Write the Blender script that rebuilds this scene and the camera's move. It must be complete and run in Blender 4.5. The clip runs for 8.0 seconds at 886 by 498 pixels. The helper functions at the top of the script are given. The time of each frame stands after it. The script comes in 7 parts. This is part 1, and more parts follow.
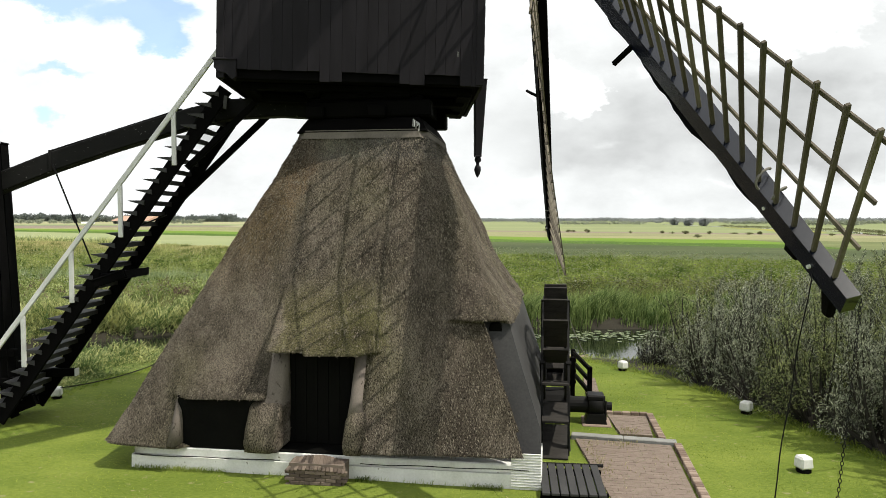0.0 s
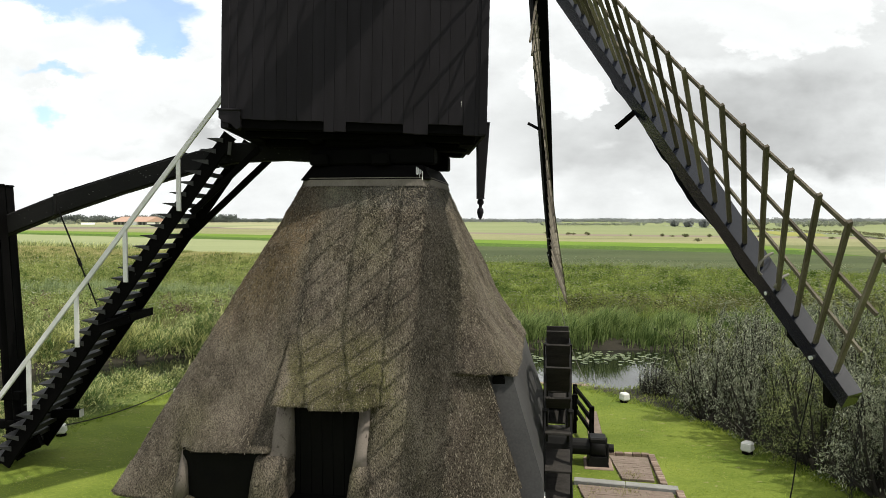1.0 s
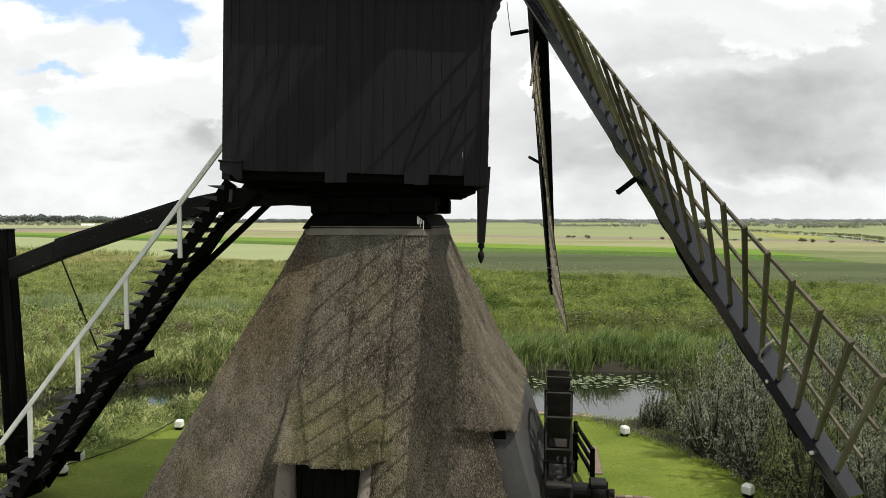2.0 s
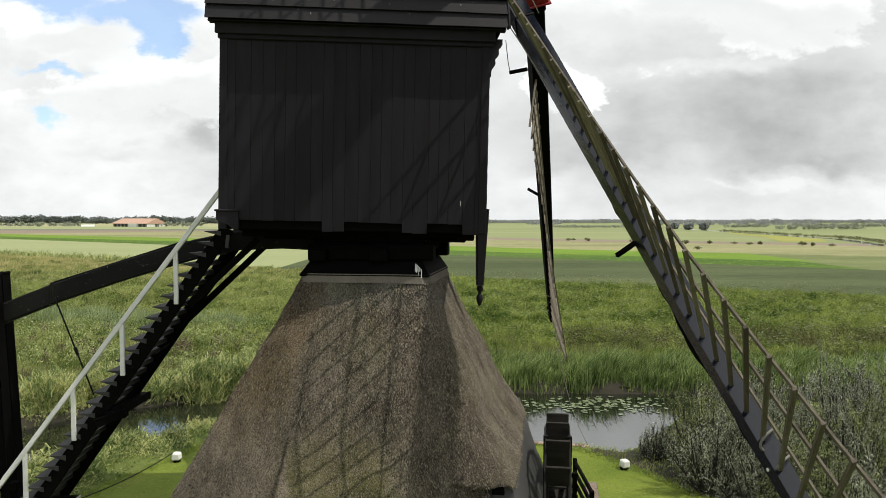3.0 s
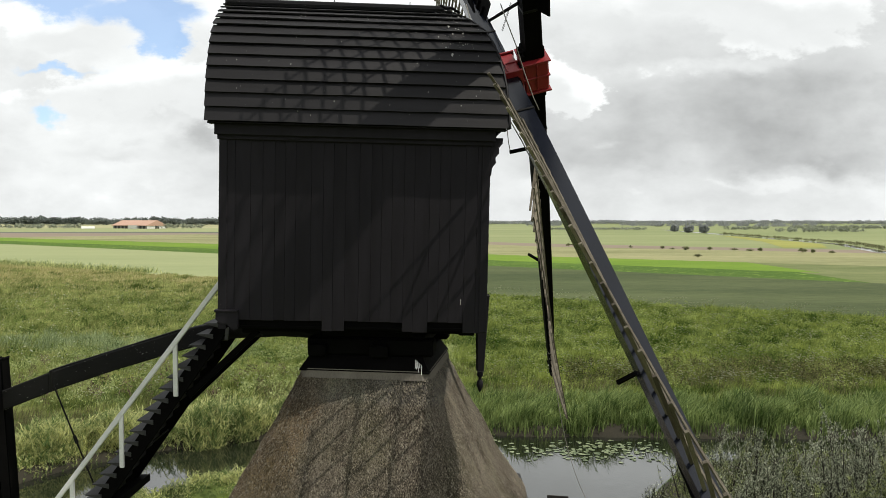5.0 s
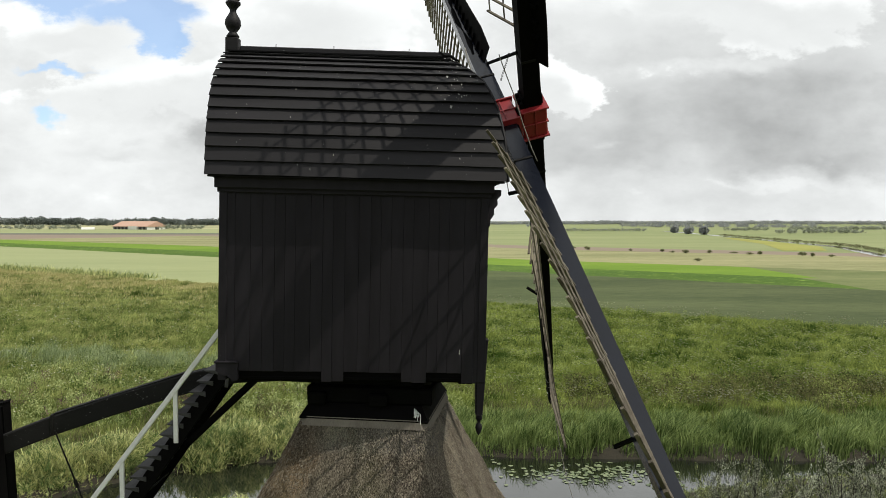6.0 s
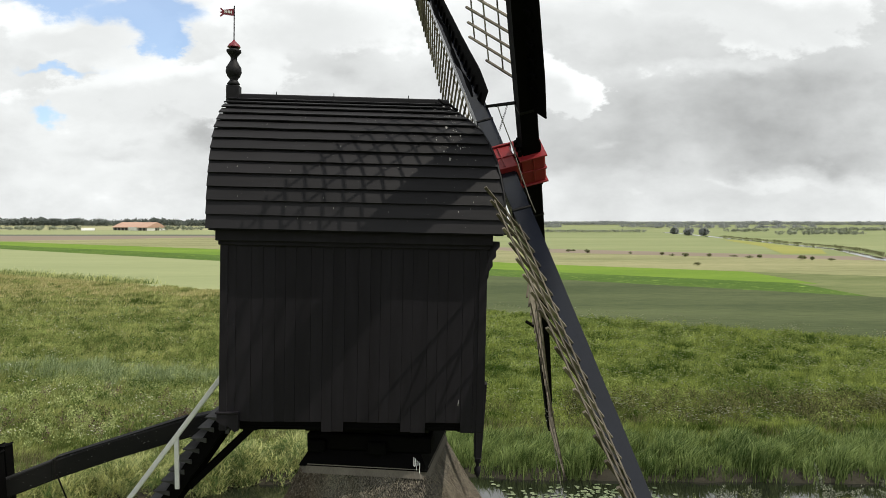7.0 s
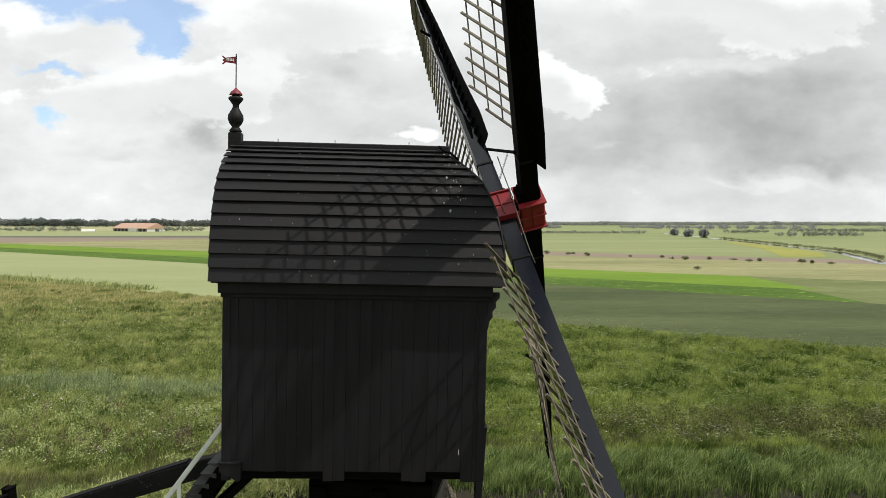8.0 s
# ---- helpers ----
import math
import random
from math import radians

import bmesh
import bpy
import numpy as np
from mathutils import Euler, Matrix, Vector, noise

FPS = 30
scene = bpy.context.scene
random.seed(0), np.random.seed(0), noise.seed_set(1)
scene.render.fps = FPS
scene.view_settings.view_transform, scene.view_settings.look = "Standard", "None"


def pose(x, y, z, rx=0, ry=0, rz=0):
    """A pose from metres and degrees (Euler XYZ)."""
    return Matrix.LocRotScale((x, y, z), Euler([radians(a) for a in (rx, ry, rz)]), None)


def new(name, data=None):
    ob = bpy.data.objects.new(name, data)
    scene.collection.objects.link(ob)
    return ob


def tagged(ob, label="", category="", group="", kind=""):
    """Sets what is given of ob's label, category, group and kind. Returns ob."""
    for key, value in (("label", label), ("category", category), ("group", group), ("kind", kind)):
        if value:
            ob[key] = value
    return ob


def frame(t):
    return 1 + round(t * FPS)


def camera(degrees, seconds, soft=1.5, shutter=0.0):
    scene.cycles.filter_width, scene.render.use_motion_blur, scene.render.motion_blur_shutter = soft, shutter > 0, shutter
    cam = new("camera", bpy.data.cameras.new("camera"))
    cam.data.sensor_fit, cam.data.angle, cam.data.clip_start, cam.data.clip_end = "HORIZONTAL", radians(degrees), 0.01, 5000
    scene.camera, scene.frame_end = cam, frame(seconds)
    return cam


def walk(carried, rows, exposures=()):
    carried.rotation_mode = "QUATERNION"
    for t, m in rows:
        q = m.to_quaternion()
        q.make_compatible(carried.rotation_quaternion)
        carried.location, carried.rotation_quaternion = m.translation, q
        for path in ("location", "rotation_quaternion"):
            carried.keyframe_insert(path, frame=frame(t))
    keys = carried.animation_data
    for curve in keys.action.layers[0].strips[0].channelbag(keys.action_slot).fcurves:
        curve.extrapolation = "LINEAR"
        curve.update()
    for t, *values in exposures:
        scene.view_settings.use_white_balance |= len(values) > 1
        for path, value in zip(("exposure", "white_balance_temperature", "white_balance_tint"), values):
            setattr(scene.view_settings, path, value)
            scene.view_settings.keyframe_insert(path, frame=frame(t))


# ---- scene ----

# ---------------------------------------------------------------- camera
cam = camera(65.0, 8.0, soft=0.7)
TILT = -2.42
PATH = [
    (0.0, 0.0, 0.0, 4.25), (0.5, -0.038, -0.016, 4.716), (1.0, -0.062, -0.044, 5.163), (1.5, -0.087, -0.048, 5.639),
    (3.0, -0.044, 0.124, 7.027), (3.5, -0.032, 0.177, 7.480), (4.0, -0.045, 0.213, 7.940), (4.5, -0.051, 0.239, 8.395),
    (6.0, -0.024, 0.204, 9.814), (6.5, -0.011, 0.165, 10.289), (7.0, -0.005, 0.131, 10.780), (7.5, 0.003, 0.100, 11.270),
    (8.0, -0.012, 0.057, 11.750),
]
walk(cam, [(t, pose(x, y, z, 90 + TILT, 0, 0)) for t, x, y, z in PATH],
     [(0.0, 0.17), (0.5, 0.15), (1.0, 0.09), (1.7, 0.0), (3.0, -0.05), (8.0, -0.16)])


# ---------------------------------------------------------------- world and sun
def math_node(tree, operation, a, b=None, clamp=False):
    n = tree.nodes.new("ShaderNodeMath")
    n.operation, n.use_clamp = operation, clamp
    for i, v in enumerate((a, b)):
        if v is None:
            continue
        if isinstance(v, (int, float)):
            n.inputs[i].default_value = v
        else:
            tree.links.new(v, n.inputs[i])
    return n.outputs[0]


def noise_node(tree, vector, scale, detail=4.0, rough=0.55, distortion=0.0):
    n = tree.nodes.new("ShaderNodeTexNoise")
    n.inputs["Scale"].default_value, n.inputs["Detail"].default_value = scale, detail
    n.inputs["Roughness"].default_value, n.inputs["Distortion"].default_value = rough, distortion
    if vector is not None:
        tree.links.new(vector, n.inputs["Vector"])
    return n


def mix_node(tree, factor, a, b):
    n = tree.nodes.new("ShaderNodeMix")
    n.data_type = "RGBA"
    for socket, v in ((n.inputs[0], factor), (n.inputs[6], a), (n.inputs[7], b)):
        if isinstance(v, (int, float)):
            socket.default_value = v
        elif isinstance(v, tuple):
            socket.default_value = (*v, 1.0)
        else:
            tree.links.new(v, socket)
    return n.outputs[2]


SUN_WAY = Vector((-0.545, 0.19, -1.0)).normalized()
world = bpy.data.worlds.new("polder_sky")
scene.world = world
world.use_nodes = True
wt = world.node_tree
wt.nodes.clear()
w_out = wt.nodes.new("ShaderNodeOutputWorld")
w_bg = wt.nodes.new("ShaderNodeBackground")
wt.links.new(w_bg.outputs[0], w_out.inputs[0])
sky = wt.nodes.new("ShaderNodeTexSky")
sky.sky_type, sky.sun_disc = "NISHITA", False
sky.sun_elevation = math.asin(-SUN_WAY.z)
sky.sun_rotation = math.atan2(-SUN_WAY.x, -SUN_WAY.y)
w_tc = wt.nodes.new("ShaderNodeTexCoord")
w_sep = wt.nodes.new("ShaderNodeSeparateXYZ")
wt.links.new(w_tc.outputs["Generated"], w_sep.inputs[0])
depth = math_node(wt, "MAXIMUM", math_node(wt, "ABSOLUTE", w_sep.outputs[1]), 0.30)
ca = math_node(wt, "DIVIDE", w_sep.outputs[0], depth)
cb = math_node(wt, "DIVIDE", w_sep.outputs[2], depth)
w_comb = wt.nodes.new("ShaderNodeCombineXYZ")
wt.links.new(ca, w_comb.inputs[0])
wt.links.new(math_node(wt, "MULTIPLY", cb, 1.7), w_comb.inputs[1])
wt.links.new(math_node(wt, "MULTIPLY", w_sep.outputs[1], 0.4), w_comb.inputs[2])
puff = noise_node(wt, w_comb.outputs[0], 7.5, 12.0, 0.60, 0.0)
broad = noise_node(wt, w_comb.outputs[0], 2.6, 6.0, 0.5, 0.3)
warp = noise_node(wt, w_comb.outputs[0], 10.0, 7.0, 0.55, 0.0)
w_sepn = wt.nodes.new("ShaderNodeSeparateColor")
wt.links.new(warp.outputs["Color"], w_sepn.inputs[0])
wa = math_node(wt, "ADD", ca, math_node(wt, "MULTIPLY", math_node(wt, "SUBTRACT", w_sepn.outputs[0], 0.5), 0.15))
wb = math_node(wt, "ADD", cb, math_node(wt, "MULTIPLY", math_node(wt, "SUBTRACT", w_sepn.outputs[1], 0.5), 0.085))


def step_node(value, low, high):
    n = wt.nodes.new("ShaderNodeMapRange")
    n.interpolation_type = "SMOOTHSTEP"
    n.inputs[1].default_value, n.inputs[2].default_value = low, high
    wt.links.new(value, n.inputs[0])
    return n.outputs[0]


def total(rows, rise=0.0):
    """Banks of cloud, each at a bearing x and height y (tangents) with its half widths and amount; rise looks that much higher up."""
    out = None
    for x, y, sx, sy, amount in rows:
        u = math_node(wt, "DIVIDE", math_node(wt, "SUBTRACT", wa, x), sx)
        v = math_node(wt, "DIVIDE", math_node(wt, "SUBTRACT", wb, y - rise), sy)
        r = math_node(wt, "ADD", math_node(wt, "MULTIPLY", u, u), math_node(wt, "MULTIPLY", v, v))
        k = math_node(wt, "MULTIPLY", math_node(wt, "EXPONENT", math_node(wt, "MULTIPLY", r, -1.0)), amount)
        out = k if out is None else math_node(wt, "ADD", out, k)
    return out


def centred(value, amount):
    return math_node(wt, "MULTIPLY", math_node(wt, "SUBTRACT", value, 0.5), amount)


def between(a, b, f):
    return math_node(wt, "ADD", math_node(wt, "MULTIPLY", a, math_node(wt, "SUBTRACT", 1.0, f)), math_node(wt, "MULTIPLY", b, f))


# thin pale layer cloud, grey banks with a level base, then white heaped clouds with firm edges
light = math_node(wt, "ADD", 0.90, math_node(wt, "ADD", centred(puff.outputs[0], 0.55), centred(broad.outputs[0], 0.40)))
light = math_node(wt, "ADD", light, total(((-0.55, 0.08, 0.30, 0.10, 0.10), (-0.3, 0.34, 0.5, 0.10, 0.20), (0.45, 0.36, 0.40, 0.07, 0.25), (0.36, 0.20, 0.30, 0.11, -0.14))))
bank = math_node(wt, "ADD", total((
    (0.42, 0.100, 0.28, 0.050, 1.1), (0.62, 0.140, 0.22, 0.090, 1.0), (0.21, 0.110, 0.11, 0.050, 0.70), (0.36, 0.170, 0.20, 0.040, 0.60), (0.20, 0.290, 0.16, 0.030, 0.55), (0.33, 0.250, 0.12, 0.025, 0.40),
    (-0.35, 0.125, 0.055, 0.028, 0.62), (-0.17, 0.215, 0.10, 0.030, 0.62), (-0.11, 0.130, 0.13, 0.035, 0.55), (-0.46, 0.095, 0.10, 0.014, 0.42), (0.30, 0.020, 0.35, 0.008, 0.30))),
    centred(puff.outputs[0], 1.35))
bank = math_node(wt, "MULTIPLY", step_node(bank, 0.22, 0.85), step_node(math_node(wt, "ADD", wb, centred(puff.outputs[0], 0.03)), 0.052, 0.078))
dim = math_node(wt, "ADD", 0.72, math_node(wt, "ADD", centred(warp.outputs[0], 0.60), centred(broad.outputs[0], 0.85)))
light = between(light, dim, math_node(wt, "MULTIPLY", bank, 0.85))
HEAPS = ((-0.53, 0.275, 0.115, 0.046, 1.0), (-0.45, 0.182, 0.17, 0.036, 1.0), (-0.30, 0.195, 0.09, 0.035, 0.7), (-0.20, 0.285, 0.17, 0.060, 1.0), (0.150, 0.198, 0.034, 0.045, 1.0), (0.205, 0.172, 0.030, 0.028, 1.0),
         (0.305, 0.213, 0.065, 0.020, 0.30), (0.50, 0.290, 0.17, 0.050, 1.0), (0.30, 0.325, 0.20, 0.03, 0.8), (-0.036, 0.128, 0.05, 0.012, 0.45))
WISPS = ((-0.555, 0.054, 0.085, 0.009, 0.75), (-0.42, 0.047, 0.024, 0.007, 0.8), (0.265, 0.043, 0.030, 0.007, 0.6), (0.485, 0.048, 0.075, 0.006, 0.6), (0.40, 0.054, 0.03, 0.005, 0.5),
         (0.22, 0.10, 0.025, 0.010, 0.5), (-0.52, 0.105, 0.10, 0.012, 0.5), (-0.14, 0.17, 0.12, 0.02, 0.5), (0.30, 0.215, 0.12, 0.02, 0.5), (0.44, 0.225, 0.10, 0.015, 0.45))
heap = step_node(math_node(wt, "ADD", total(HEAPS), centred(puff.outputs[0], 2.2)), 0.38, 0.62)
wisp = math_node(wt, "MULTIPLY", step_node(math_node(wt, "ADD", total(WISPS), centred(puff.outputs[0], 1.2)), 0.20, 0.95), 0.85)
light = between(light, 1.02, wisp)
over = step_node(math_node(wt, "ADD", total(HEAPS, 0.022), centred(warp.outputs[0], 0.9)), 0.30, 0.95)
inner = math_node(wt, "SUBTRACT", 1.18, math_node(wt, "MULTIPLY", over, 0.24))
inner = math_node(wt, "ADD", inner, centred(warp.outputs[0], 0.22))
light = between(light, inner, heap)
# the sky is raised a tenth higher up, added to lift the ambient light
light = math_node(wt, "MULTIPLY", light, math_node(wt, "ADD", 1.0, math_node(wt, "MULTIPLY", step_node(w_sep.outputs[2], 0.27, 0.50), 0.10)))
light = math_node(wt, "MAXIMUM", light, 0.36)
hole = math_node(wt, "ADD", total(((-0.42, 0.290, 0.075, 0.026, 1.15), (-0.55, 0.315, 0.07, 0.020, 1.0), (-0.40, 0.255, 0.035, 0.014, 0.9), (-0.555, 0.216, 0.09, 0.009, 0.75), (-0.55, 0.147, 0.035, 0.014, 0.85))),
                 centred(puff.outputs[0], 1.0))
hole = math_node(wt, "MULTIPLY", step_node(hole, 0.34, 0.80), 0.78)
grey = wt.nodes.new("ShaderNodeCombineColor")
for i, k in enumerate((0.975, 1.0, 0.995)):
    wt.links.new(math_node(wt, "MULTIPLY", light, k), grey.inputs[i])
blue = wt.nodes.new("ShaderNodeMix")
blue.data_type, blue.blend_type = "RGBA", "MULTIPLY"
blue.inputs[0].default_value = 1.0
wt.links.new(sky.outputs[0], blue.inputs[6])
blue.inputs[7].default_value = (0.175, 0.195, 0.215, 1)
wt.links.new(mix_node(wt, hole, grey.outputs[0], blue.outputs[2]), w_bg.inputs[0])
w_bg.inputs[1].default_value = 1.0

sun_data = bpy.data.lights.new("sun", "SUN")
sun_data.energy, sun_data.angle, sun_data.color = 3.9, radians(0.36), (1.0, 0.94, 0.82)
sun = new("sun", sun_data)
sun.rotation_euler = SUN_WAY.to_track_quat("-Z", "Y").to_euler()


# ---------------------------------------------------------------- materials
def material(name, low, high, scale=3.0, fine=40.0, rough=0.8, bump=0.3, depth_m=0.01, stretch=(1, 1, 1), speck=None,
             speck_scale=60.0, speck_cut=0.68, shift=0.0, island=0.0, metal=0.0, specular=0.4, rough_var=0.1, through_light=0.0, span=0.2):
    """A surface with a broad and a fine variation of colour, fine relief and optional specks."""
    m = bpy.data.materials.new(name)
    m.use_nodes = True
    t = m.node_tree
    b = t.nodes["Principled BSDF"]
    tc = t.nodes.new("ShaderNodeTexCoord")
    mp = t.nodes.new("ShaderNodeMapping")
    mp.inputs["Scale"].default_value = stretch
    t.links.new(tc.outputs["Object"], mp.inputs["Vector"])
    info = t.nodes.new("ShaderNodeObjectInfo")
    moved = t.nodes.new("ShaderNodeVectorMath")
    moved.operation = "MULTIPLY_ADD"
    t.links.new(info.outputs["Random"], moved.inputs[0])
    moved.inputs[1].default_value = (37.0, 53.0, 19.0)
    t.links.new(mp.outputs[0], moved.inputs[2])
    v = moved.outputs[0]
    n1, n2 = noise_node(t, v, scale, 4.0, 0.6), noise_node(t, v, fine, 4.0, 0.65)
    f = math_node(t, "ADD", math_node(t, "MULTIPLY", n1.outputs[0], 0.55), math_node(t, "MULTIPLY", n2.outputs[0], 0.45))
    if shift:
        f = math_node(t, "ADD", f, math_node(t, "MULTIPLY", math_node(t, "SUBTRACT", info.outputs["Random"], 0.5), shift))
    if island:
        g = t.nodes.new("ShaderNodeNewGeometry")
        f = math_node(t, "ADD", f, math_node(t, "MULTIPLY", math_node(t, "SUBTRACT", g.outputs["Random Per Island"], 0.5), island))
    ramp = t.nodes.new("ShaderNodeMapRange")
    ramp.inputs[1].default_value, ramp.inputs[2].default_value = 0.5 - span, 0.5 + span
    t.links.new(f, ramp.inputs[0])
    col = mix_node(t, ramp.outputs[0], low, high)
    if speck:
        n3 = noise_node(t, v, speck_scale, 2.0, 0.5)
        s = t.nodes.new("ShaderNodeMapRange")
        s.inputs[1].default_value, s.inputs[2].default_value = speck_cut, speck_cut + 0.05
        t.links.new(n3.outputs[0], s.inputs[0])
        col = mix_node(t, s.outputs[0], col, speck)
    t.links.new(col, b.inputs["Base Color"])
    t.links.new(math_node(t, "ADD", rough - rough_var / 2, math_node(t, "MULTIPLY", n2.outputs[0], rough_var)), b.inputs["Roughness"])
    b.inputs["Metallic"].default_value, b.inputs["Specular IOR Level"].default_value = metal, specular
    if bump:
        bp = t.nodes.new("ShaderNodeBump")
        bp.inputs["Strength"].default_value, bp.inputs["Distance"].default_value = bump, depth_m
        t.links.new(n2.outputs[0], bp.inputs["Height"])
        t.links.new(bp.outputs[0], b.inputs["Normal"])
    if through_light:
        tr = t.nodes.new("ShaderNodeBsdfTranslucent")
        t.links.new(col, tr.inputs[0])
        mx = t.nodes.new("ShaderNodeMixShader")
        mx.inputs[0].default_value = through_light
        t.links.new(b.outputs[0], mx.inputs[1])
        t.links.new(tr.outputs[0], mx.inputs[2])
        t.links.new(mx.outputs[0], t.nodes["Material Output"].inputs[0])
    return m


M_TAR = material("tarred_boards", (0.0072, 0.0062, 0.0082), (0.0165, 0.0148, 0.0188), 1.2, 60, 0.75, 0.4, 0.004, (4, 4, 0.6), (0.25, 0.25, 0.24), 26, 0.82, 0.14, specular=0.16)
M_ROOF = material("tarred_roof_boards", (0.0056, 0.0053, 0.0064), (0.0138, 0.0130, 0.0154), 1.5, 50, 0.62, 0.4, 0.004, (0.6, 4, 4), (0.35, 0.35, 0.33), 22, 0.84, 0.30, specular=0.22)
M_BLACK = material("black_tarred_timber", (0.0012, 0.0012, 0.0014), (0.0042, 0.0040, 0.0038), 2.0, 50, 0.75, 0.5, 0.005, (1, 1, 1), (0.10, 0.10, 0.09), 30, 0.82, specular=0.03)
M_STOCK = material("dark_blue_painted_stock", (0.0024, 0.0035, 0.0072), (0.0062, 0.0083, 0.0155), 1.5, 60, 0.22, 0.10, 0.001, (1, 1, 1), (0.35, 0.35, 0.35), 40, 0.80, specular=0.45, rough_var=0.14)
M_LATH = material("weathered_brownish_laths", (0.062, 0.052, 0.041), (0.225, 0.200, 0.155), 3.0, 50, 0.85, 0.4, 0.004, (3, 3, 0.6), None, 60, 0.7, 0.4, specular=0.2)
M_RED = material("red_painted_iron", (0.16, 0.010, 0.014), (0.27, 0.020, 0.024), 2.0, 40, 0.4, 0.15, 0.003)
M_DKRED = material("dark_red_paint", (0.13, 0.012, 0.022), (0.20, 0.02, 0.035), 4.0, 60, 0.5, 0.15, 0.003)
M_WHITE = material("white_paint", (0.55, 0.55, 0.52), (0.80, 0.80, 0.78), 3.0, 30, 0.6, 0.3, 0.004, (1, 1, 1), (0.30, 0.29, 0.25), 14, 0.72)
M_RAIL = material("grey_white_painted_rail", (0.50, 0.50, 0.50), (0.72, 0.72, 0.71), 3.0, 40, 0.6, 0.2, 0.003)


def thatch_material():
    m = material("weathered_reed_thatch", (0.062, 0.052, 0.042), (0.325, 0.278, 0.222), 0.7, 46, 0.95, 1.0, 0.05, (2.1, 2.1, 0.40), (0.024, 0.020, 0.016), 30, 0.70, specular=0.05)
    t = m.node_tree
    b = t.nodes["Principled BSDF"]
    tc = t.nodes.new("ShaderNodeTexCoord")
    mp = t.nodes.new("ShaderNodeMapping")
    mp.inputs["Scale"].default_value = (1, 1, 0.35)
    t.links.new(tc.outputs["Object"], mp.inputs["Vector"])
    moss = noise_node(t, mp.outputs[0], 0.9, 6.0, 0.6)
    cut = t.nodes.new("ShaderNodeMapRange")
    cut.inputs[1].default_value, cut.inputs[2].default_value, cut.inputs[4].default_value = 0.46, 0.68, 0.50
    t.links.new(moss.outputs[0], cut.inputs[0])
    old = b.inputs["Base Color"].links[0].from_socket
    mul = t.nodes.new("ShaderNodeMix")
    mul.data_type, mul.blend_type = "RGBA", "MULTIPLY"
    mul.inputs[7].default_value = (0.62, 0.72, 0.42, 1)
    t.links.new(cut.outputs[0], mul.inputs[0])
    t.links.new(old, mul.inputs[6])
    mp2 = t.nodes.new("ShaderNodeMapping")
    mp2.inputs["Scale"].default_value = (1.5, 1.5, 0.16)
    t.links.new(tc.outputs["Object"], mp2.inputs["Vector"])
    stain = noise_node(t, mp2.outputs[0], 1.6, 7.0, 0.62)
    s2 = t.nodes.new("ShaderNodeMapRange")
    s2.inputs[1].default_value, s2.inputs[2].default_value, s2.inputs[3].default_value, s2.inputs[4].default_value = 0.38, 0.66, 1.16, 0.56
    t.links.new(stain.outputs[0], s2.inputs[0])
    grain = noise_node(t, mp.outputs[0], 70.0, 3.0, 0.7)
    g2 = t.nodes.new("ShaderNodeMapRange")
    g2.inputs[1].default_value, g2.inputs[2].default_value, g2.inputs[3].default_value, g2.inputs[4].default_value = 0.37, 0.62, 0.12, 1.24
    t.links.new(grain.outputs[0], g2.inputs[0])
    out = t.nodes.new("ShaderNodeVectorMath")
    out.operation = "SCALE"
    t.links.new(mul.outputs[2], out.inputs[0])
    t.links.new(math_node(t, "MULTIPLY", g2.outputs[0], s2.outputs[0]), out.inputs[3])
    # long wet stains down one side of the front slope, rusty streaks down the other, moss over the door
    xyz = t.nodes.new("ShaderNodeSeparateXYZ")
    t.links.new(tc.outputs["Object"], xyz.inputs[0])

    def ease(value, low, high):
        n = t.nodes.new("ShaderNodeMapRange")
        n.interpolation_type = "SMOOTHSTEP"
        n.inputs[1].default_value, n.inputs[2].default_value = low, high
        t.links.new(value, n.inputs[0])
        return n.outputs[0]

    def times(*values):
        v = values[0]
        for w in values[1:]:
            v = math_node(t, "MULTIPLY", v, w)
        return v
    half = math_node(t, "SUBTRACT", 3.885, math_node(t, "MULTIPLY", xyz.outputs[2], 0.4446))
    u = math_node(t, "ADD", math_node(t, "DIVIDE", xyz.outputs[0], half), math_node(t, "MULTIPLY", math_node(t, "SUBTRACT", stain.outputs[0], 0.5), 0.5))
    front = ease(math_node(t, "MULTIPLY", xyz.outputs[1], -1.0), 0.9, 1.1)
    wet = times(front, ease(u, 0.20, 0.62), math_node(t, "SUBTRACT", 1.0, ease(u, 0.93, 1.0)), math_node(t, "ADD", 0.35, math_node(t, "MULTIPLY", moss.outputs[0], 0.7)))
    rust = times(front, math_node(t, "SUBTRACT", 1.0, ease(u, -0.72, -0.42)), ease(xyz.outputs[2], 2.6, 4.2), 0.75)
    green = times(front, ease(xyz.outputs[2], 1.9, 2.1), math_node(t, "SUBTRACT", 1.0, ease(xyz.outputs[2], 2.7, 3.5)), ease(u, -0.42, -0.30), math_node(t, "SUBTRACT", 1.0, ease(u, 0.18, 0.34)), 0.7)
    band = times(ease(xyz.outputs[2], 5.28, 5.50), 0.8)
    col = out.outputs[0]
    for amount, tint in ((band, (1.10, 1.22, 1.40, 1)), (wet, (0.52, 0.50, 0.50, 1)), (rust, (1.0, 0.80, 0.62, 1)), (green, (0.86, 0.95, 0.52, 1))):
        tone = t.nodes.new("ShaderNodeMix")
        tone.data_type, tone.blend_type = "RGBA", "MULTIPLY"
        tone.inputs[7].default_value = tint
        t.links.new(amount, tone.inputs[0])
        t.links.new(col, tone.inputs[6])
        col = tone.outputs[2]
    t.links.new(col, b.inputs["Base Color"])
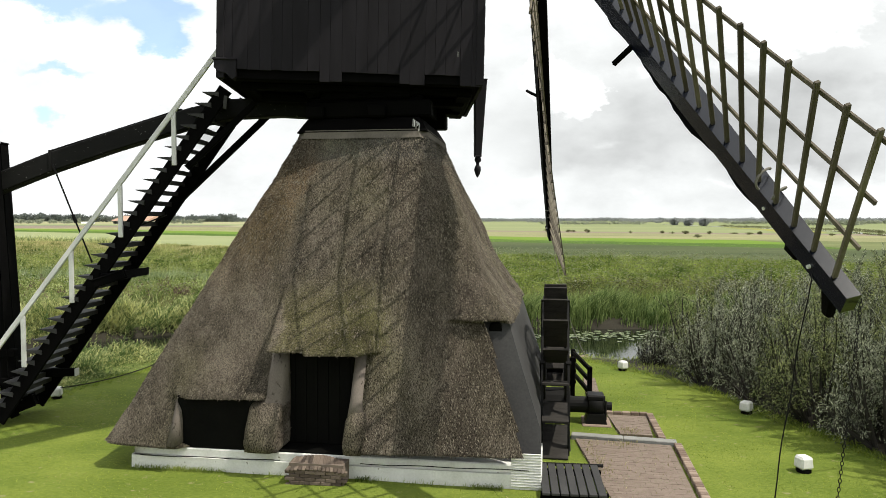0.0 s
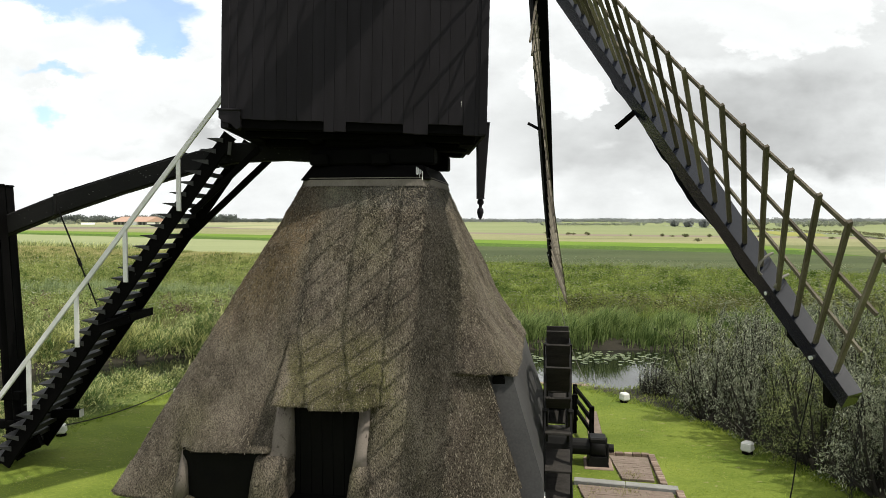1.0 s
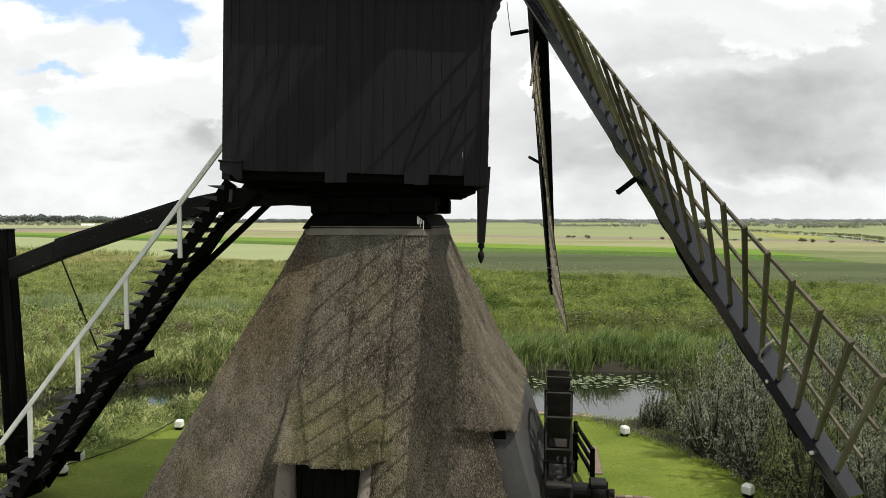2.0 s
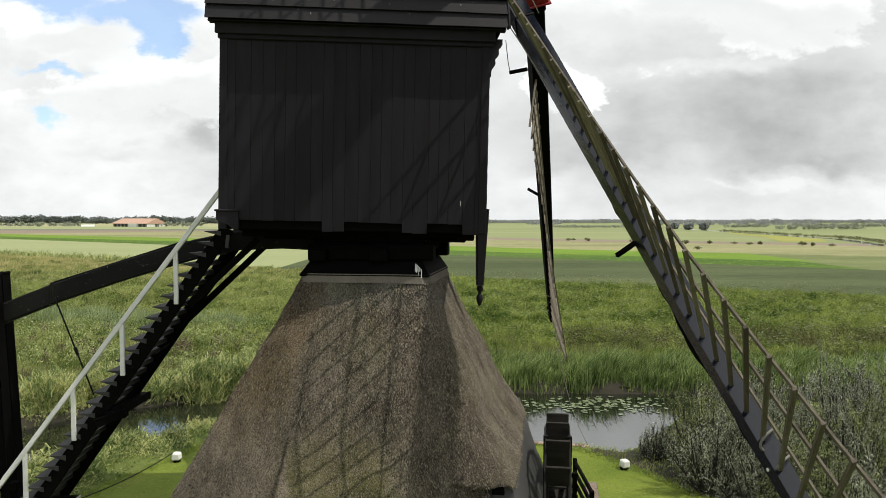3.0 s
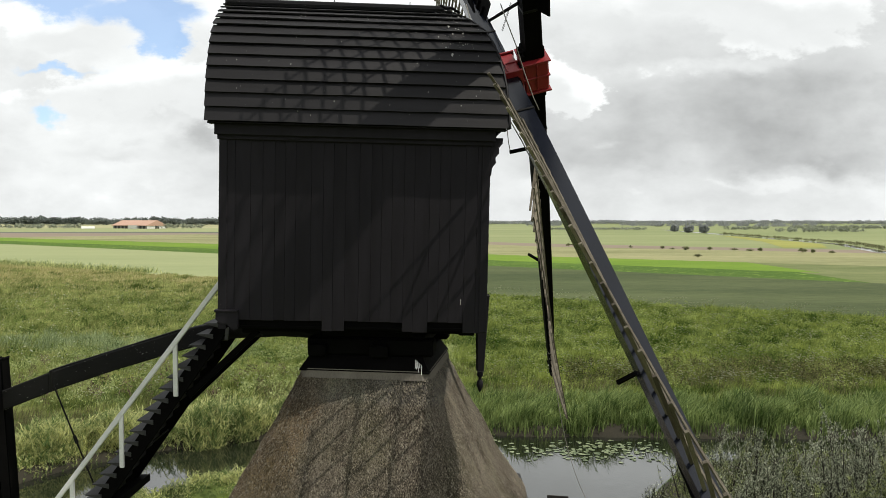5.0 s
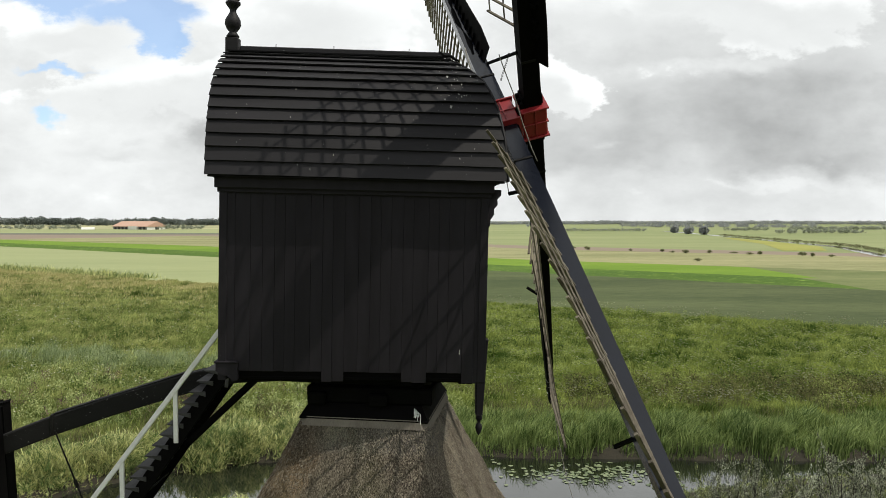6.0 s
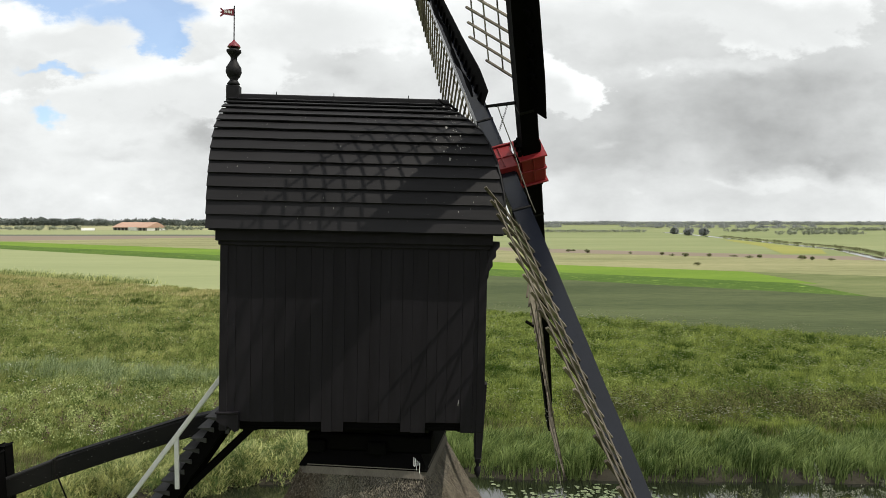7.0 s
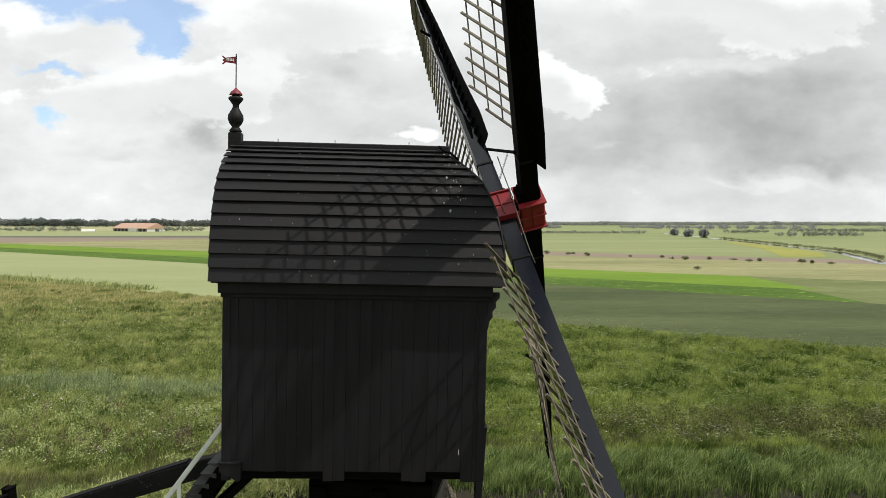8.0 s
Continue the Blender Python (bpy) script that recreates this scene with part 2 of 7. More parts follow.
    return m


M_THATCH = thatch_material()
M_STRAW = material("reed_ends", (0.075, 0.065, 0.048), (0.270, 0.240, 0.190), 0.8, 8, 0.95, 0.0, 0.01, (1, 1, 1), None, 60, 0.7, 0.0, 1.0, 0.0, 0.1)
M_LEAD = material("grey_weathered_sheeting", (0.030, 0.030, 0.031), (0.062, 0.061, 0.061), 1.2, 25, 0.7, 0.3, 0.006, specular=0.15)
# near-black colour that stands in for shade inside the openings
M_INNER_SHADE = material("unlit_interior", (0.003, 0.003, 0.003), (0.006, 0.006, 0.005), 2, 20, 0.9, 0.2, specular=0.05)
M_BRICK = material("worn_brown_brick", (0.145, 0.100, 0.078), (0.270, 0.205, 0.162), 3, 60, 0.85, 0.4, 0.004, (1, 1, 1), (0.10, 0.10, 0.07), 40, 0.7, 0.6)
M_PAVER = material("mossy_paving_brick", (0.140, 0.104, 0.084), (0.220, 0.172, 0.142), 1.2, 30, 0.9, 0.4, 0.004, (1, 1, 1), (0.11, 0.125, 0.06), 5, 0.62, 0.15)
M_OLD_BRICK = material("old_brown_step_brick", (0.075, 0.055, 0.043), (0.165, 0.128, 0.100), 3, 60, 0.9, 0.5, 0.004, (1, 1, 1), (0.22, 0.19, 0.15), 30, 0.72, 0.5)
M_MORTAR = material("sandy_mortar", (0.130, 0.100, 0.080), (0.190, 0.152, 0.124), 3, 60, 0.95, 0.4, 0.004)
M_STONE = material("grey_coping_stone", (0.17, 0.17, 0.16), (0.30, 0.30, 0.285), 2, 40, 0.85, 0.4, 0.005, (1, 1, 1), (0.10, 0.11, 0.07), 20, 0.68)
M_IRON = material("black_iron", (0.003, 0.003, 0.003), (0.012, 0.0115, 0.011), 4, 60, 0.55, 0.3, 0.003, specular=0.14)
M_ROPE = material("grey_rope", (0.10, 0.095, 0.08), (0.20, 0.19, 0.165), 20, 120, 0.9, 0.4, 0.004)
M_CLOTH = material("rolled_tarred_canvas", (0.0015, 0.0015, 0.0018), (0.005, 0.005, 0.0055), 6, 40, 0.85, 0.5, 0.01, specular=0.03)
M_LAWN = material("mown_lawn", (0.082, 0.122, 0.017), (0.180, 0.222, 0.040), 0.45, 14, 0.9, 0.6, 0.03, (1, 1.6, 1), (0.21, 0.215, 0.09), 4.5, 0.68, specular=0.1, span=0.15)
M_BLADE = material("lawn_blades", (0.130, 0.196, 0.022), (0.330, 0.385, 0.078), 0.45, 2.2, 0.8, 0.0, island=0.5, through_light=0.45, specular=0.12)
M_HAY = material("dry_yellow_grass", (0.200, 0.190, 0.070), (0.420, 0.380, 0.210), 0.8, 5, 0.9, 0.0, island=0.6, through_light=0.3, specular=0.1)
# low tones darkened for soil and for the shade between tussocks
M_ROUGH = material("rough_meadow", (0.034, 0.055, 0.011), (0.120, 0.150, 0.040), 0.16, 1.8, 0.95, 0.6, 0.1, (1, 1, 1), (0.25, 0.26, 0.12), 1.2, 0.68, specular=0.1, span=0.13)
M_TUFT = material("meadow_grass", (0.045, 0.088, 0.010), (0.390, 0.450, 0.125), 0.22, 1.2, 0.85, 0.0, island=0.05, through_light=0.40, specular=0.15, span=0.085)
# herb-rich grass, lightened so that the western meadow looks sunlit
M_TUFT_SUNLIT = material("sunlit_herb_rich_grass", (0.085, 0.125, 0.026), (0.460, 0.490, 0.185), 0.22, 1.2, 0.85, 0.0, island=0.05, through_light=0.40, specular=0.15, span=0.10)
M_REED = material("reed_leaves", (0.050, 0.092, 0.018), (0.300, 0.380, 0.130), 0.35, 1.6, 0.6, 0.0, island=0.35, through_light=0.45, specular=0.3, span=0.16)
M_DRY = material("dry_brown_stems", (0.095, 0.095, 0.042), (0.220, 0.205, 0.110), 0.7, 4, 0.9, 0.0, island=0.6, through_light=0.25, specular=0.1)
M_HERB = material("broad_leaved_herbs", (0.095, 0.145, 0.038), (0.470, 0.525, 0.230), 0.35, 1.2, 0.8, 0.0, island=0.25, through_light=0.35, specular=0.15, span=0.12)
M_FLOWER = material("white_umbels", (0.55, 0.55, 0.45), (0.8, 0.8, 0.7), 1, 5, 0.9, 0.0)
M_PAD = material("lily_leaves", (0.070, 0.098, 0.045), (0.185, 0.220, 0.122), 1, 6, 0.4, 0.0, island=0.8)
# cloud shade is put into this crop's colour
M_SHADED_CROP = material("cloud_shaded_crop", (0.046, 0.062, 0.026), (0.090, 0.108, 0.048), 0.03, 0.9, 0.95, 0.3, 0.2, (0.4, 2.5, 1), specular=0.1, span=0.10)
M_BRIGHT = material("bright_green_crop", (0.092, 0.168, 0.018), (0.160, 0.240, 0.032), 0.03, 0.9, 0.95, 0.3, 0.2, (0.4, 2, 1), specular=0.1, span=0.14)
M_DKCROP = material("dark_green_crop_row", (0.038, 0.080, 0.012), (0.095, 0.155, 0.026), 0.05, 1.2, 0.95, 0.5, 0.4, (0.6, 1.5, 1), (0.20, 0.28, 0.06), 0.9, 0.64, specular=0.1)
M_PALE = material("pale_stubble_field", (0.145, 0.158, 0.070), (0.300, 0.288, 0.155), 0.03, 0.8, 0.95, 0.3, 0.2, (0.3, 2, 1), specular=0.1, span=0.12)
M_BROWN = material("brown_tilled_strip", (0.185, 0.150, 0.116), (0.245, 0.200, 0.158), 0.02, 0.4, 0.95, 0.3, 0.2, (0.3, 2, 1), specular=0.1)
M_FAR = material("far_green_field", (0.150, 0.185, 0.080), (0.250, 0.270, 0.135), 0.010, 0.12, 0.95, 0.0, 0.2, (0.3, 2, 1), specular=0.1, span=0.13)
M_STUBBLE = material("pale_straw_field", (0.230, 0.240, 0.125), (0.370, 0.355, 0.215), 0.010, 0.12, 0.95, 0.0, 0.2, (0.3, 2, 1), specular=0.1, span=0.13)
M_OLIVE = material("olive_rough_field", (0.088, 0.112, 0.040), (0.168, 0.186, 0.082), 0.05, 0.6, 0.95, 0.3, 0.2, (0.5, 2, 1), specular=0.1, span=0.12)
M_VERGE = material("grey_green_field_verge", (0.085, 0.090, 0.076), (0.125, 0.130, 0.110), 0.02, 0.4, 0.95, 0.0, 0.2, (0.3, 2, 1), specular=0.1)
M_RUST = material("tan_seeding_grass", (0.350, 0.335, 0.125), (0.640, 0.570, 0.300), 0.15, 1.5, 0.95, 0.0, island=0.5, through_light=0.45, specular=0.1)
M_SOIL_SHADE = material("bank_mud_and_bush_shade", (0.014, 0.012, 0.008), (0.036, 0.032, 0.020), 0.6, 6, 0.95, 0.5, 0.05)
# the same crop with sunshine put into its colour, for the west side
M_SUNLIT_CROP = material("sunlit_crop", (0.200, 0.230, 0.112), (0.275, 0.300, 0.152), 0.02, 0.5, 0.95, 0.3, 0.2, (0.3, 2.5, 1), specular=0.1)
M_PEEL = material("peeling_black_paint", (0.0045, 0.0045, 0.005), (0.012, 0.0115, 0.011), 2.0, 50, 0.75, 0.5, 0.005, (0.6, 1, 1.4), (0.16, 0.16, 0.15), 22, 0.69, specular=0.15)
M_TREAD = material("worn_grey_treads", (0.010, 0.010, 0.0105), (0.050, 0.050, 0.051), 3.0, 40, 0.7, 0.3, 0.004, specular=0.3)
M_CAPPING = material("grey_mortar_capping", (0.090, 0.080, 0.069), (0.185, 0.166, 0.146), 1.2, 30, 0.95, 0.6, 0.02, (1.7, 1.7, 0.4), specular=0.05)
M_PLASTER = material("weathered_plaster", (0.095, 0.080, 0.069), (0.190, 0.165, 0.145), 2.5, 60, 0.9, 0.5, 0.01, (1, 1, 0.6), (0.07, 0.06, 0.05), 18, 0.64, specular=0.1)
M_PADDLE = material("weathered_dark_paddles", (0.004, 0.0037, 0.0034), (0.050, 0.045, 0.040), 2.0, 30, 0.7, 0.4, 0.004, (1, 1, 3), specular=0.2)
M_BARK = material("willow_bark", (0.014, 0.012, 0.010), (0.042, 0.038, 0.030), 3, 30, 0.95, 0.5)
M_LEAF = material("silver_willow_leaves", (0.022, 0.032, 0.012), (0.430, 0.460, 0.330), 0.9, 4, 0.5, 0.0, island=0.7, through_light=0.13, specular=0.35)
M_LEAF_GREEN = material("yellow_green_willow_leaves", (0.030, 0.048, 0.012), (0.320, 0.360, 0.145), 0.9, 4, 0.5, 0.0, island=0.8, through_light=0.18, specular=0.3)
M_SILVER = material("grey_green_reeds", (0.140, 0.195, 0.085), (0.440, 0.510, 0.275), 0.35, 1.4, 0.8, 0.0, island=0.4, through_light=0.4, specular=0.2, span=0.15)
# western reed kind, its leaf colour raised to look sunlit
M_SUNLIT_SEDGE = material("sunlit_sedge_leaves", (0.110, 0.172, 0.050), (0.620, 0.630, 0.285), 0.35, 1.4, 0.6, 0.0, island=0.35, through_light=0.5, specular=0.3, span=0.12)
M_DOCK = material("purple_brown_seed_heads", (0.070, 0.045, 0.042), (0.190, 0.130, 0.110), 0.5, 3, 0.9, 0.0, island=0.6, through_light=0.2, specular=0.1)
M_DRAB = material("brownish_tall_herbs", (0.040, 0.048, 0.016), (0.225, 0.225, 0.098), 0.4, 2.0, 0.85, 0.0, island=0.5, through_light=0.3, specular=0.1)
M_CLUMP = material("leafy_meadow_clumps", (0.038, 0.078, 0.010), (0.370, 0.430, 0.140), 0.25, 1.1, 0.8, 0.0, island=0.04, through_light=0.4, specular=0.15, span=0.09)
M_HEDGE = material("olive_field_bushes", (0.115, 0.122, 0.060), (0.210, 0.210, 0.120), 0.2, 1.5, 0.9, 0.0, island=0.5, specular=0.05, through_light=0.3)
# far foliage colours are greyed and lightened to paint in the haze
M_HAZED_HEDGE = material("hazed_hedge_foliage", (0.250, 0.275, 0.215), (0.335, 0.360, 0.280), 0.05, 0.4, 0.95, 0.0, island=0.4, specular=0.02, through_light=0.4)
M_HAZED_WOODS = material("hazed_tree_foliage", (0.270, 0.288, 0.290), (0.325, 0.340, 0.336), 0.01, 0.15, 0.95, 0.0, island=0.15, specular=0.02, through_light=0.5)
M_HAZED_WOODS_DARK = material("hazed_dark_woodland", (0.120, 0.142, 0.132), (0.185, 0.205, 0.185), 0.01, 0.15, 0.95, 0.0, island=0.3, specular=0.02, through_light=0.4)
M_YELLOW = material("yellow_flowering_field", (0.190, 0.205, 0.055), (0.300, 0.295, 0.085), 0.05, 0.5, 0.95, 0.0, stretch=(0.4, 2, 1), specular=0.1)
M_TILE = material("faded_orange_roof", (0.40, 0.25, 0.18), (0.47, 0.31, 0.24), 0.05, 0.5, 0.8, 0.0)


def water_material():
    m = bpy.data.materials.new("still_ditch_water")
    m.use_nodes = True
    t = m.node_tree
    b = t.nodes["Principled BSDF"]
    b.inputs["Base Color"].default_value = (0.010, 0.012, 0.008, 1)
    b.inputs["Roughness"].default_value = 0.04
    b.inputs["IOR"].default_value = 2.2
    tc = t.nodes.new("ShaderNodeTexCoord")
    n = noise_node(t, tc.outputs["Object"], 2.5, 3.0, 0.5)
    bp = t.nodes.new("ShaderNodeBump")
    bp.inputs["Strength"].default_value, bp.inputs["Distance"].default_value = 0.12, 0.02
    t.links.new(n.outputs[0], bp.inputs["Height"])
    t.links.new(bp.outputs[0], b.inputs["Normal"])
    return m


M_WATER = water_material()


# ---------------------------------------------------------------- mesh helpers
def part(name, bm, mat, parent=None, label=""):
    me = bpy.data.meshes.new(name)
    bm.to_mesh(me)
    bm.free()
    me.materials.append(mat)
    ob = new(name, me)
    ob.parent = parent
    if label:
        tagged(ob, label)
    return ob


def sheet(name, verts, faces, mats, parent=None, index=None, smooth=False):
    """A mesh object out of arrays; faces all have the same number of corners."""
    verts, faces = np.asarray(verts, dtype=np.float32), np.asarray(faces, dtype=np.int32)
    me = bpy.data.meshes.new(name)
    n, k = faces.shape
    me.vertices.add(len(verts))
    me.vertices.foreach_set("co", verts.ravel())
    me.loops.add(n * k)
    me.loops.foreach_set("vertex_index", faces.ravel())
    me.polygons.add(n)
    me.polygons.foreach_set("loop_start", np.arange(n, dtype=np.int32) * k)
    for mt in (mats if isinstance(mats, (list, tuple)) else [mats]):
        me.materials.append(mt)
    if index is not None:
        me.polygons.foreach_set("material_index", np.asarray(index, dtype=np.int32))
    me.polygons.foreach_set("use_smooth", np.full(n, smooth))
    me.update(calc_edges=True)
    me.validate()
    ob = new(name, me)
    ob.parent = parent
    return ob


def thing(name, m, label, category, group="", kind=""):
    ob = new(name)
    ob.matrix_basis = m
    return tagged(ob, label, category, group, kind)


def add_box(bm, x0, x1, y0, y1, z0, z1, bevel=0.0, m=None):
    c = Matrix.Translation(((x0 + x1) / 2, (y0 + y1) / 2, (z0 + z1) / 2)) @ Matrix.Diagonal((x1 - x0, y1 - y0, z1 - z0, 1))
    r = bmesh.ops.create_cube(bm, size=1.0, matrix=(m @ c) if m else c)
    if bevel:
        bmesh.ops.bevel(bm, geom=list({e for v in r["verts"] for e in v.link_edges}), offset=bevel, segments=1, affect="EDGES")
    return bm


def box(x0, x1, y0, y1, z0, z1, bevel=0.0, m=None):
    return add_box(bmesh.new(), x0, x1, y0, y1, z0, z1, bevel, m)


def along(p, q, up=(0, 0, 1)):
    """A pose at p whose z axis points to q."""
    z = (Vector(q) - Vector(p)).normalized()
    y = Vector(up) - z * Vector(up).dot(z)
    y = y.normalized() if y.length > 1e-4 else z.orthogonal().normalized()
    x = y.cross(z)
    return Matrix.Translation(p) @ Matrix((x, y, z)).transposed().to_4x4()


def add_beam(bm, p, q, w, h, bevel=0.008, up=(0, 0, 1), w2=None, h2=None):
    """A straight timber from p to q, w wide and h deep (towards up), tapering to w2 and h2."""
    m, length = along(p, q, up), (Vector(q) - Vector(p)).length
    r = bmesh.ops.create_cube(bm, size=1.0)
    for v in r["verts"]:
        end = v.co.z > 0
        ww, hh = (w2 or w, h2 or h) if end else (w, h)
        v.co = m @ Vector((v.co.x * ww, v.co.y * hh, length if end else 0.0))
    if bevel:
        bmesh.ops.bevel(bm, geom=list({e for v in r["verts"] for e in v.link_edges}), offset=bevel, segments=1, affect="EDGES")
    return bm


def beam(p, q, w, h, bevel=0.008, up=(0, 0, 1), w2=None, h2=None, m=None):
    bm = add_beam(bmesh.new(), p, q, w, h, bevel, up, w2, h2)
    if m is not None:
        bm.transform(m)
    return bm


def add_rod(bm, p, q, r, sides=8, r2=None):
    m, length = along(p, q), (Vector(q) - Vector(p)).length
    bmesh.ops.create_cone(bm, cap_ends=True, segments=sides, radius1=r, radius2=r if r2 is None else r2, depth=length,
                          matrix=m @ Matrix.Translation((0, 0, length / 2)))
    return bm


def rod(p, q, r, sides=8, r2=None):
    return add_rod(bmesh.new(), p, q, r, sides, r2)


def lathe(profile, sides=20, m=None):
    """A turned shape from (radius, height) pairs."""
    bm = bmesh.new()
    rings = []
    for r, z in profile:
        rings.append([bm.verts.new((r * math.cos(a), r * math.sin(a), z)) for a in (2 * math.pi * i / sides for i in range(sides))])
    for a, b in zip(rings, rings[1:]):
        for i in range(sides):
            f = bm.faces.new((a[i], a[(i + 1) % sides], b[(i + 1) % sides], b[i]))
            f.smooth = True
    bm.faces.new(list(reversed(rings[0])))
    bm.faces.new(rings[-1])
    if m:
        bm.transform(m)
    return bm


def tube(points, radius, sides=6):
    """A bent round bar or rope along points."""
    bm = bmesh.new()
    pts = [Vector(p) for p in points]
    rings = []
    for i, p in enumerate(pts):
        z = (pts[min(i + 1, len(pts) - 1)] - pts[max(i - 1, 0)]).normalized()
        x = z.cross(Vector((0.31, 0.94, 0.12))).normalized()
        y = z.cross(x)
        r = radius[i] if isinstance(radius, (list, tuple)) else radius
        rings.append([bm.verts.new(p + (x * math.cos(a) + y * math.sin(a)) * r) for a in (2 * math.pi * k / sides for k in range(sides))])
    for a, b in zip(rings, rings[1:]):
        for i in range(sides):
            bm.faces.new((a[i], a[(i + 1) % sides], b[(i + 1) % sides], b[i])).smooth = True
    bm.faces.new(list(reversed(rings[0])))
    bm.faces.new(rings[-1])
    return bm


def prism(outline, y0, y1, m=None):
    """A flat outline in x and z, drawn out from y0 to y1."""
    bm = bmesh.new()
    a = [bm.verts.new((x, y0, z)) for x, z in outline]
    b = [bm.verts.new((x, y1, z)) for x, z in outline]
    bm.faces.new(a)
    bm.faces.new(list(reversed(b)))
    n = len(a)
    for i in range(n):
        bm.faces.new((a[(i + 1) % n], a[i], b[i], b[(i + 1) % n]))
    bmesh.ops.recalc_face_normals(bm, faces=bm.faces[:])
    if m:
        bm.transform(m)
    return bm


# ---------------------------------------------------------------- ground, ditch and fields
NEAR_BANK = ((-40, 8), (-22, 14), (-15, 18.8), (-11.7, 20.9), (-10.4, 22.4), (-8, 24.6), (-4, 24.3), (0, 23.2), (2.4, 22.5), (4.2, 22.2), (5.4, 21.5),
             (6.6, 22.6), (8.7, 25.6), (14, 27.0), (19, 27.7), (40, 29))
FAR_BANK = ((-40, 13), (-22, 19.5), (-15, 24.2), (-13.5, 26.2), (-11, 27.8), (-8, 29.0), (0, 30.0), (5, 29.5), (10, 29.4), (19, 29.1), (40, 31))
LAWN_RIM = ((-9.9, 8.0), (-9.7, 12.0), (-9.5, 14.7), (-9.3, 16.8), (-8.5, 19.1), (-7.4, 21.6), (-4.0, 22.6), (0, 22.2), (2.4, 21.9), (4.2, 20.9), (5.3, 19.4),
            (6.3, 17.6), (6.9, 15.7), (7.4, 13.7), (7.8, 11.3), (8.3, 8.0))


def table(pairs, x):
    return np.interp(x, [p[0] for p in pairs], [p[1] for p in pairs])


def rim_radius(x, y):
    """How far out of the lawn's middle a place lies, as a share of the lawn's rim there."""
    ang = np.array([math.atan2(py - 13.0, px + 1.2) for px, py in LAWN_RIM])
    ang = np.where(ang < -math.pi / 2, ang + 2 * math.pi, ang)
    rad = np.array([math.hypot(py - 13.0, px + 1.2) for px, py in LAWN_RIM])
    order = np.argsort(ang)
    a = np.arctan2(y - 13.0, x + 1.2)
    a = np.where(a < -math.pi / 2, a + 2 * math.pi, a)
    return np.hypot(x + 1.2, y - 13.0) / np.interp(a, ang[order], rad[order])


def ground_z(x, y):
    x, y = np.asarray(x, dtype=float), np.asarray(y, dtype=float)
    inside = np.minimum(y - table(NEAR_BANK, x), table(FAR_BANK, x) - y)
    s = np.clip((inside + 0.9) / 2.0, 0, 1)
    z = -1.1 * s * s * (3 - 2 * s)
    fade = np.clip((38 - np.abs(x)) / 6, 0, 1)
    bumps = 0.02 * np.sin(x * 1.7 + y * 0.9) + 0.02 * np.sin(x * 0.8 - y * 1.3) + 0.012 * np.sin(3.1 * x + 2.3 * y)
    r = rim_radius(x, y)
    rough = np.clip((r - 1.0) * 6, 0, 1)
    edge = np.clip(np.minimum(np.minimum(x + 40, 40 - x), np.minimum(y + 20, 36 - y)) / 4, 0, 1)
    return z * fade * edge + bumps * (0.4 + 1.5 * rough) * edge


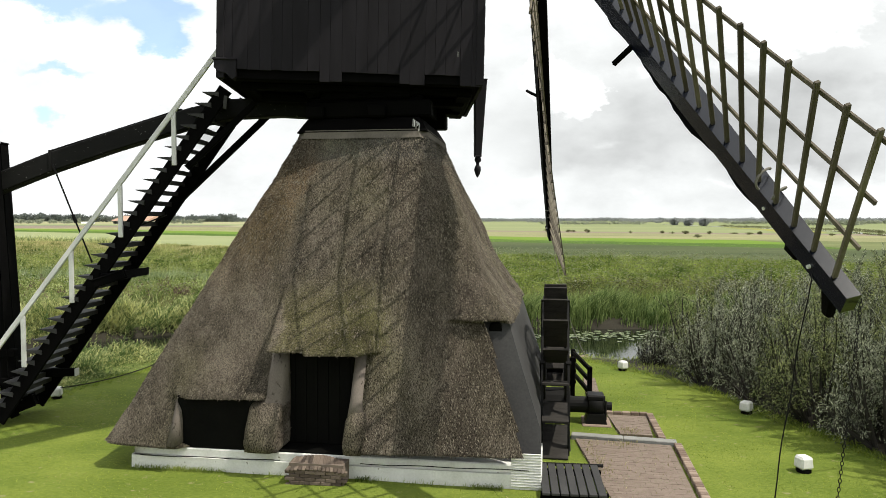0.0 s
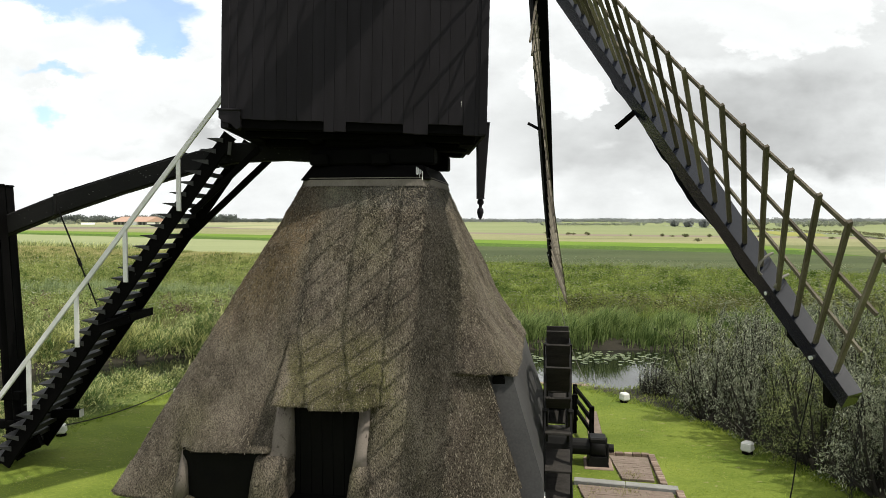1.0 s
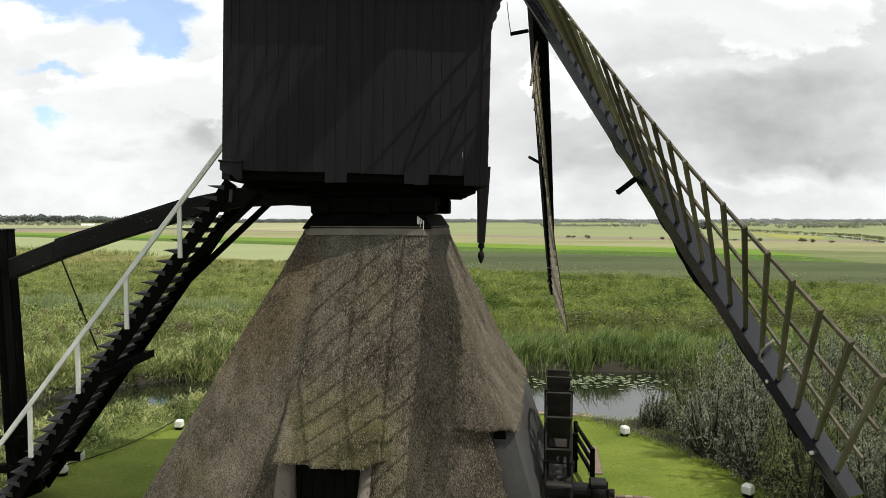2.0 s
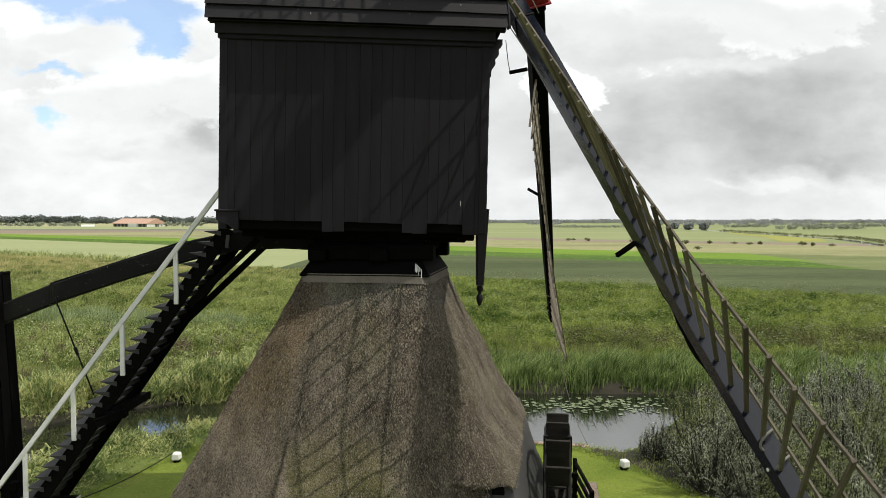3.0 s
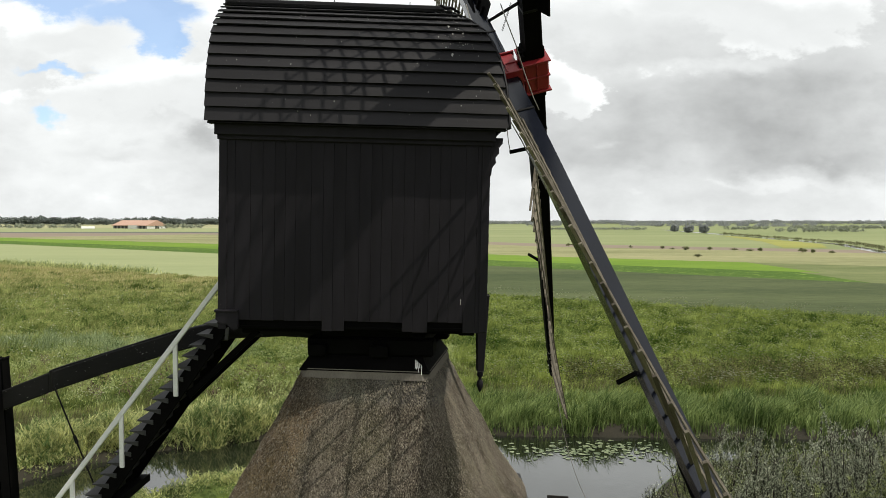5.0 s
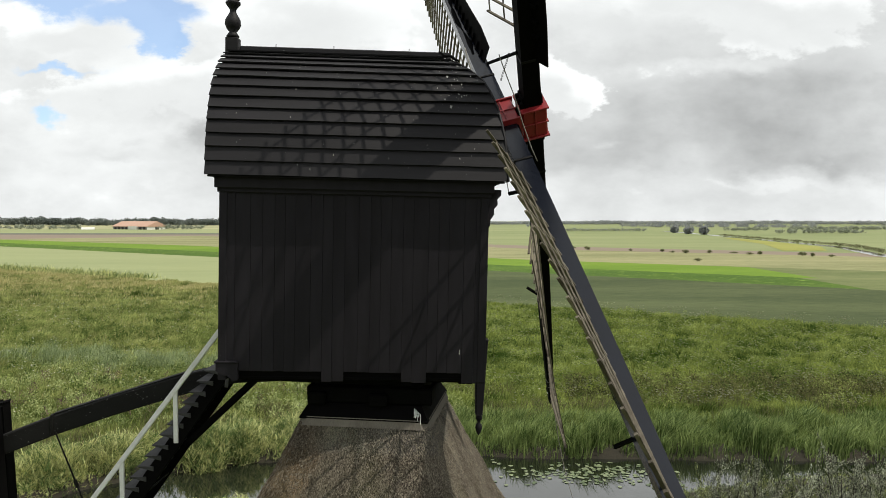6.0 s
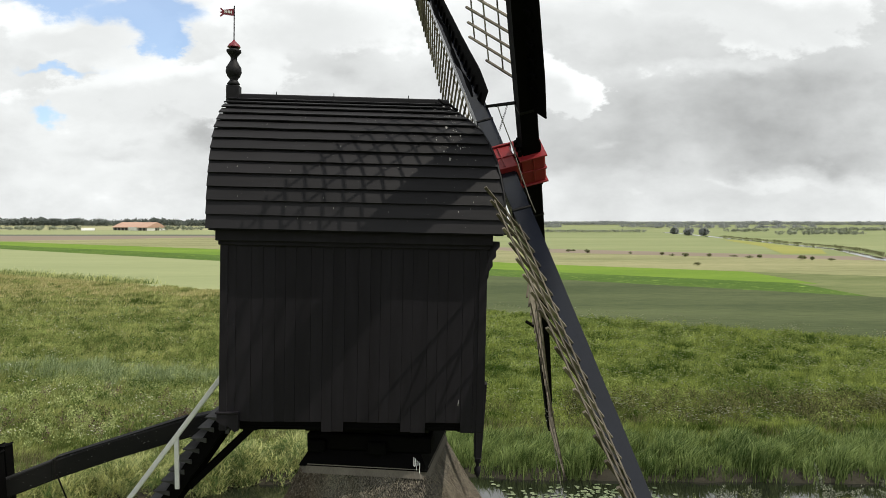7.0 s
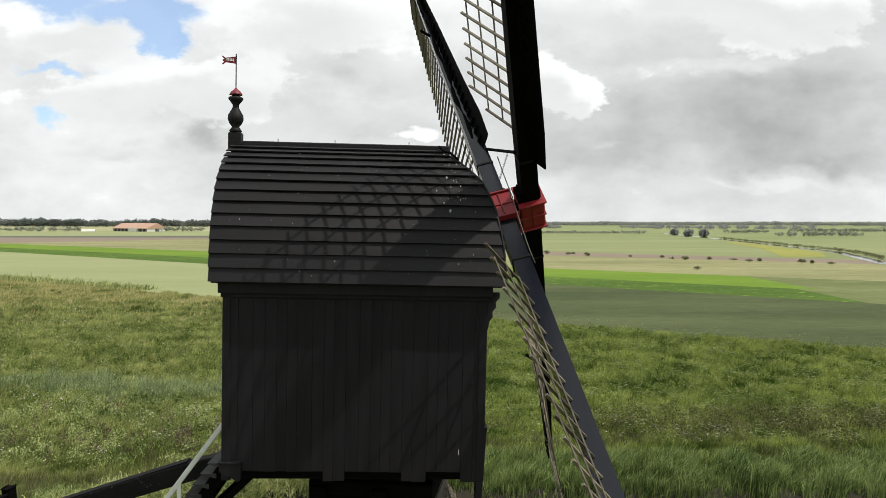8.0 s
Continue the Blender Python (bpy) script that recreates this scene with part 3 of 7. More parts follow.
def build_ground():
    xs = np.concatenate([np.array([-4000, -2000, -1000, -500, -340, -250, -215, -185, -160, -147, -120, -95, -70]), np.arange(-40, -20, 1.0), np.arange(-20, 20, 0.25), np.arange(20, 41, 1.0),
                         np.array([45, 50, 55, 60, 63, 66, 70, 75, 82, 90, 105, 120, 150, 250, 500, 1000, 2000, 4000])])
    ys = np.concatenate([np.array([-3000, -500, -100, -20]), np.arange(-18, 0, 2.0), np.arange(0, 31, 0.25), np.arange(31, 37, 1.0)])
    meadow = 85 - 0.58 * np.clip(xs, -90, 42)
    rust = np.maximum(meadow - 22 * np.clip((-20 - xs) / 12, 0, 1), 40)
    crop = 140 - 0.71 * np.clip(xs, -230, 75)
    bright = np.interp(xs, (-230, -88, 24, 65, 75, 150), (350, 258, 168, 143, 137, 100))
    bright = np.maximum(bright, crop + 0.5)
    dark = crop + 0.42 * (bright - crop)
    pale = np.interp(xs, (-340, -222, -180, -150, -60, 34, 114, 150), (322, 352, 380, 425, 330, 229, 183, 165))
    brown = np.where(xs < -146, 457, pale + np.interp(xs, (-300, -147, 34, 114), (20, 20, 31, 24)))
    verge = np.where(xs < -146, 503, brown + 130)
    bands = [rust, meadow, crop, dark, bright, pale, brown, verge, np.full_like(xs, 700.0), np.full_like(xs, 1200.0), np.full_like(xs, 4500.0)]
    rows = [np.full_like(xs, v) for v in ys]
    for b in bands:
        rows.append(np.maximum(b, rows[-1] + 0.01))
    Y = np.array(rows)
    X = np.broadcast_to(xs, Y.shape)
    # the earth falls away with distance
    Z = np.where(Y <= 36.5, ground_z(X, Y), 0.0) - np.where(Y > 690, Y * Y / 12.7e6, 0.0)
    nx, ny = len(xs), len(rows)
    verts = np.stack([X, Y, Z], -1).reshape(-1, 3)
    i, j = np.meshgrid(np.arange(nx - 1), np.arange(ny - 1))
    a = (j * nx + i).ravel()
    faces = np.stack([a, a + 1, a + nx + 1, a + nx], -1)
    cx = verts[faces].mean(1)
    r = rim_radius(cx[:, 0], cx[:, 1])
    wet = np.minimum(cx[:, 1] - table(NEAR_BANK, cx[:, 0]), table(FAR_BANK, cx[:, 0]) - cx[:, 1]) > -0.8
    index = np.where((r < 1.0), 0, 1)
    index = np.where(wet & (r > 1.0) & (cx[:, 1] < 36) & (np.abs(cx[:, 0]) < 40), 2, index)
    # under the willows the dark soil colour stands for the bushes' shade
    index = np.where((r > 1.03) & (cx[:, 0] > 4.5) & (cx[:, 0] < 18) & (cx[:, 1] > 5) & (cx[:, 1] < 27), 2, index)
    jj = j.ravel() - (len(ys) - 1)
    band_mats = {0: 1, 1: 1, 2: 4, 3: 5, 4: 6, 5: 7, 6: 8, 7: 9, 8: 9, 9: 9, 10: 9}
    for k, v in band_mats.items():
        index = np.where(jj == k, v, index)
    # sunlit copy of the crop colour in the west, shaded copy elsewhere
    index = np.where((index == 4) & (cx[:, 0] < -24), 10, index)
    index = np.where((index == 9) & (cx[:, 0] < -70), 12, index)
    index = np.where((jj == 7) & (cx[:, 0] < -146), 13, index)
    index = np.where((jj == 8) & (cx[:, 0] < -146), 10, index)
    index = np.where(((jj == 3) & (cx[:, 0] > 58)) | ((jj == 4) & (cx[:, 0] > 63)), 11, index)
    ob = sheet("ground", verts, faces, [M_LAWN, M_ROUGH, M_SOIL_SHADE, M_RUST, M_SHADED_CROP, M_DKCROP, M_BRIGHT, M_PALE, M_BROWN, M_FAR, M_SUNLIT_CROP, M_OLIVE, M_STUBBLE, M_VERGE], None, index, True)
    return tagged(ob, "flat green polder with mown lawn, rough meadow and crop strips", "ground", kind="structure")


build_ground()
pond = sheet("water", [(-39, 6, -0.42), (39, 6, -0.42), (39, 34, -0.42), (-39, 34, -0.42)], [(0, 1, 2, 3)], M_WATER)
tagged(pond, "still dark ditch water mirroring the cloudy sky", "water", kind="structure")


def blades(name, x, y, z, height, width, lean, mat, label, category, bend=0.5, parent=None):
    """Many bent blades of grass or reed in one mesh."""
    n = len(x)
    rng = np.random.default_rng(len(name) * 7 + n)
    a = rng.uniform(0, 2 * math.pi, n)
    la = rng.uniform(0, 2 * math.pi, n)
    base = np.stack([x, y, z], -1)
    side = np.stack([np.cos(a), np.sin(a), np.zeros(n)], -1) * (width / 2)[:, None]
    way = np.stack([np.cos(la), np.sin(la), np.zeros(n)], -1) * (lean * height)[:, None] + lean_wind[None] * height[:, None]
    up = np.array([0, 0, 1.0])
    mid = base + way * (0.5 * (1 - bend)) + up * (height * 0.6)[:, None]
    tip = base + way + up * (height * np.maximum(1 - 0.25 * lean, 0.45))[:, None]
    v = np.stack([base - side, base + side, mid - side * 0.8, mid + side * 0.8, tip], 1).reshape(-1, 3)
    o = np.arange(n)[:, None] * 5
    f = np.concatenate([o + np.array([[0, 1, 3]]), o + np.array([[0, 3, 2]]), o + np.array([[2, 3, 4]])], 1).reshape(-1, 3)
    ob = sheet(name, v, f, mat, parent)
    return tagged(ob, label, category, kind="stuff") if parent is None else ob


lean_wind = np.array([0.22, 0.04, 0.0])


# ---------------------------------------------------------------- tower
TOWER = pose(-1.39, 14.74, 0, 0, 0, -8.5)
BASE_HALF, TOP_HALF, TOP_Z = 3.68, 1.23, 5.97


def eave_z(x):
    return 0.46 + 0.028 * x + 0.10 * np.clip((-x - 2.5) / 1.2, 0, 1)


def smooth01(v):
    v = np.clip(v, 0, 1)
    return v * v * (3 - 2 * v)


def thatch_bulge(side, x, z):
    """How far the thatch stands out over its plain slope: canopies over the openings."""
    d = np.zeros_like(x)
    if side == 0:
        over_door = smooth01((x + 1.10) / 0.05) * smooth01((0.82 - x) / 0.30)
        d += np.where(z > 1.99, 0.58 * np.clip(1 - (z - 1.99) / 1.25, 0, 1) ** 1.15 * over_door, 0)
        over_window = smooth01((x + 2.85) / 0.5) * smooth01((-1.02 - x) / 0.10)
        d += np.where(z > 1.20, 0.26 * np.clip(1 - (z - 1.20) / 0.75, 0, 1) ** 1.2 * over_window, 0)
        d += np.where(z > 2.55, 0.17 * np.clip(1 - (z - 2.55) / 0.8, 0, 1) ** 1.2 * smooth01((x - 1.75) / 0.5), 0)
    if side == 1:
        d += np.where(z > 2.5, 0.22 * np.clip(1 - (z - 2.5) / 1.0, 0, 1) ** 1.3, 0) * smooth01((3.2 - x) / 1.2)
    return d


def build_tower():
    tower = thing("mill_tower", TOWER, "thatched square windmill tower on a white brick footing", "windmill tower")
    n, rows = 520, 120
    verts, faces, keep = [], [], []
    per = np.linspace(0, 4, n, endpoint=False)
    side = np.floor(per).astype(int)
    s = (per - side) * 2 - 1
    rng = np.random.default_rng(4)
    X = np.zeros((rows + 1, n))
    Y, Z, AX, AZ, SIDE_OUT = X.copy(), X.copy(), X.copy(), X.copy(), X.copy()
    for r in range(rows + 1):
        h = r / rows
        half = BASE_HALF + (TOP_HALF - BASE_HALF) * h
        soft = 0.34 - 0.12 * h
        lx = s * half
        k = np.clip((np.abs(lx) - (half - soft)) / soft, 0, 1)
        inset = soft * (1 - np.sqrt(np.clip(1 - 0.55 * k * k, 0, 1)))
        for q in range(4):
            pick = side == q
            x0 = lx[pick]
            if q == 0 and eave_z(0) + (TOP_Z - eave_z(0)) * h < 2.3:
                for edge in (-0.80, 0.36, -2.62, -1.36):
                    x0[np.argmin(np.abs(x0 - edge))] = edge
            zb = eave_z(x0) if q == 0 else np.full_like(x0, eave_z((BASE_HALF if q == 1 else -BASE_HALF if q == 3 else 0)))
            z = zb + (TOP_Z - zb) * h
            if q == 0:
                step_z = (TOP_Z - 0.46) / rows
                for level, lo, hi in ((1.99, -1.2, 0.9), (1.20, -2.9, -0.9)):
                    near = (np.abs(z - level) < step_z * 0.5) & (x0 > lo) & (x0 < hi)
                    z = np.where(near, level, z)
            out = half - inset[pick] * 0.9 + thatch_bulge(q, x0, z)
            tang = np.sign(x0) * np.maximum(np.abs(x0) - inset[pick] * 0.9, 0)
            a = math.pi / 2 * q
            ca_, sa_ = math.cos(a), math.sin(a)
            X[r, pick] = tang * ca_ + out * sa_
            Y[r, pick] = tang * sa_ - out * ca_
            Z[r, pick], AX[r, pick], AZ[r, pick] = z, x0, z
            SIDE_OUT[r, pick] = half - inset[pick] * 0.9
    flare = 1 - np.linspace(0, 1, rows + 1)[:, None]
    wide = BASE_HALF + (TOP_HALF - BASE_HALF) * (1 - flare)
    X -= 0.30 * flare * smooth01((-X / wide - 0.74) / 0.24)
    lump = np.array([[noise.noise((X[r, c] * 1.3, Y[r, c] * 1.3, Z[r, c] * 1.3)) * 0.035 + noise.noise((X[r, c] * 5, Y[r, c] * 5, Z[r, c] * 2.5)) * 0.018
                      + rng.normal() * 0.006 for c in range(n)] for r in range(rows + 1)])
    rad = np.hypot(X, Y)
    X, Y = X * (1 + lump / rad), Y * (1 + lump / rad)
    verts = np.stack([X, Y, Z], -1).reshape(-1, 3)
    for r in range(rows):
        for c in range(n):
            d = (c + 1) % n
            mx, mz, q = (AX[r, c] + AX[r, d] + AX[r + 1, c] + AX[r + 1, d]) / 4 if side[c] == side[d] else AX[r, c], (AZ[r, c] + AZ[r + 1, c]) / 2, side[c]
            if q == 0 and (-0.80 < mx < 0.36 and mz < 1.99 or -2.62 < mx < -1.36 and mz < 1.20):
                continue
            if q == 1 and mz < 2.5 or q == 0 and mz < 2.55 and mx > 2.52 + (2.55 - mz) * 0.36:
                continue
            faces.append((r * n + c, r * n + d, (r + 1) * n + d, (r + 1) * n + c))
    bm = bmesh.new()
    vs = [bm.verts.new(v) for v in verts]
    for f in faces:
        bm.faces.new([vs[i] for i in f]).smooth = True
    bmesh.ops.delete(bm, geom=[v for v in bm.verts if not v.link_faces], context="VERTS")
    rim = [e for e in bm.edges if e.is_boundary]
    ext = bmesh.ops.extrude_edge_only(bm, edges=rim)
    for v in (g for g in ext["geom"] if isinstance(g, bmesh.types.BMVert)):
        k = 0.42 / max(math.hypot(v.co.x, v.co.y), 0.5)
        if v.co.y < -2.4 and -2.75 < v.co.x < 0.6 and v.co.z > 0.42:
            v.co = Vector((v.co.x, v.co.y + 0.62, v.co.z + 0.01))
        else:
            v.co = Vector((v.co.x * (1 - k), v.co.y * (1 - k), v.co.z - 0.02))
    bmesh.ops.recalc_face_normals(bm, faces=bm.faces[:])
    thatch = part("thatch", bm, M_THATCH, tower, "grey-brown weathered reed thatch")

    cap = bmesh.new()
    rings = []
    for half, z in ((1.325, 5.81), (1.275, 5.98)):
        c = half - 0.16
        rings.append([cap.verts.new((x, y, z)) for x, y in ((-c, -half), (c, -half), (half, -c), (half, c), (c, half), (-c, half), (-half, c), (-half, -c))])
    for i in range(8):
        cap.faces.new((rings[0][i], rings[0][(i + 1) % 8], rings[1][(i + 1) % 8], rings[1][i]))
    part("capping", cap, M_CAPPING, tower, "grey weathered capping under the collar")

    # loose reed ends that roughen the surface
    pick = rng.choice(len(faces), 130000)
    fa = np.array(faces)[pick]
    w = rng.dirichlet((1, 1, 1, 1), len(pick))
    p = (verts[fa] * w[:, :, None]).sum(1)
    down = verts[fa[:, 0]] - verts[fa[:, 3]]
    down /= np.linalg.norm(down, axis=1)[:, None]
    across = verts[fa[:, 1]] - verts[fa[:, 0]]
    across /= np.linalg.norm(across, axis=1)[:, None]
    norm = np.cross(across, -down)
    length = rng.uniform(0.018, 0.045, len(pick))[:, None]
    tip = p + down * length + norm * rng.uniform(0.006, 0.018, len(pick))[:, None] + across * rng.normal(0, 0.012, len(pick))[:, None]
    wide = across * rng.uniform(0.0018, 0.0042, len(pick))[:, None]
    v = np.stack([p - wide, p + wide, tip + wide, tip - wide], 1).reshape(-1, 3)
    straw = sheet("thatch_straw", v, np.arange(len(v)).reshape(-1, 4), M_STRAW, tower)
    tagged(straw, "loose reed ends", kind="stuff")

    # footing: white painted brickwork with a slight batter and a drip course
    for q in range(4):
        turn = pose(0, 0, 0, 0, 0, 90 * q)
        wall = part("footing", prism([(-3.50, -0.5), (3.50, -0.5), (3.47, 0.22), (-3.47, 0.22)], -3.50, -3.14, turn), M_WHITE, tower, "white painted brick footing")
        part("footing_cap", box(-3.46, 3.46, -3.46, -3.16, 0.22, 0.37, 0.02, turn), M_WHITE, wall)
    wire = [(x, -3.53, 0.27 + 0.006 * math.sin(x * 5) + 0.012 * x) for x in np.linspace(-3.3, 3.3, 30) if not -0.75 < x < 0.55]
    part("cable", tube([p for p in wire if p[0] < 0], 0.008), M_IRON, tower)
    part("cable", tube([p for p in wire if p[0] > 0], 0.008), M_IRON, tower)
    fold = [(-3.535 if k % 2 else -3.515, 0.03 + k * 0.0215) for k in range(26)]
    bm = prism([(-3.495, 0.03)] + fold + [(-3.495, 0.5675)], -3.49, -3.02, pose(0, 0, 0, 0, 0, 90))
    part("corrugated_sheet", bm, M_WHITE, tower, "white corrugated sheet at the corner")

    # unseen dark core that blocks light; near-black door boards carry the doorway's shade
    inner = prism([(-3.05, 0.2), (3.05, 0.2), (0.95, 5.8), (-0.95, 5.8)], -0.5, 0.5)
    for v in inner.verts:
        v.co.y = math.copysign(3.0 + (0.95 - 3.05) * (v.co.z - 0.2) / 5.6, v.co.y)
    part("inner_lining", inner, M_INNER_SHADE, tower)
    door = part("door", box(-0.90, 0.48, -3.02, -2.96, 0.40, 2.05), M_BLACK, tower, "plank door set deep in the thatch, coloured near-black for shade")
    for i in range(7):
        part("door_board", box(-0.89 + i * 0.196, -0.89 + i * 0.196 + 0.188, -3.05, -3.02, 0.42, 2.03, 0.004), M_INNER_SHADE, door)
    # added dark strip over the pale footing ledge, in place of doorway shade
    part("door_sill", box(-0.86, 0.44, -3.44, -3.0, 0.372, 0.40, 0.006), M_INNER_SHADE, tower)
    # near-black panel fills the low opening in place of its shade
    part("shutter", box(-2.66, -1.26, -3.44, -3.38, 0.36, 1.26, 0.01), M_INNER_SHADE, tower, "near-black panel in place of the shade in a low opening")

    # cheeks beside the openings: plaster above, reed below
    def cheek(rows, mat, label=""):
        bm = bmesh.new()
        rings = []
        for z, x0, x1, proud in rows:
            y = -(BASE_HALF + (TOP_HALF - BASE_HALF) * (z - 0.46) / (TOP_Z - 0.46)) - proud
            rings.append([bm.verts.new(p) for p in ((x0, -2.8, z), (x0, y + 0.05, z), (x0 + 0.06, y, z), (x1 - 0.05, y, z), (x1, y + 0.05, z), (x1, -2.8, z))])
        for a, b in zip(rings, rings[1:]):
            for k in range(6):
                bm.faces.new((a[k], a[(k + 1) % 6], b[(k + 1) % 6], b[k]))
        bm.faces.new(list(reversed(rings[0])))
        bm.faces.new(rings[-1])
        bmesh.ops.recalc_face_normals(bm, faces=bm.faces[:])
        for f in bm.faces:
            f.smooth = len(f.verts) == 4
        return part("cheek", bm, mat, tower, label)
    cheek([(1.02, -1.16, -0.79, 0.10), (1.2, -1.13, -0.78, 0.11), (1.6, -1.10, -0.79, 0.12), (2.02, -1.08, -0.80, 0.12)], M_PLASTER, "pale plastered door cheek")
    cheek([(0.43, -1.33, -0.86, 0.03), (0.55, -1.37, -0.84, 0.10), (0.8, -1.36, -0.80, 0.14), (1.12, -1.34, -0.78, 0.15), (1.20, -1.30, -0.80, 0.12)], M_THATCH)
    cheek([(1.00, 0.33, 0.60, 0.06), (1.25, 0.36, 0.56, 0.10), (2.02, 0.38, 0.56, 0.12)], M_PLASTER, "pale plastered door cheek")
    cheek([(0.46, 0.32, 0.62, 0.03), (0.60, 0.30, 0.66, 0.09), (0.95, 0.32, 0.70, 0.11), (1.10, 0.36, 0.64, 0.08)], M_THATCH)
    cheek([(0.46, -2.74, -2.56, 0.04), (0.9, -2.72, -2.57, 0.05), (1.22, -2.70, -2.60, 0.06)], M_PLASTER, "pale plastered window cheek")

    # side sheeting below the canopy, next to the wheel
    lead = prism([(2.30, 2.70), (2.86, 2.70), (3.12, 1.9), (3.46, 0.9), (3.48, 0.40), (2.9, 0.40)], -2.95, 2.6)
    for v in lead.verts:
        if v.co.y < 0:
            v.co.y = -2.50 - 0.80 * (2.70 - v.co.z) / 2.2
    sheeting = part("side_sheeting", lead, M_LEAD, tower, "smooth grey sheeting under the thatch")
    # near-black disc set on the sheeting in place of a hole's shade
    part("vent_hole", rod((2.70, -2.56, 2.42), (2.70, -2.64, 2.39), 0.11, 16), M_INNER_SHADE, sheeting, "near-black disc standing for the dark of a round hole")
    return tower


build_tower()


def build_step():
    st = thing("door_step", TOWER, "worn brown brick door step with a rounded top against the footing", "step")
    core = box(-0.54, 0.37, -3.80, -3.48, -0.1, 0.33)
    part("core", core, M_MORTAR, st)
    unit = part("brick", box(0, 0.165, 0, 0.09, 0, 0.052, 0.006), M_OLD_BRICK, st)
    soldier = part("brick", box(-0.030, 0.030, -0.05, 0.05, 0, 0.26, 0.008), M_OLD_BRICK, st)
    rng = random.Random(3)
    first = True
    for row in range(5):
        for col in range(6):
            x = -0.60 + col * 0.172 + (0.086 if row % 2 else 0)
            if x + 0.165 > 0.46:
                continue
            ob = unit if first else new("brick", unit.data)
            first, ob.parent = False, st
            ob.matrix_basis = pose(x, -3.845 + rng.uniform(-0.006, 0.006), -0.05 + row * 0.056)
    for k in range(15):
        u = (k - 7) / 7
        foot = Vector((-0.085 + 0.47 * u, -3.830, 0.215 - 0.03 * u * u + rng.uniform(-0.005, 0.005)))
        head = Vector((-0.085 + 0.39 * u, -3.60 - 0.06 * u * u, 0.395 - 0.055 * u * u))
        ob = soldier if k == 0 else new("brick", soldier.data)
        ob.parent = st
        ob.matrix_basis = along(foot, head, (0, -0.6, 1)) @ Matrix.Diagonal((1, 1, (head - foot).length / 0.26, 1))
    return st


build_step()

# ---------------------------------------------------------------- mill body
BODY = pose(-1.6, 14.95, 6.8, 0, 1.25, 2.6)
PROFILE = ((-2.12, 3.76), (-2.04, 4.30), (-1.88, 4.80), (-1.68, 5.20), (-1.40, 5.60), (-1.06, 5.92), (-0.60, 6.22), (-0.05, 6.46))


def roof_point(s):
    """A place on the roof's near slope, s from the eave (0) to the ridge (1): across and height."""
    pts = [Vector(p) for p in PROFILE]
    lens = [0.0]
    for a, b in zip(pts, pts[1:]):
        lens.append(lens[-1] + (b - a).length)
    d = s * lens[-1]
    for i in range(len(pts) - 1):
        if d <= lens[i + 1] + 1e-6:
            return pts[i].lerp(pts[i + 1], (d - lens[i]) / (lens[i + 1] - lens[i]))
    return pts[-1]


def roof_ends(z):
    left = np.interp(z, (3.76, 5.2, 6.5), (-2.87, -2.93, -3.0))
    right = np.interp(z, (3.76, 4.4, 5.06, 5.66, 6.07, 6.46), (2.57, 2.53, 2.42, 2.20, 1.82, 1.28))
    return float(left), float(right)


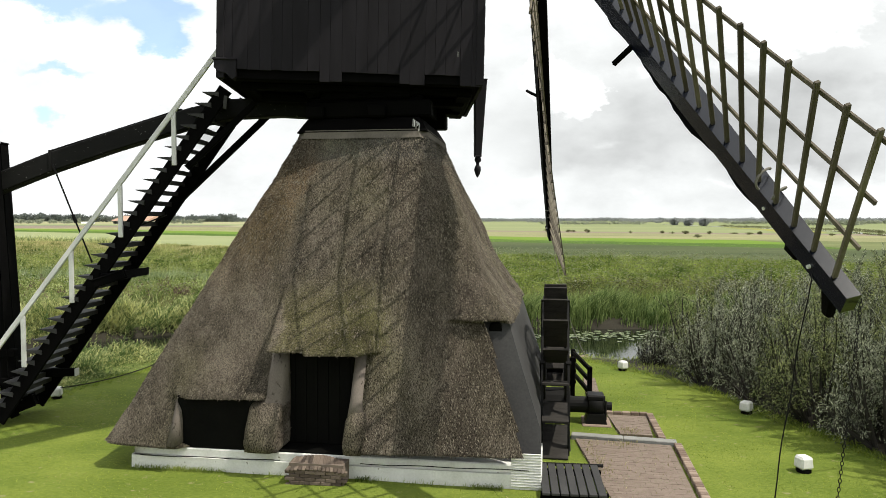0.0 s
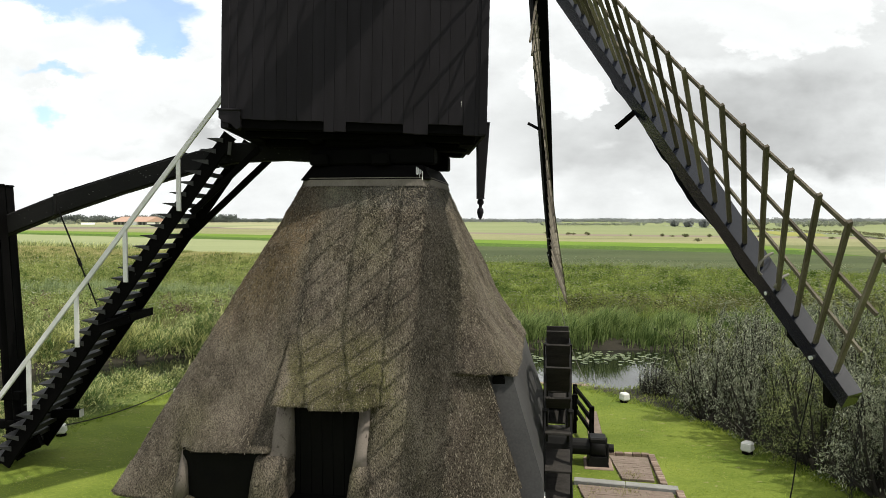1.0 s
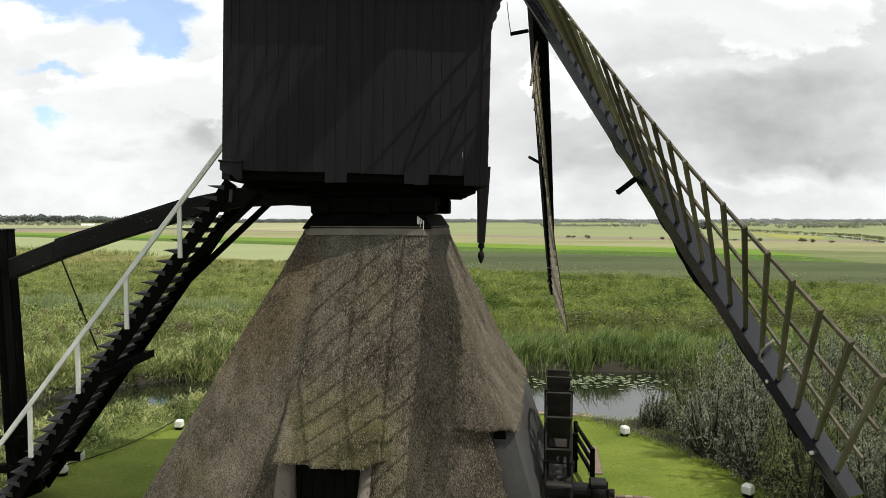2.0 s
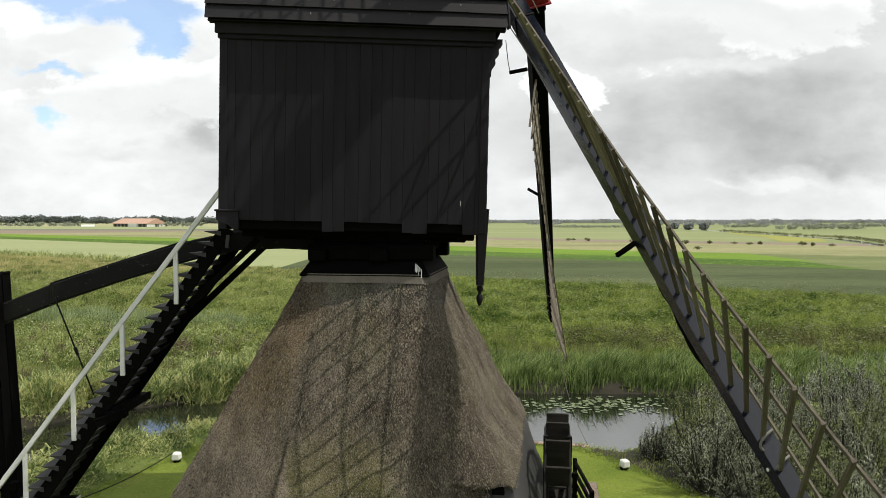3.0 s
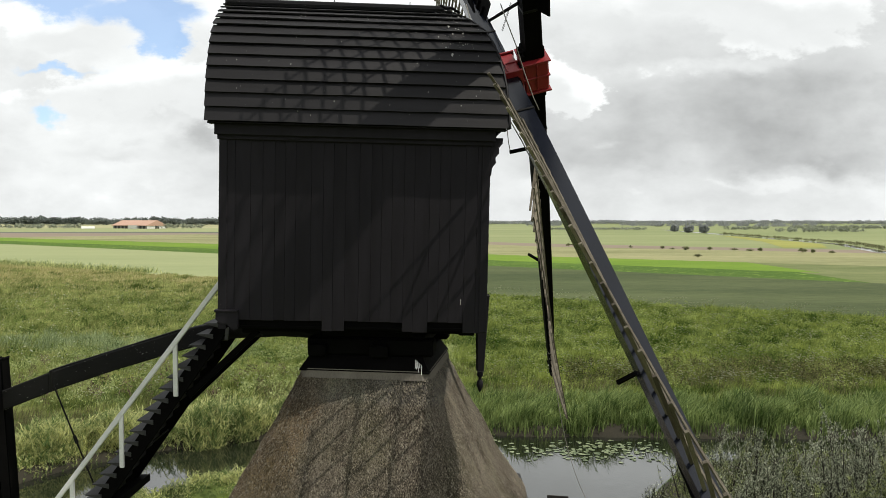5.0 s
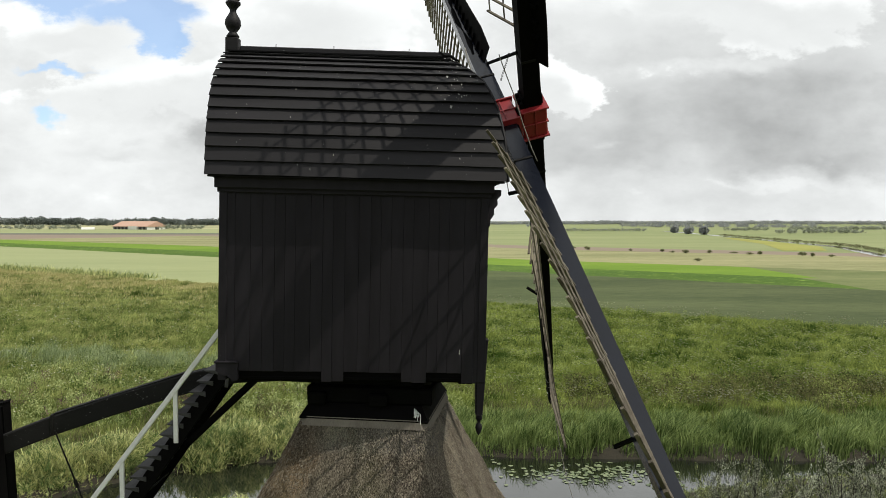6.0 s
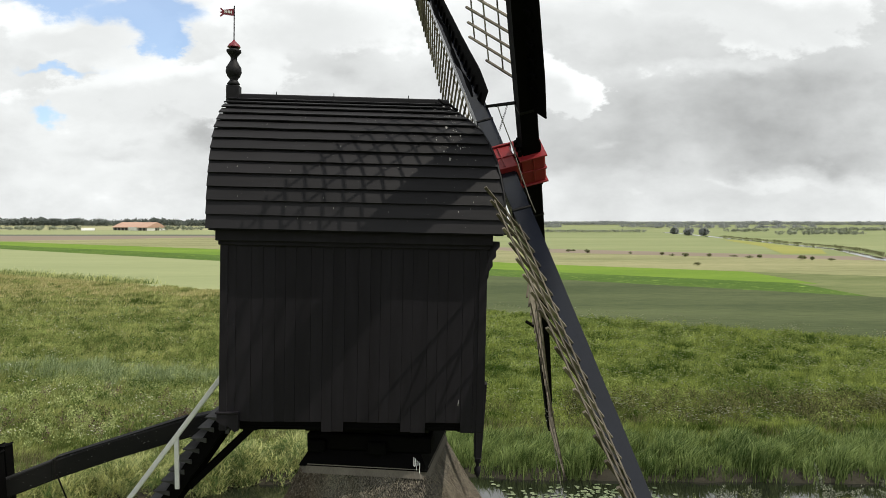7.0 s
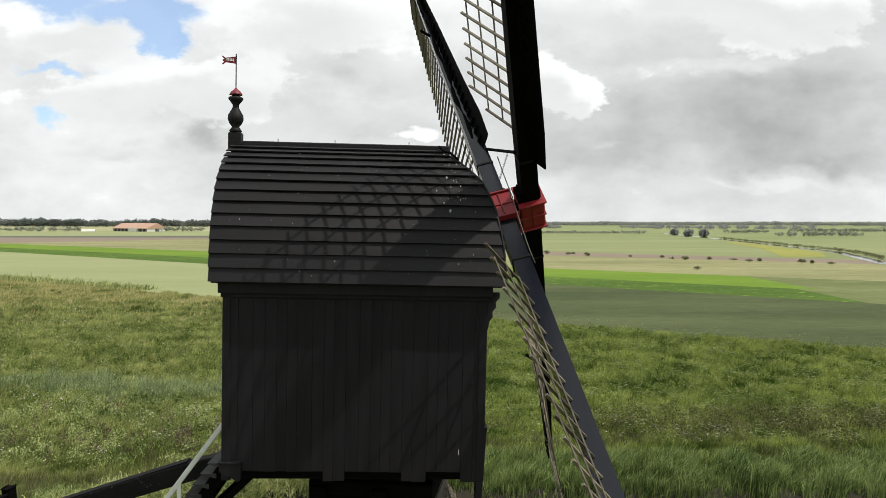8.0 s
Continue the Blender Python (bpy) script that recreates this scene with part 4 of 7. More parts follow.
def build_body():
    body = thing("mill_house", BODY, "black tarred timber mill house with a curved boarded roof", "windmill")
    rng = random.Random(11)
    # long walls of upright planks
    for y, sign in ((-1.9, 1), (1.9, -1)):
        wall = part("wall", box(-2.60, 2.20, min(y, y + sign * 0.05) + sign * 0.025, max(y, y + sign * 0.05) + sign * 0.025, 0.2, 3.75), M_BLACK, body, "upright black planks")
        x = -2.66
        while x < 2.24:
            w = min(rng.choice((0.19, 0.22, 0.25, 0.28)), 2.26 - x)
            if 2.26 - x - w < 0.08:
                w = 2.26 - x
            mid = x + w / 2
            low = 0.17 if (mid < -0.80 or -0.42 < mid < 0.74 or 1.10 < mid < 1.84) else -0.01
            t = 0.028 + rng.uniform(0, 0.007)
            y0, y1 = (y - t + 0.025, y + 0.025) if sign > 0 else (y - 0.025, y + t - 0.025)
            part("plank", box(x + 0.0013, x + w - 0.0013, y0, y1, low + rng.uniform(-0.008, 0.008), 3.72, 0.004), M_TAR, wall)
            x += w
    part("end_wall", box(-2.655, -2.60, -1.86, 1.86, 0.0, 4.0), M_TAR, body)
    part("breast_wall", box(2.20, 2.255, -1.86, 1.86, -0.02, 4.0), M_TAR, body)
    for x0, x1 in ((-2.67, -2.52), (2.12, 2.275)):
        for y in (-1.93, 1.80):
            part("corner_post", box(x0, x1, y, y + 0.13, 0.0, 3.7, 0.012), M_TAR, body)
    # roof: curved slopes of lapped boards
    rows = 14
    for sign in (1, -1):
        under = bmesh.new()
        prev = None
        for i in range(rows + 1):
            p = roof_point(i / rows)
            l, r = roof_ends(p.y)
            pair = [under.verts.new((l + 0.03, sign * (p.x + 0.05), p.y - 0.03)), under.verts.new((r - 0.03, sign * (p.x + 0.05), p.y - 0.03))]
            if prev:
                under.faces.new((prev[0], prev[1], pair[1], pair[0]))
            prev = pair
        roof = part("roof", under, M_BLACK, body, "lapped black boards on a curved roof")
        for i in range(rows):
            a, b = roof_point(i / rows), roof_point(min((i + 1.12) / rows, 1.0))
            up = (b - a).normalized()
            nrm = Vector((up.y, -up.x)) * -1
            if nrm.x > 0:
                nrm = -nrm
            l, r = roof_ends(a.y)
            l2, r2 = roof_ends(b.y)
            j = rng.uniform(-0.006, 0.006)
            bm = bmesh.new()
            rings = []
            for k in range(13):
                f = k / 12
                warp_m, drop = rng.uniform(-0.004, 0.005), up * rng.uniform(-0.005, 0.003)
                ring = []
                for p, e0, e1, lift in ((a + drop, l + j, r + j, 0.058 + warp_m), (b, l2, r2, 0.004)):
                    for t in (0.0, 0.028):
                        o = p + nrm * (lift - 0.028 + t)
                        ring.append(bm.verts.new((e0 + (e1 - e0) * f, sign * o.x, o.y)))
                rings.append(ring)
            for q, w in zip(rings, rings[1:]):
                for m, n in ((0, 1), (1, 3), (3, 2), (2, 0)):
                    bm.faces.new((q[m], q[n], w[n], w[m]))
            for q in (rings[0], rings[-1]):
                bm.faces.new((q[0], q[1], q[3], q[2]))
            bmesh.ops.recalc_face_normals(bm, faces=bm.faces[:])
            part("roof_board", bm, M_ROOF, roof)
        fascia = box(-2.74, 2.36, sign * -1.98 - 0.03, sign * -1.98 + 0.03, 3.54, 3.76, 0.012)
        part("eave_board", fascia, M_TAR, body)
        part("eave_moulding", box(-2.70, 2.32, sign * -1.93 - 0.025, sign * -1.93 + 0.025, 3.46, 3.56, 0.012), M_TAR, body)
        part("soffit", box(-2.84, 2.54, min(sign * -2.10, sign * -1.9), max(sign * -2.10, sign * -1.9), 3.735, 3.757), M_TAR, body)
    dr = np.random.default_rng(21)
    v = []
    faces = []
    for k in range(330):
        near = k < 150
        f = dr.uniform(0.35, 0.88) if near else dr.uniform(0.03, 0.97)
        x = dr.normal(1.55, 0.28) if near else dr.uniform(-2.7, 2.2)
        size = dr.choice((0.004, 0.007, 0.011, 0.022), p=(0.45, 0.30, 0.17, 0.08)) if near else dr.choice((0.003, 0.005, 0.008), p=(0.6, 0.3, 0.1))
        p = roof_point(f)
        if x > roof_ends(p.y)[1] - 0.05:
            continue
        # not across the step between two boards
        if (f * rows) % 1.0 > 0.86 or (f * rows) % 1.0 < 0.12:
            continue
        q = roof_point(f + 0.004)
        up = (q - p).normalized()
        nx, nz = -abs(up.y), abs(up.x)
        lift = 0.060 - 0.048 * ((f * rows) % 1.0) + 0.012
        sides = 7
        long = dr.uniform(1.0, 2.8)
        o = len(v)
        for c in range(sides):
            a = 2 * math.pi * c / sides
            d, e = size * dr.uniform(0.6, 1.25) * math.cos(a), size * long * dr.uniform(0.6, 1.25) * math.sin(a)
            v.append((x + d, p.x + nx * lift + up.x * e, p.y + nz * lift + up.y * e))
        faces.append(tuple(range(o, o + sides)))
    tagged(sheet("bird_lime", v, faces, M_STONE, body), "white bird droppings", kind="stuff")
    lip = []
    for f in np.linspace(0.80, 0.97, 8):
        p = roof_point(f)
        lip.append((roof_ends(p.y)[1] + 0.015, p.x - 0.05, p.y + 0.085 + 0.02 * math.sin(f * 60)))
    part("verge_strip", tube(lip, 0.026, 6), M_BLACK, roof, "bent black strip along the roof's edge")
    part("lime_streak", box(1.780, 1.786, -1.935, -1.930, 0.52, 0.62), M_WHITE, body, "white bird-lime streak")
    # gable ends follow the roof
    for end in (0, 1):
        bm = bmesh.new()
        ring = []
        for i in range(rows + 1):
            p = roof_point(i / rows)
            ring.append((roof_ends(p.y)[end] + (0.12 if end == 0 else -0.12), p.x + 0.06, p.y - 0.04))
        left = [bm.verts.new(p) for p in ring]
        right = [bm.verts.new((p[0], -p[1], p[2])) for p in ring]
        for i in range(rows):
            bm.faces.new((left[i], left[i + 1], right[i + 1], right[i]))
        part("gable", bm, M_TAR, body)
    for i in range(10):
        p, q = roof_point(i / 10), roof_point((i + 1) / 10)
        r0, r1 = roof_ends(p.y)[1], roof_ends(q.y)[1]
        for sign in (1, -1):
            part("verge_board", beam((r0 + 0.012, sign * p.x, p.y), (r1 + 0.012, sign * q.x, q.y), 0.03, 0.09, 0.004), M_ROOF, body)
    bm = bmesh.new()
    add_box(bm, -2.78, 1.58, -0.09, 0.09, 6.40, 6.55, 0.02)
    add_box(bm, -2.84, 1.60, -0.13, 0.13, 6.38, 6.43, 0.01)
    part("ridge_cap", bm, M_ROOF, body)
    for x in (-2.05, -0.85, 0.72):
        part("ridge_pin", rod((x, 0, 6.55), (x, 0, 6.62), 0.008), M_IRON, body)
    # finial with pennant
    fin = part("finial", box(-3.07, -2.80, -0.12, 0.12, 6.34, 6.72, 0.02), M_ROOF, body, "black turned finial with a dark red cap")
    prof = [(0.10, 6.72), (0.135, 6.75), (0.10, 6.80), (0.075, 6.84), (0.13, 6.91), (0.165, 7.00), (0.155, 7.09), (0.10, 7.18), (0.065, 7.25), (0.065, 7.30),
            (0.115, 7.37), (0.155, 7.42), (0.15, 7.455), (0.075, 7.49), (0.06, 7.51)]
    part("baluster", lathe(prof, 16, pose(-2.94, 0, 0)), M_ROOF, fin)
    part("finial_cap", lathe([(0.14, 7.51), (0.135, 7.53), (0.10, 7.58), (0.05, 7.62), (0.015, 7.66)], 8, pose(-2.94, 0, 0)), M_DKRED, fin, "dark red cap")
    part("vane_rod", rod((-2.94, 0, 7.66), (-2.94, 0, 8.37), 0.012), M_IRON, fin)
    flag = [(-2.95, 8.16), (-2.95, 8.31), (-3.16, 8.28), (-3.22, 8.325), (-3.235, 8.30), (-3.19, 8.255), (-3.24, 8.23), (-3.19, 8.205), (-3.235, 8.155), (-3.22, 8.135), (-3.155, 8.185)]
    pen = part("pennant", prism(flag, -0.006, 0.006), M_DKRED, fin, "dark red forked metal pennant with pale bars")
    for k in range(5):
        x = -2.985 - k * 0.033
        part("pennant_mark", box(x - 0.022, x, -0.010, 0.010, 8.205 + 0.004 * k, 8.265 + 0.001 * k), M_WHITE, fin)
    # underside: sills, beams and brackets
    for y in (-1.72, 1.72):
        part("side_sill", box(-2.50, 2.14, y - 0.11, y + 0.11, 0.0, 0.22, 0.02), M_BLACK, body)
        part("lower_sill", box(-2.20, 2.10, y * 0.80 - 0.13, y * 0.80 + 0.13, -0.10, 0.02, 0.02), M_BLACK, body)
    for x in (-2.2, -1.0, 0.0, 0.95, 1.95):
        part("cross_beam", box(x - 0.15, x + 0.15, -1.45, 1.45, -0.14, 0.02, 0.02), M_BLACK, body)
    part("floor", box(-2.6, 2.2, -1.85, 1.85, 0.02, 0.06), M_BLACK, body)
    for y in (-0.55, 0.55):
        part("main_beam", box(-2.1, 2.0, y - 0.19, y + 0.19, -0.20, -0.04, 0.03), M_BLACK, body)
    for y in (-1.93, 1.70):
        bracket = prism([(-2.70, 0.34), (-2.30, 0.34), (-2.30, 0.02), (-2.37, -0.02), (-2.48, 0.08), (-2.62, 0.12), (-2.70, 0.18)], y - 0.03, y + 0.22)
        part("corner_bracket", bracket, M_TAR, body)
        part("bracket_cap", box(-2.73, -2.29, y - 0.05, y + 0.24, 0.32, 0.36, 0.01), M_TAR, body)
    for y in (0.0,):
        post = bmesh.new()
        add_beam(post, (2.40, y, 0.5), (2.38, y, -1.13), 0.27, 0.26, 0.012, (1, 0, 0), 0.17, 0.14)
        drop = part("front_drop", post, M_TAR, body, "tapered post end with a turned drop")
        part("drop_knob", lathe([(0.01, -1.66), (0.045, -1.60), (0.075, -1.50), (0.06, -1.42), (0.035, -1.40), (0.035, -1.34), (0.07, -1.31), (0.07, -1.26), (0.05, -1.21)], 12, pose(2.38, y, 0.07)), M_TAR, drop)
    for y in (-1.80, 1.80):
        scroll = prism([(2.26, 3.62), (2.50, 3.62), (2.50, 3.52), (2.43, 3.44), (2.44, 3.34), (2.37, 3.26), (2.38, 3.16), (2.31, 3.06), (2.30, 2.94), (2.26, 2.88)], y - 0.10, y + 0.06)
        part("eave_scroll", scroll, M_TAR, body)
        for k in range(8):
            part("wall_lath_end", box(2.262, 2.285, y - 0.06, y + 0.04, 0.2 + k * 0.36, 0.42 + k * 0.36, 0.004), M_TAR, body)
    return body


build_body()


def build_collar():
    c = thing("post_collar", pose(-1.39, 14.74, 0, 0, 0, -8.5), "black boarded collar and bearing timbers above the thatch", "windmill collar")
    bm = bmesh.new()
    low = [bm.verts.new(p) for p in ((-1.30, -1.30, 5.93), (1.30, -1.30, 5.93), (1.30, 1.30, 5.93), (-1.30, 1.30, 5.93))]
    up = [bm.verts.new(p) for p in ((-1.12, -1.12, 6.23), (1.12, -1.12, 6.23), (1.12, 1.12, 6.23), (-1.12, 1.12, 6.23))]
    for i in range(4):
        bm.faces.new((low[i], low[(i + 1) % 4], up[(i + 1) % 4], up[i]))
    bm.faces.new(up)
    bm.faces.new(list(reversed(low)))
    bmesh.ops.bevel(bm, geom=bm.edges[:], offset=0.02, segments=1, affect="EDGES")
    part("skirt", bm, M_BLACK, c)
    for y in (-0.98, 0.98):
        part("bearing_timber", box(-1.16, 1.34, y - 0.18, y + 0.18, 6.24, 6.56, 0.03), M_BLACK, c)
    for x in (-0.92, 0.30):
        part("cross_timber", box(x - 0.18, x + 0.18, -1.32, 1.32, 6.22, 6.46, 0.03), M_BLACK, c)
    part("centre_block", box(-1.08, 1.16, -1.05, 1.05, 6.40, 6.66, 0.03), M_BLACK, c)
    part("cushion", box(-0.85, 0.95, -1.15, 1.15, 6.60, 6.84, 0.03), M_BLACK, c)
    rng = random.Random(5)
    for k in range(7):
        x, h = 1.00 + k * 0.022 + rng.uniform(-0.006, 0.006), rng.uniform(0.05, 0.18)
        top = 6.18 - 0.015 * k
        yy = -1.30 + (top - 5.93) / 0.30 * 0.18 - 0.012
        yl = -1.30 + (top - h - 5.93) / 0.30 * 0.18 - 0.012
        part("dropping_streak", beam((x, yy, top), (x + 0.01, yl, top - h), rng.uniform(0.006, 0.014), 0.006, 0.0), M_WHITE, c, "white bird-lime streak")
    part("post", lathe([(0.36, 5.5), (0.36, 6.9)], 16), M_BLACK, c)
    return c


build_collar()

# ---------------------------------------------------------------- sails
ROTOR = pose(1.27, 15.03, 11.87, 0, 0, 2.3) @ pose(0, 0, 0, 0, -14.5, 0)
SAIL_R = 12.28


def build_sails():
    """Rotor frame: x along the shaft, outwards; the sails turn in y and z."""
    rot = thing("mill_sails", ROTOR, "four lattice sails on two dark stocks through a red iron hub", "windmill sails")
    part("windshaft", rod((-1.2, 0, 0), (0.80, 0, 0), 0.24, 20), M_BLACK, rot)
    for k, x in enumerate((0.0, 0.60)):
        turned = pose(0, 0, 0, 45, 0, 0) if k else pose(0, 0, 0, 135, 0, 0)
        head = part("poll_end", box(x - 0.265, x + 0.265, -0.300, 0.300, -0.35, 0.35, 0.03, turned), M_RED, rot, "red cast-iron poll end")
        for z in (-0.36, 0.36):
            part("flange", box(x - 0.295, x + 0.295, -0.345, 0.345, z - 0.022, z + 0.022, 0.008, turned), M_RED, head)
        part("middle_rib", box(x - 0.285, x + 0.285, -0.325, 0.325, -0.018, 0.018, 0.006, turned), M_RED, head)
        for y in (-0.295, 0.295):
            part("side_web", box(x - 0.015, x + 0.015, y - 0.035, y + 0.035, -0.31, 0.31, 0.004, turned), M_RED, head)
        for z in (-0.42, 0.42):
            for y in (-0.16, 0.0, 0.16):
                part("wedge", box(x - 0.275, x - 0.20, y - 0.05, y + 0.05, z - 0.09, z + 0.09, 0.01, turned), M_BLACK, head)
    part("shaft_tip", lathe([(0.07, 0), (0.07, 0.08), (0.03, 0.13)], 12, pose(0.80, 0, 0, 0, 90, 0)), M_WHITE, rot)
    lath = box(-0.024, 0.024, -0.018, 0.018, 0, 1, 0.004)
    lath_mesh = part("lattice_bar", lath, M_LATH, rot)
    first, rib_mesh = True, None
    # each sail: way out, and the side of its lattice
    # lattice width, first bar, battens, where the leading boards begin and how far they reach
    for way, off, turns, wide, first_bar, battens, board_from, board in (
            (pose(0, 0, 0, 135, 0, 0), 0.0, ((2.2, 23), (4, 21), (6, 18.8), (7.8, 16.5), (9.4, 13.5), (11, 8.5), (12.2, 4)), 1.95, 2.29, (0.66, 1.24, 1.84), 2.7, (0.27, 0.30, 0.30, 0.27)),
            (pose(0, 0, 0, -45, 0, 0), 0.0, ((2.2, 22), (4, 16), (7, 11), (12.2, 4)), 1.90, 2.29, (0.66, 1.24, 1.76), 2.0, (0.60, 0.70, 0.56, 0.32)),
            (pose(0, 0, 0, -135, 0, 0), 0.60, ((2.2, 22), (5, 16), (8, 11), (12.2, 2)), 1.90, 2.29, (0.66, 1.24, 1.84), 2.7, (0.52, 0.60, 0.46, 0.30)),
            (pose(0, 0, 0, 45, 0, 0), 0.60, ((2.2, 24), (5, 20.5), (6.2, 19.3), (7.8, 16.6), (12.2, 4)), 1.66, 2.02, (0.66, 1.12, 1.53), 1.45, (0.57, 0.60, 0.48, 0.30))):
        base = Matrix.Translation((off, 0, 0)) @ way
        bm = bmesh.new()
        profile = ((0.0, 0.36, 0.42), (3.0, 0.35, 0.39), (6.0, 0.32, 0.30), (9.0, 0.27, 0.25), (SAIL_R, 0.14, 0.23))
        rings = [[bm.verts.new((sx * w / 2, sy * h / 2, r)) for sx, sy in ((-1, -1), (1, -1), (1, 1), (-1, 1))] for r, w, h in profile]
        for a, b in zip(rings, rings[1:]):
            for i in range(4):
                bm.faces.new((a[i], a[(i + 1) % 4], b[(i + 1) % 4], b[i]))
        bm.faces.new(list(reversed(rings[0])))
        bm.faces.new(rings[-1])
        bmesh.ops.bevel(bm, geom=[e for e in bm.edges if e.calc_face_angle(0) > 0.7], offset=0.015, segments=1, affect="EDGES")
        bm.transform(base)
        stock = part("stock", bm, M_BLACK if off else M_STOCK, rot, "black tapered sail stock" if off else "dark blue tapered sail stock")
        part("stock_wedge", box(-0.22, -0.10, -0.17, 0.17, 0.36, 0.60, 0.01, base), M_BLACK, stock)
        part("stock_wedge", box(0.10, 0.22, -0.17, 0.17, 0.36, 0.60, 0.01, base), M_BLACK, stock)
        part("stock_band", box(-0.19, 0.19, -0.22, 0.22, 1.45, 1.50, 0.004, base), M_IRON, stock)

        def twist(r):
            return radians(float(table(turns, r)))

        def chord(r, d):
            """A place d metres behind the stock's middle on the sail's surface at r."""
            a = twist(r)
            return Vector((-math.sin(a) * d - 0.02, math.cos(a) * d, r))
        bars = np.arange(first_bar, 12.05, 0.3475 if wide > 1.8 else 0.325)
        for r in bars:
            long = wide if r > first_bar + 0.1 or wide > 1.8 else 1.15
            p, q = chord(r, -0.10), chord(r, long)
            z = (q - p).normalized()
            x = Vector((0, 0, 1)).cross(z).normalized()
            m = Matrix.Translation(p) @ Matrix((x, z.cross(x), z)).transposed().to_4x4() @ Matrix.Diagonal((1, 1, (q - p).length, 1))
            if first:
                ob, first = lath_mesh, False
            else:
                ob = new("lattice_bar", lath_mesh.data)
                ob.parent = rot
            ob.matrix_basis = base @ m
            if r < 10.2:
                reach = 0.40 if r < 7.8 else 0.27
                m2 = Matrix.Translation(chord(r, -0.10)) @ Matrix((x, -z.cross(x), -z)).transposed().to_4x4() @ Matrix.Diagonal((1.2, 2.0, reach - 0.10, 1))
                if rib_mesh is None:
                    rib = part("rib", box(-0.024, 0.024, -0.018, 0.018, 0, 1, 0.004), M_BLACK, rot)
                    rib_mesh = rib.data
                else:
                    rib = new("rib", rib_mesh)
                    rib.parent = rot
                rib.matrix_basis = base @ m2
        for d in battens:
            pts = [chord(r, d) + Vector((0.035, 0, 0)) for r in np.linspace(first_bar - 0.04 + (0.31 if d > 1.4 else 0.0), 12.15, 14)]
            bm = bmesh.new()
            rings = [[bm.verts.new(p + Vector((sx * 0.011, sy * 0.022, 0))) for sx, sy in ((-1, -1), (1, -1), (1, 1), (-1, 1))] for p in pts]
            for a, b in zip(rings, rings[1:]):
                for i in range(4):
                    bm.faces.new((a[i], a[(i + 1) % 4], b[(i + 1) % 4], b[i]))
            bm.faces.new(list(reversed(rings[0])))
            bm.faces.new(rings[-1])
            bm.transform(base)
            part("batten", bm, M_LATH, rot)
        # leading boards in three lengths
        for r0, r1 in ((board_from, 5.2), (5.2, 7.8), (7.8, 10.4)):
            bm = bmesh.new()
            steps = np.linspace(r0 + 0.01, r1 - 0.01, 5)
            v = []
            for r in steps:
                wdt = np.interp(r, (board_from, board_from + 0.4, 7.0, 10.4), board)
                for d in (-0.16, -wdt):
                    for t in (0.03, 0.055):
                        v.append(bm.verts.new(chord(r, d) + Vector((t, 0, 0))))
            for i in range(4):
                o = i * 4
                for f in ((0, 1, 5, 4), (2, 6, 7, 3), (0, 4, 6, 2), (1, 3, 7, 5)):
                    bm.faces.new([v[o + k] for k in f])
            bm.faces.new([v[k] for k in (0, 2, 3, 1)])
            bm.faces.new([v[16 + k] for k in (0, 1, 3, 2)])
            bmesh.ops.recalc_face_normals(bm, faces=bm.faces[:])
            bm.transform(base)
            part("leading_board", bm, M_BLACK, rot)
        # rolled sail cloth tied along the stock
        pts, thick = [], []
        for k in range(49):
            r = 2.3 + k * 0.175
            loose = abs(math.sin((r - 2.3) * math.pi / 1.25))
            pts.append(Vector(((0.08 if off else -0.06) + 0.03 * math.sin(r * 2.6), -0.15 - 0.03 * loose - 0.10 * math.exp(-((r - 8.2) / 0.75) ** 2), r)))
            thick.append(0.030 + 0.028 * loose + 0.008 * math.sin(k * 2.1) if 0 < k < 48 else 0.02)
        bm = tube(pts, thick, 8)
        bm.transform(base)
        part("rolled_sailcloth", bm, M_CLOTH, rot, "dark rolled canvas")
        for r in ((6.4,) if off else (7.4,)):
            part("cleat", beam((-0.05, -0.04, r), (-0.36, -0.40, r - 0.10), 0.05, 0.05, 0.008, (0, 0, 1), None, None, base), M_BLACK, stock)
        part("tip_block", beam((0.0, -0.08, 12.02), (0.0, -0.42, 12.10), 0.13, 0.20, 0.03, (0, 0, 1), 0.09, 0.12, base), M_BLACK, stock)
        for r in (9.6, 10.5, 11.4):
            part("block", beam((-0.02, -0.10, r), (-0.02, -0.24, r + 0.02), 0.10, 0.22, 0.03, (0, 0, 1), None, None, base), M_BLACK, stock)
        for r in (10.9, 11.75):
            part("bolt", rod(base @ Vector((-0.11, -0.02, r)), base @ Vector((-0.075, -0.02, r)), 0.02), M_WHITE, stock)
        tie = [Vector((0.1 * math.cos(a) * 1.2, 0.17 + 0.09 * math.sin(a), 10.55 + 0.05 * a)) for a in np.linspace(0, 9, 28)]
        bm = tube(tie, 0.014, 5)
        bm.transform(base)
        part("rope_tie", bm, M_ROPE, rot)
    part("tie_bar", rod((0.14, 1.50, 1.56), (0.42, -1.05, 1.15), 0.035), M_BLACK, rot)
    rope = [Vector((-0.30, 0.9, 1.9)), Vector((-0.36, 0.35, 1.0)), Vector((-0.40, -0.2, 0.2)), Vector((-0.36, -0.9, -0.75)), Vector((-0.28, -1.6, -1.5)), Vector((-0.24, -2.6, -2.5))]
    part("furling_rope", tube(rope, 0.012, 5), M_ROPE, rot)
    home = ROTOR.inverted()
    line = [home @ Vector(p) for p in ((1.05, 13.7, 12.98), (1.15, 13.66, 12.68), (1.34, 13.62, 12.18), (1.49, 13.58, 11.68), (1.66, 13.52, 11.18), (1.76, 13.42, 10.92))]
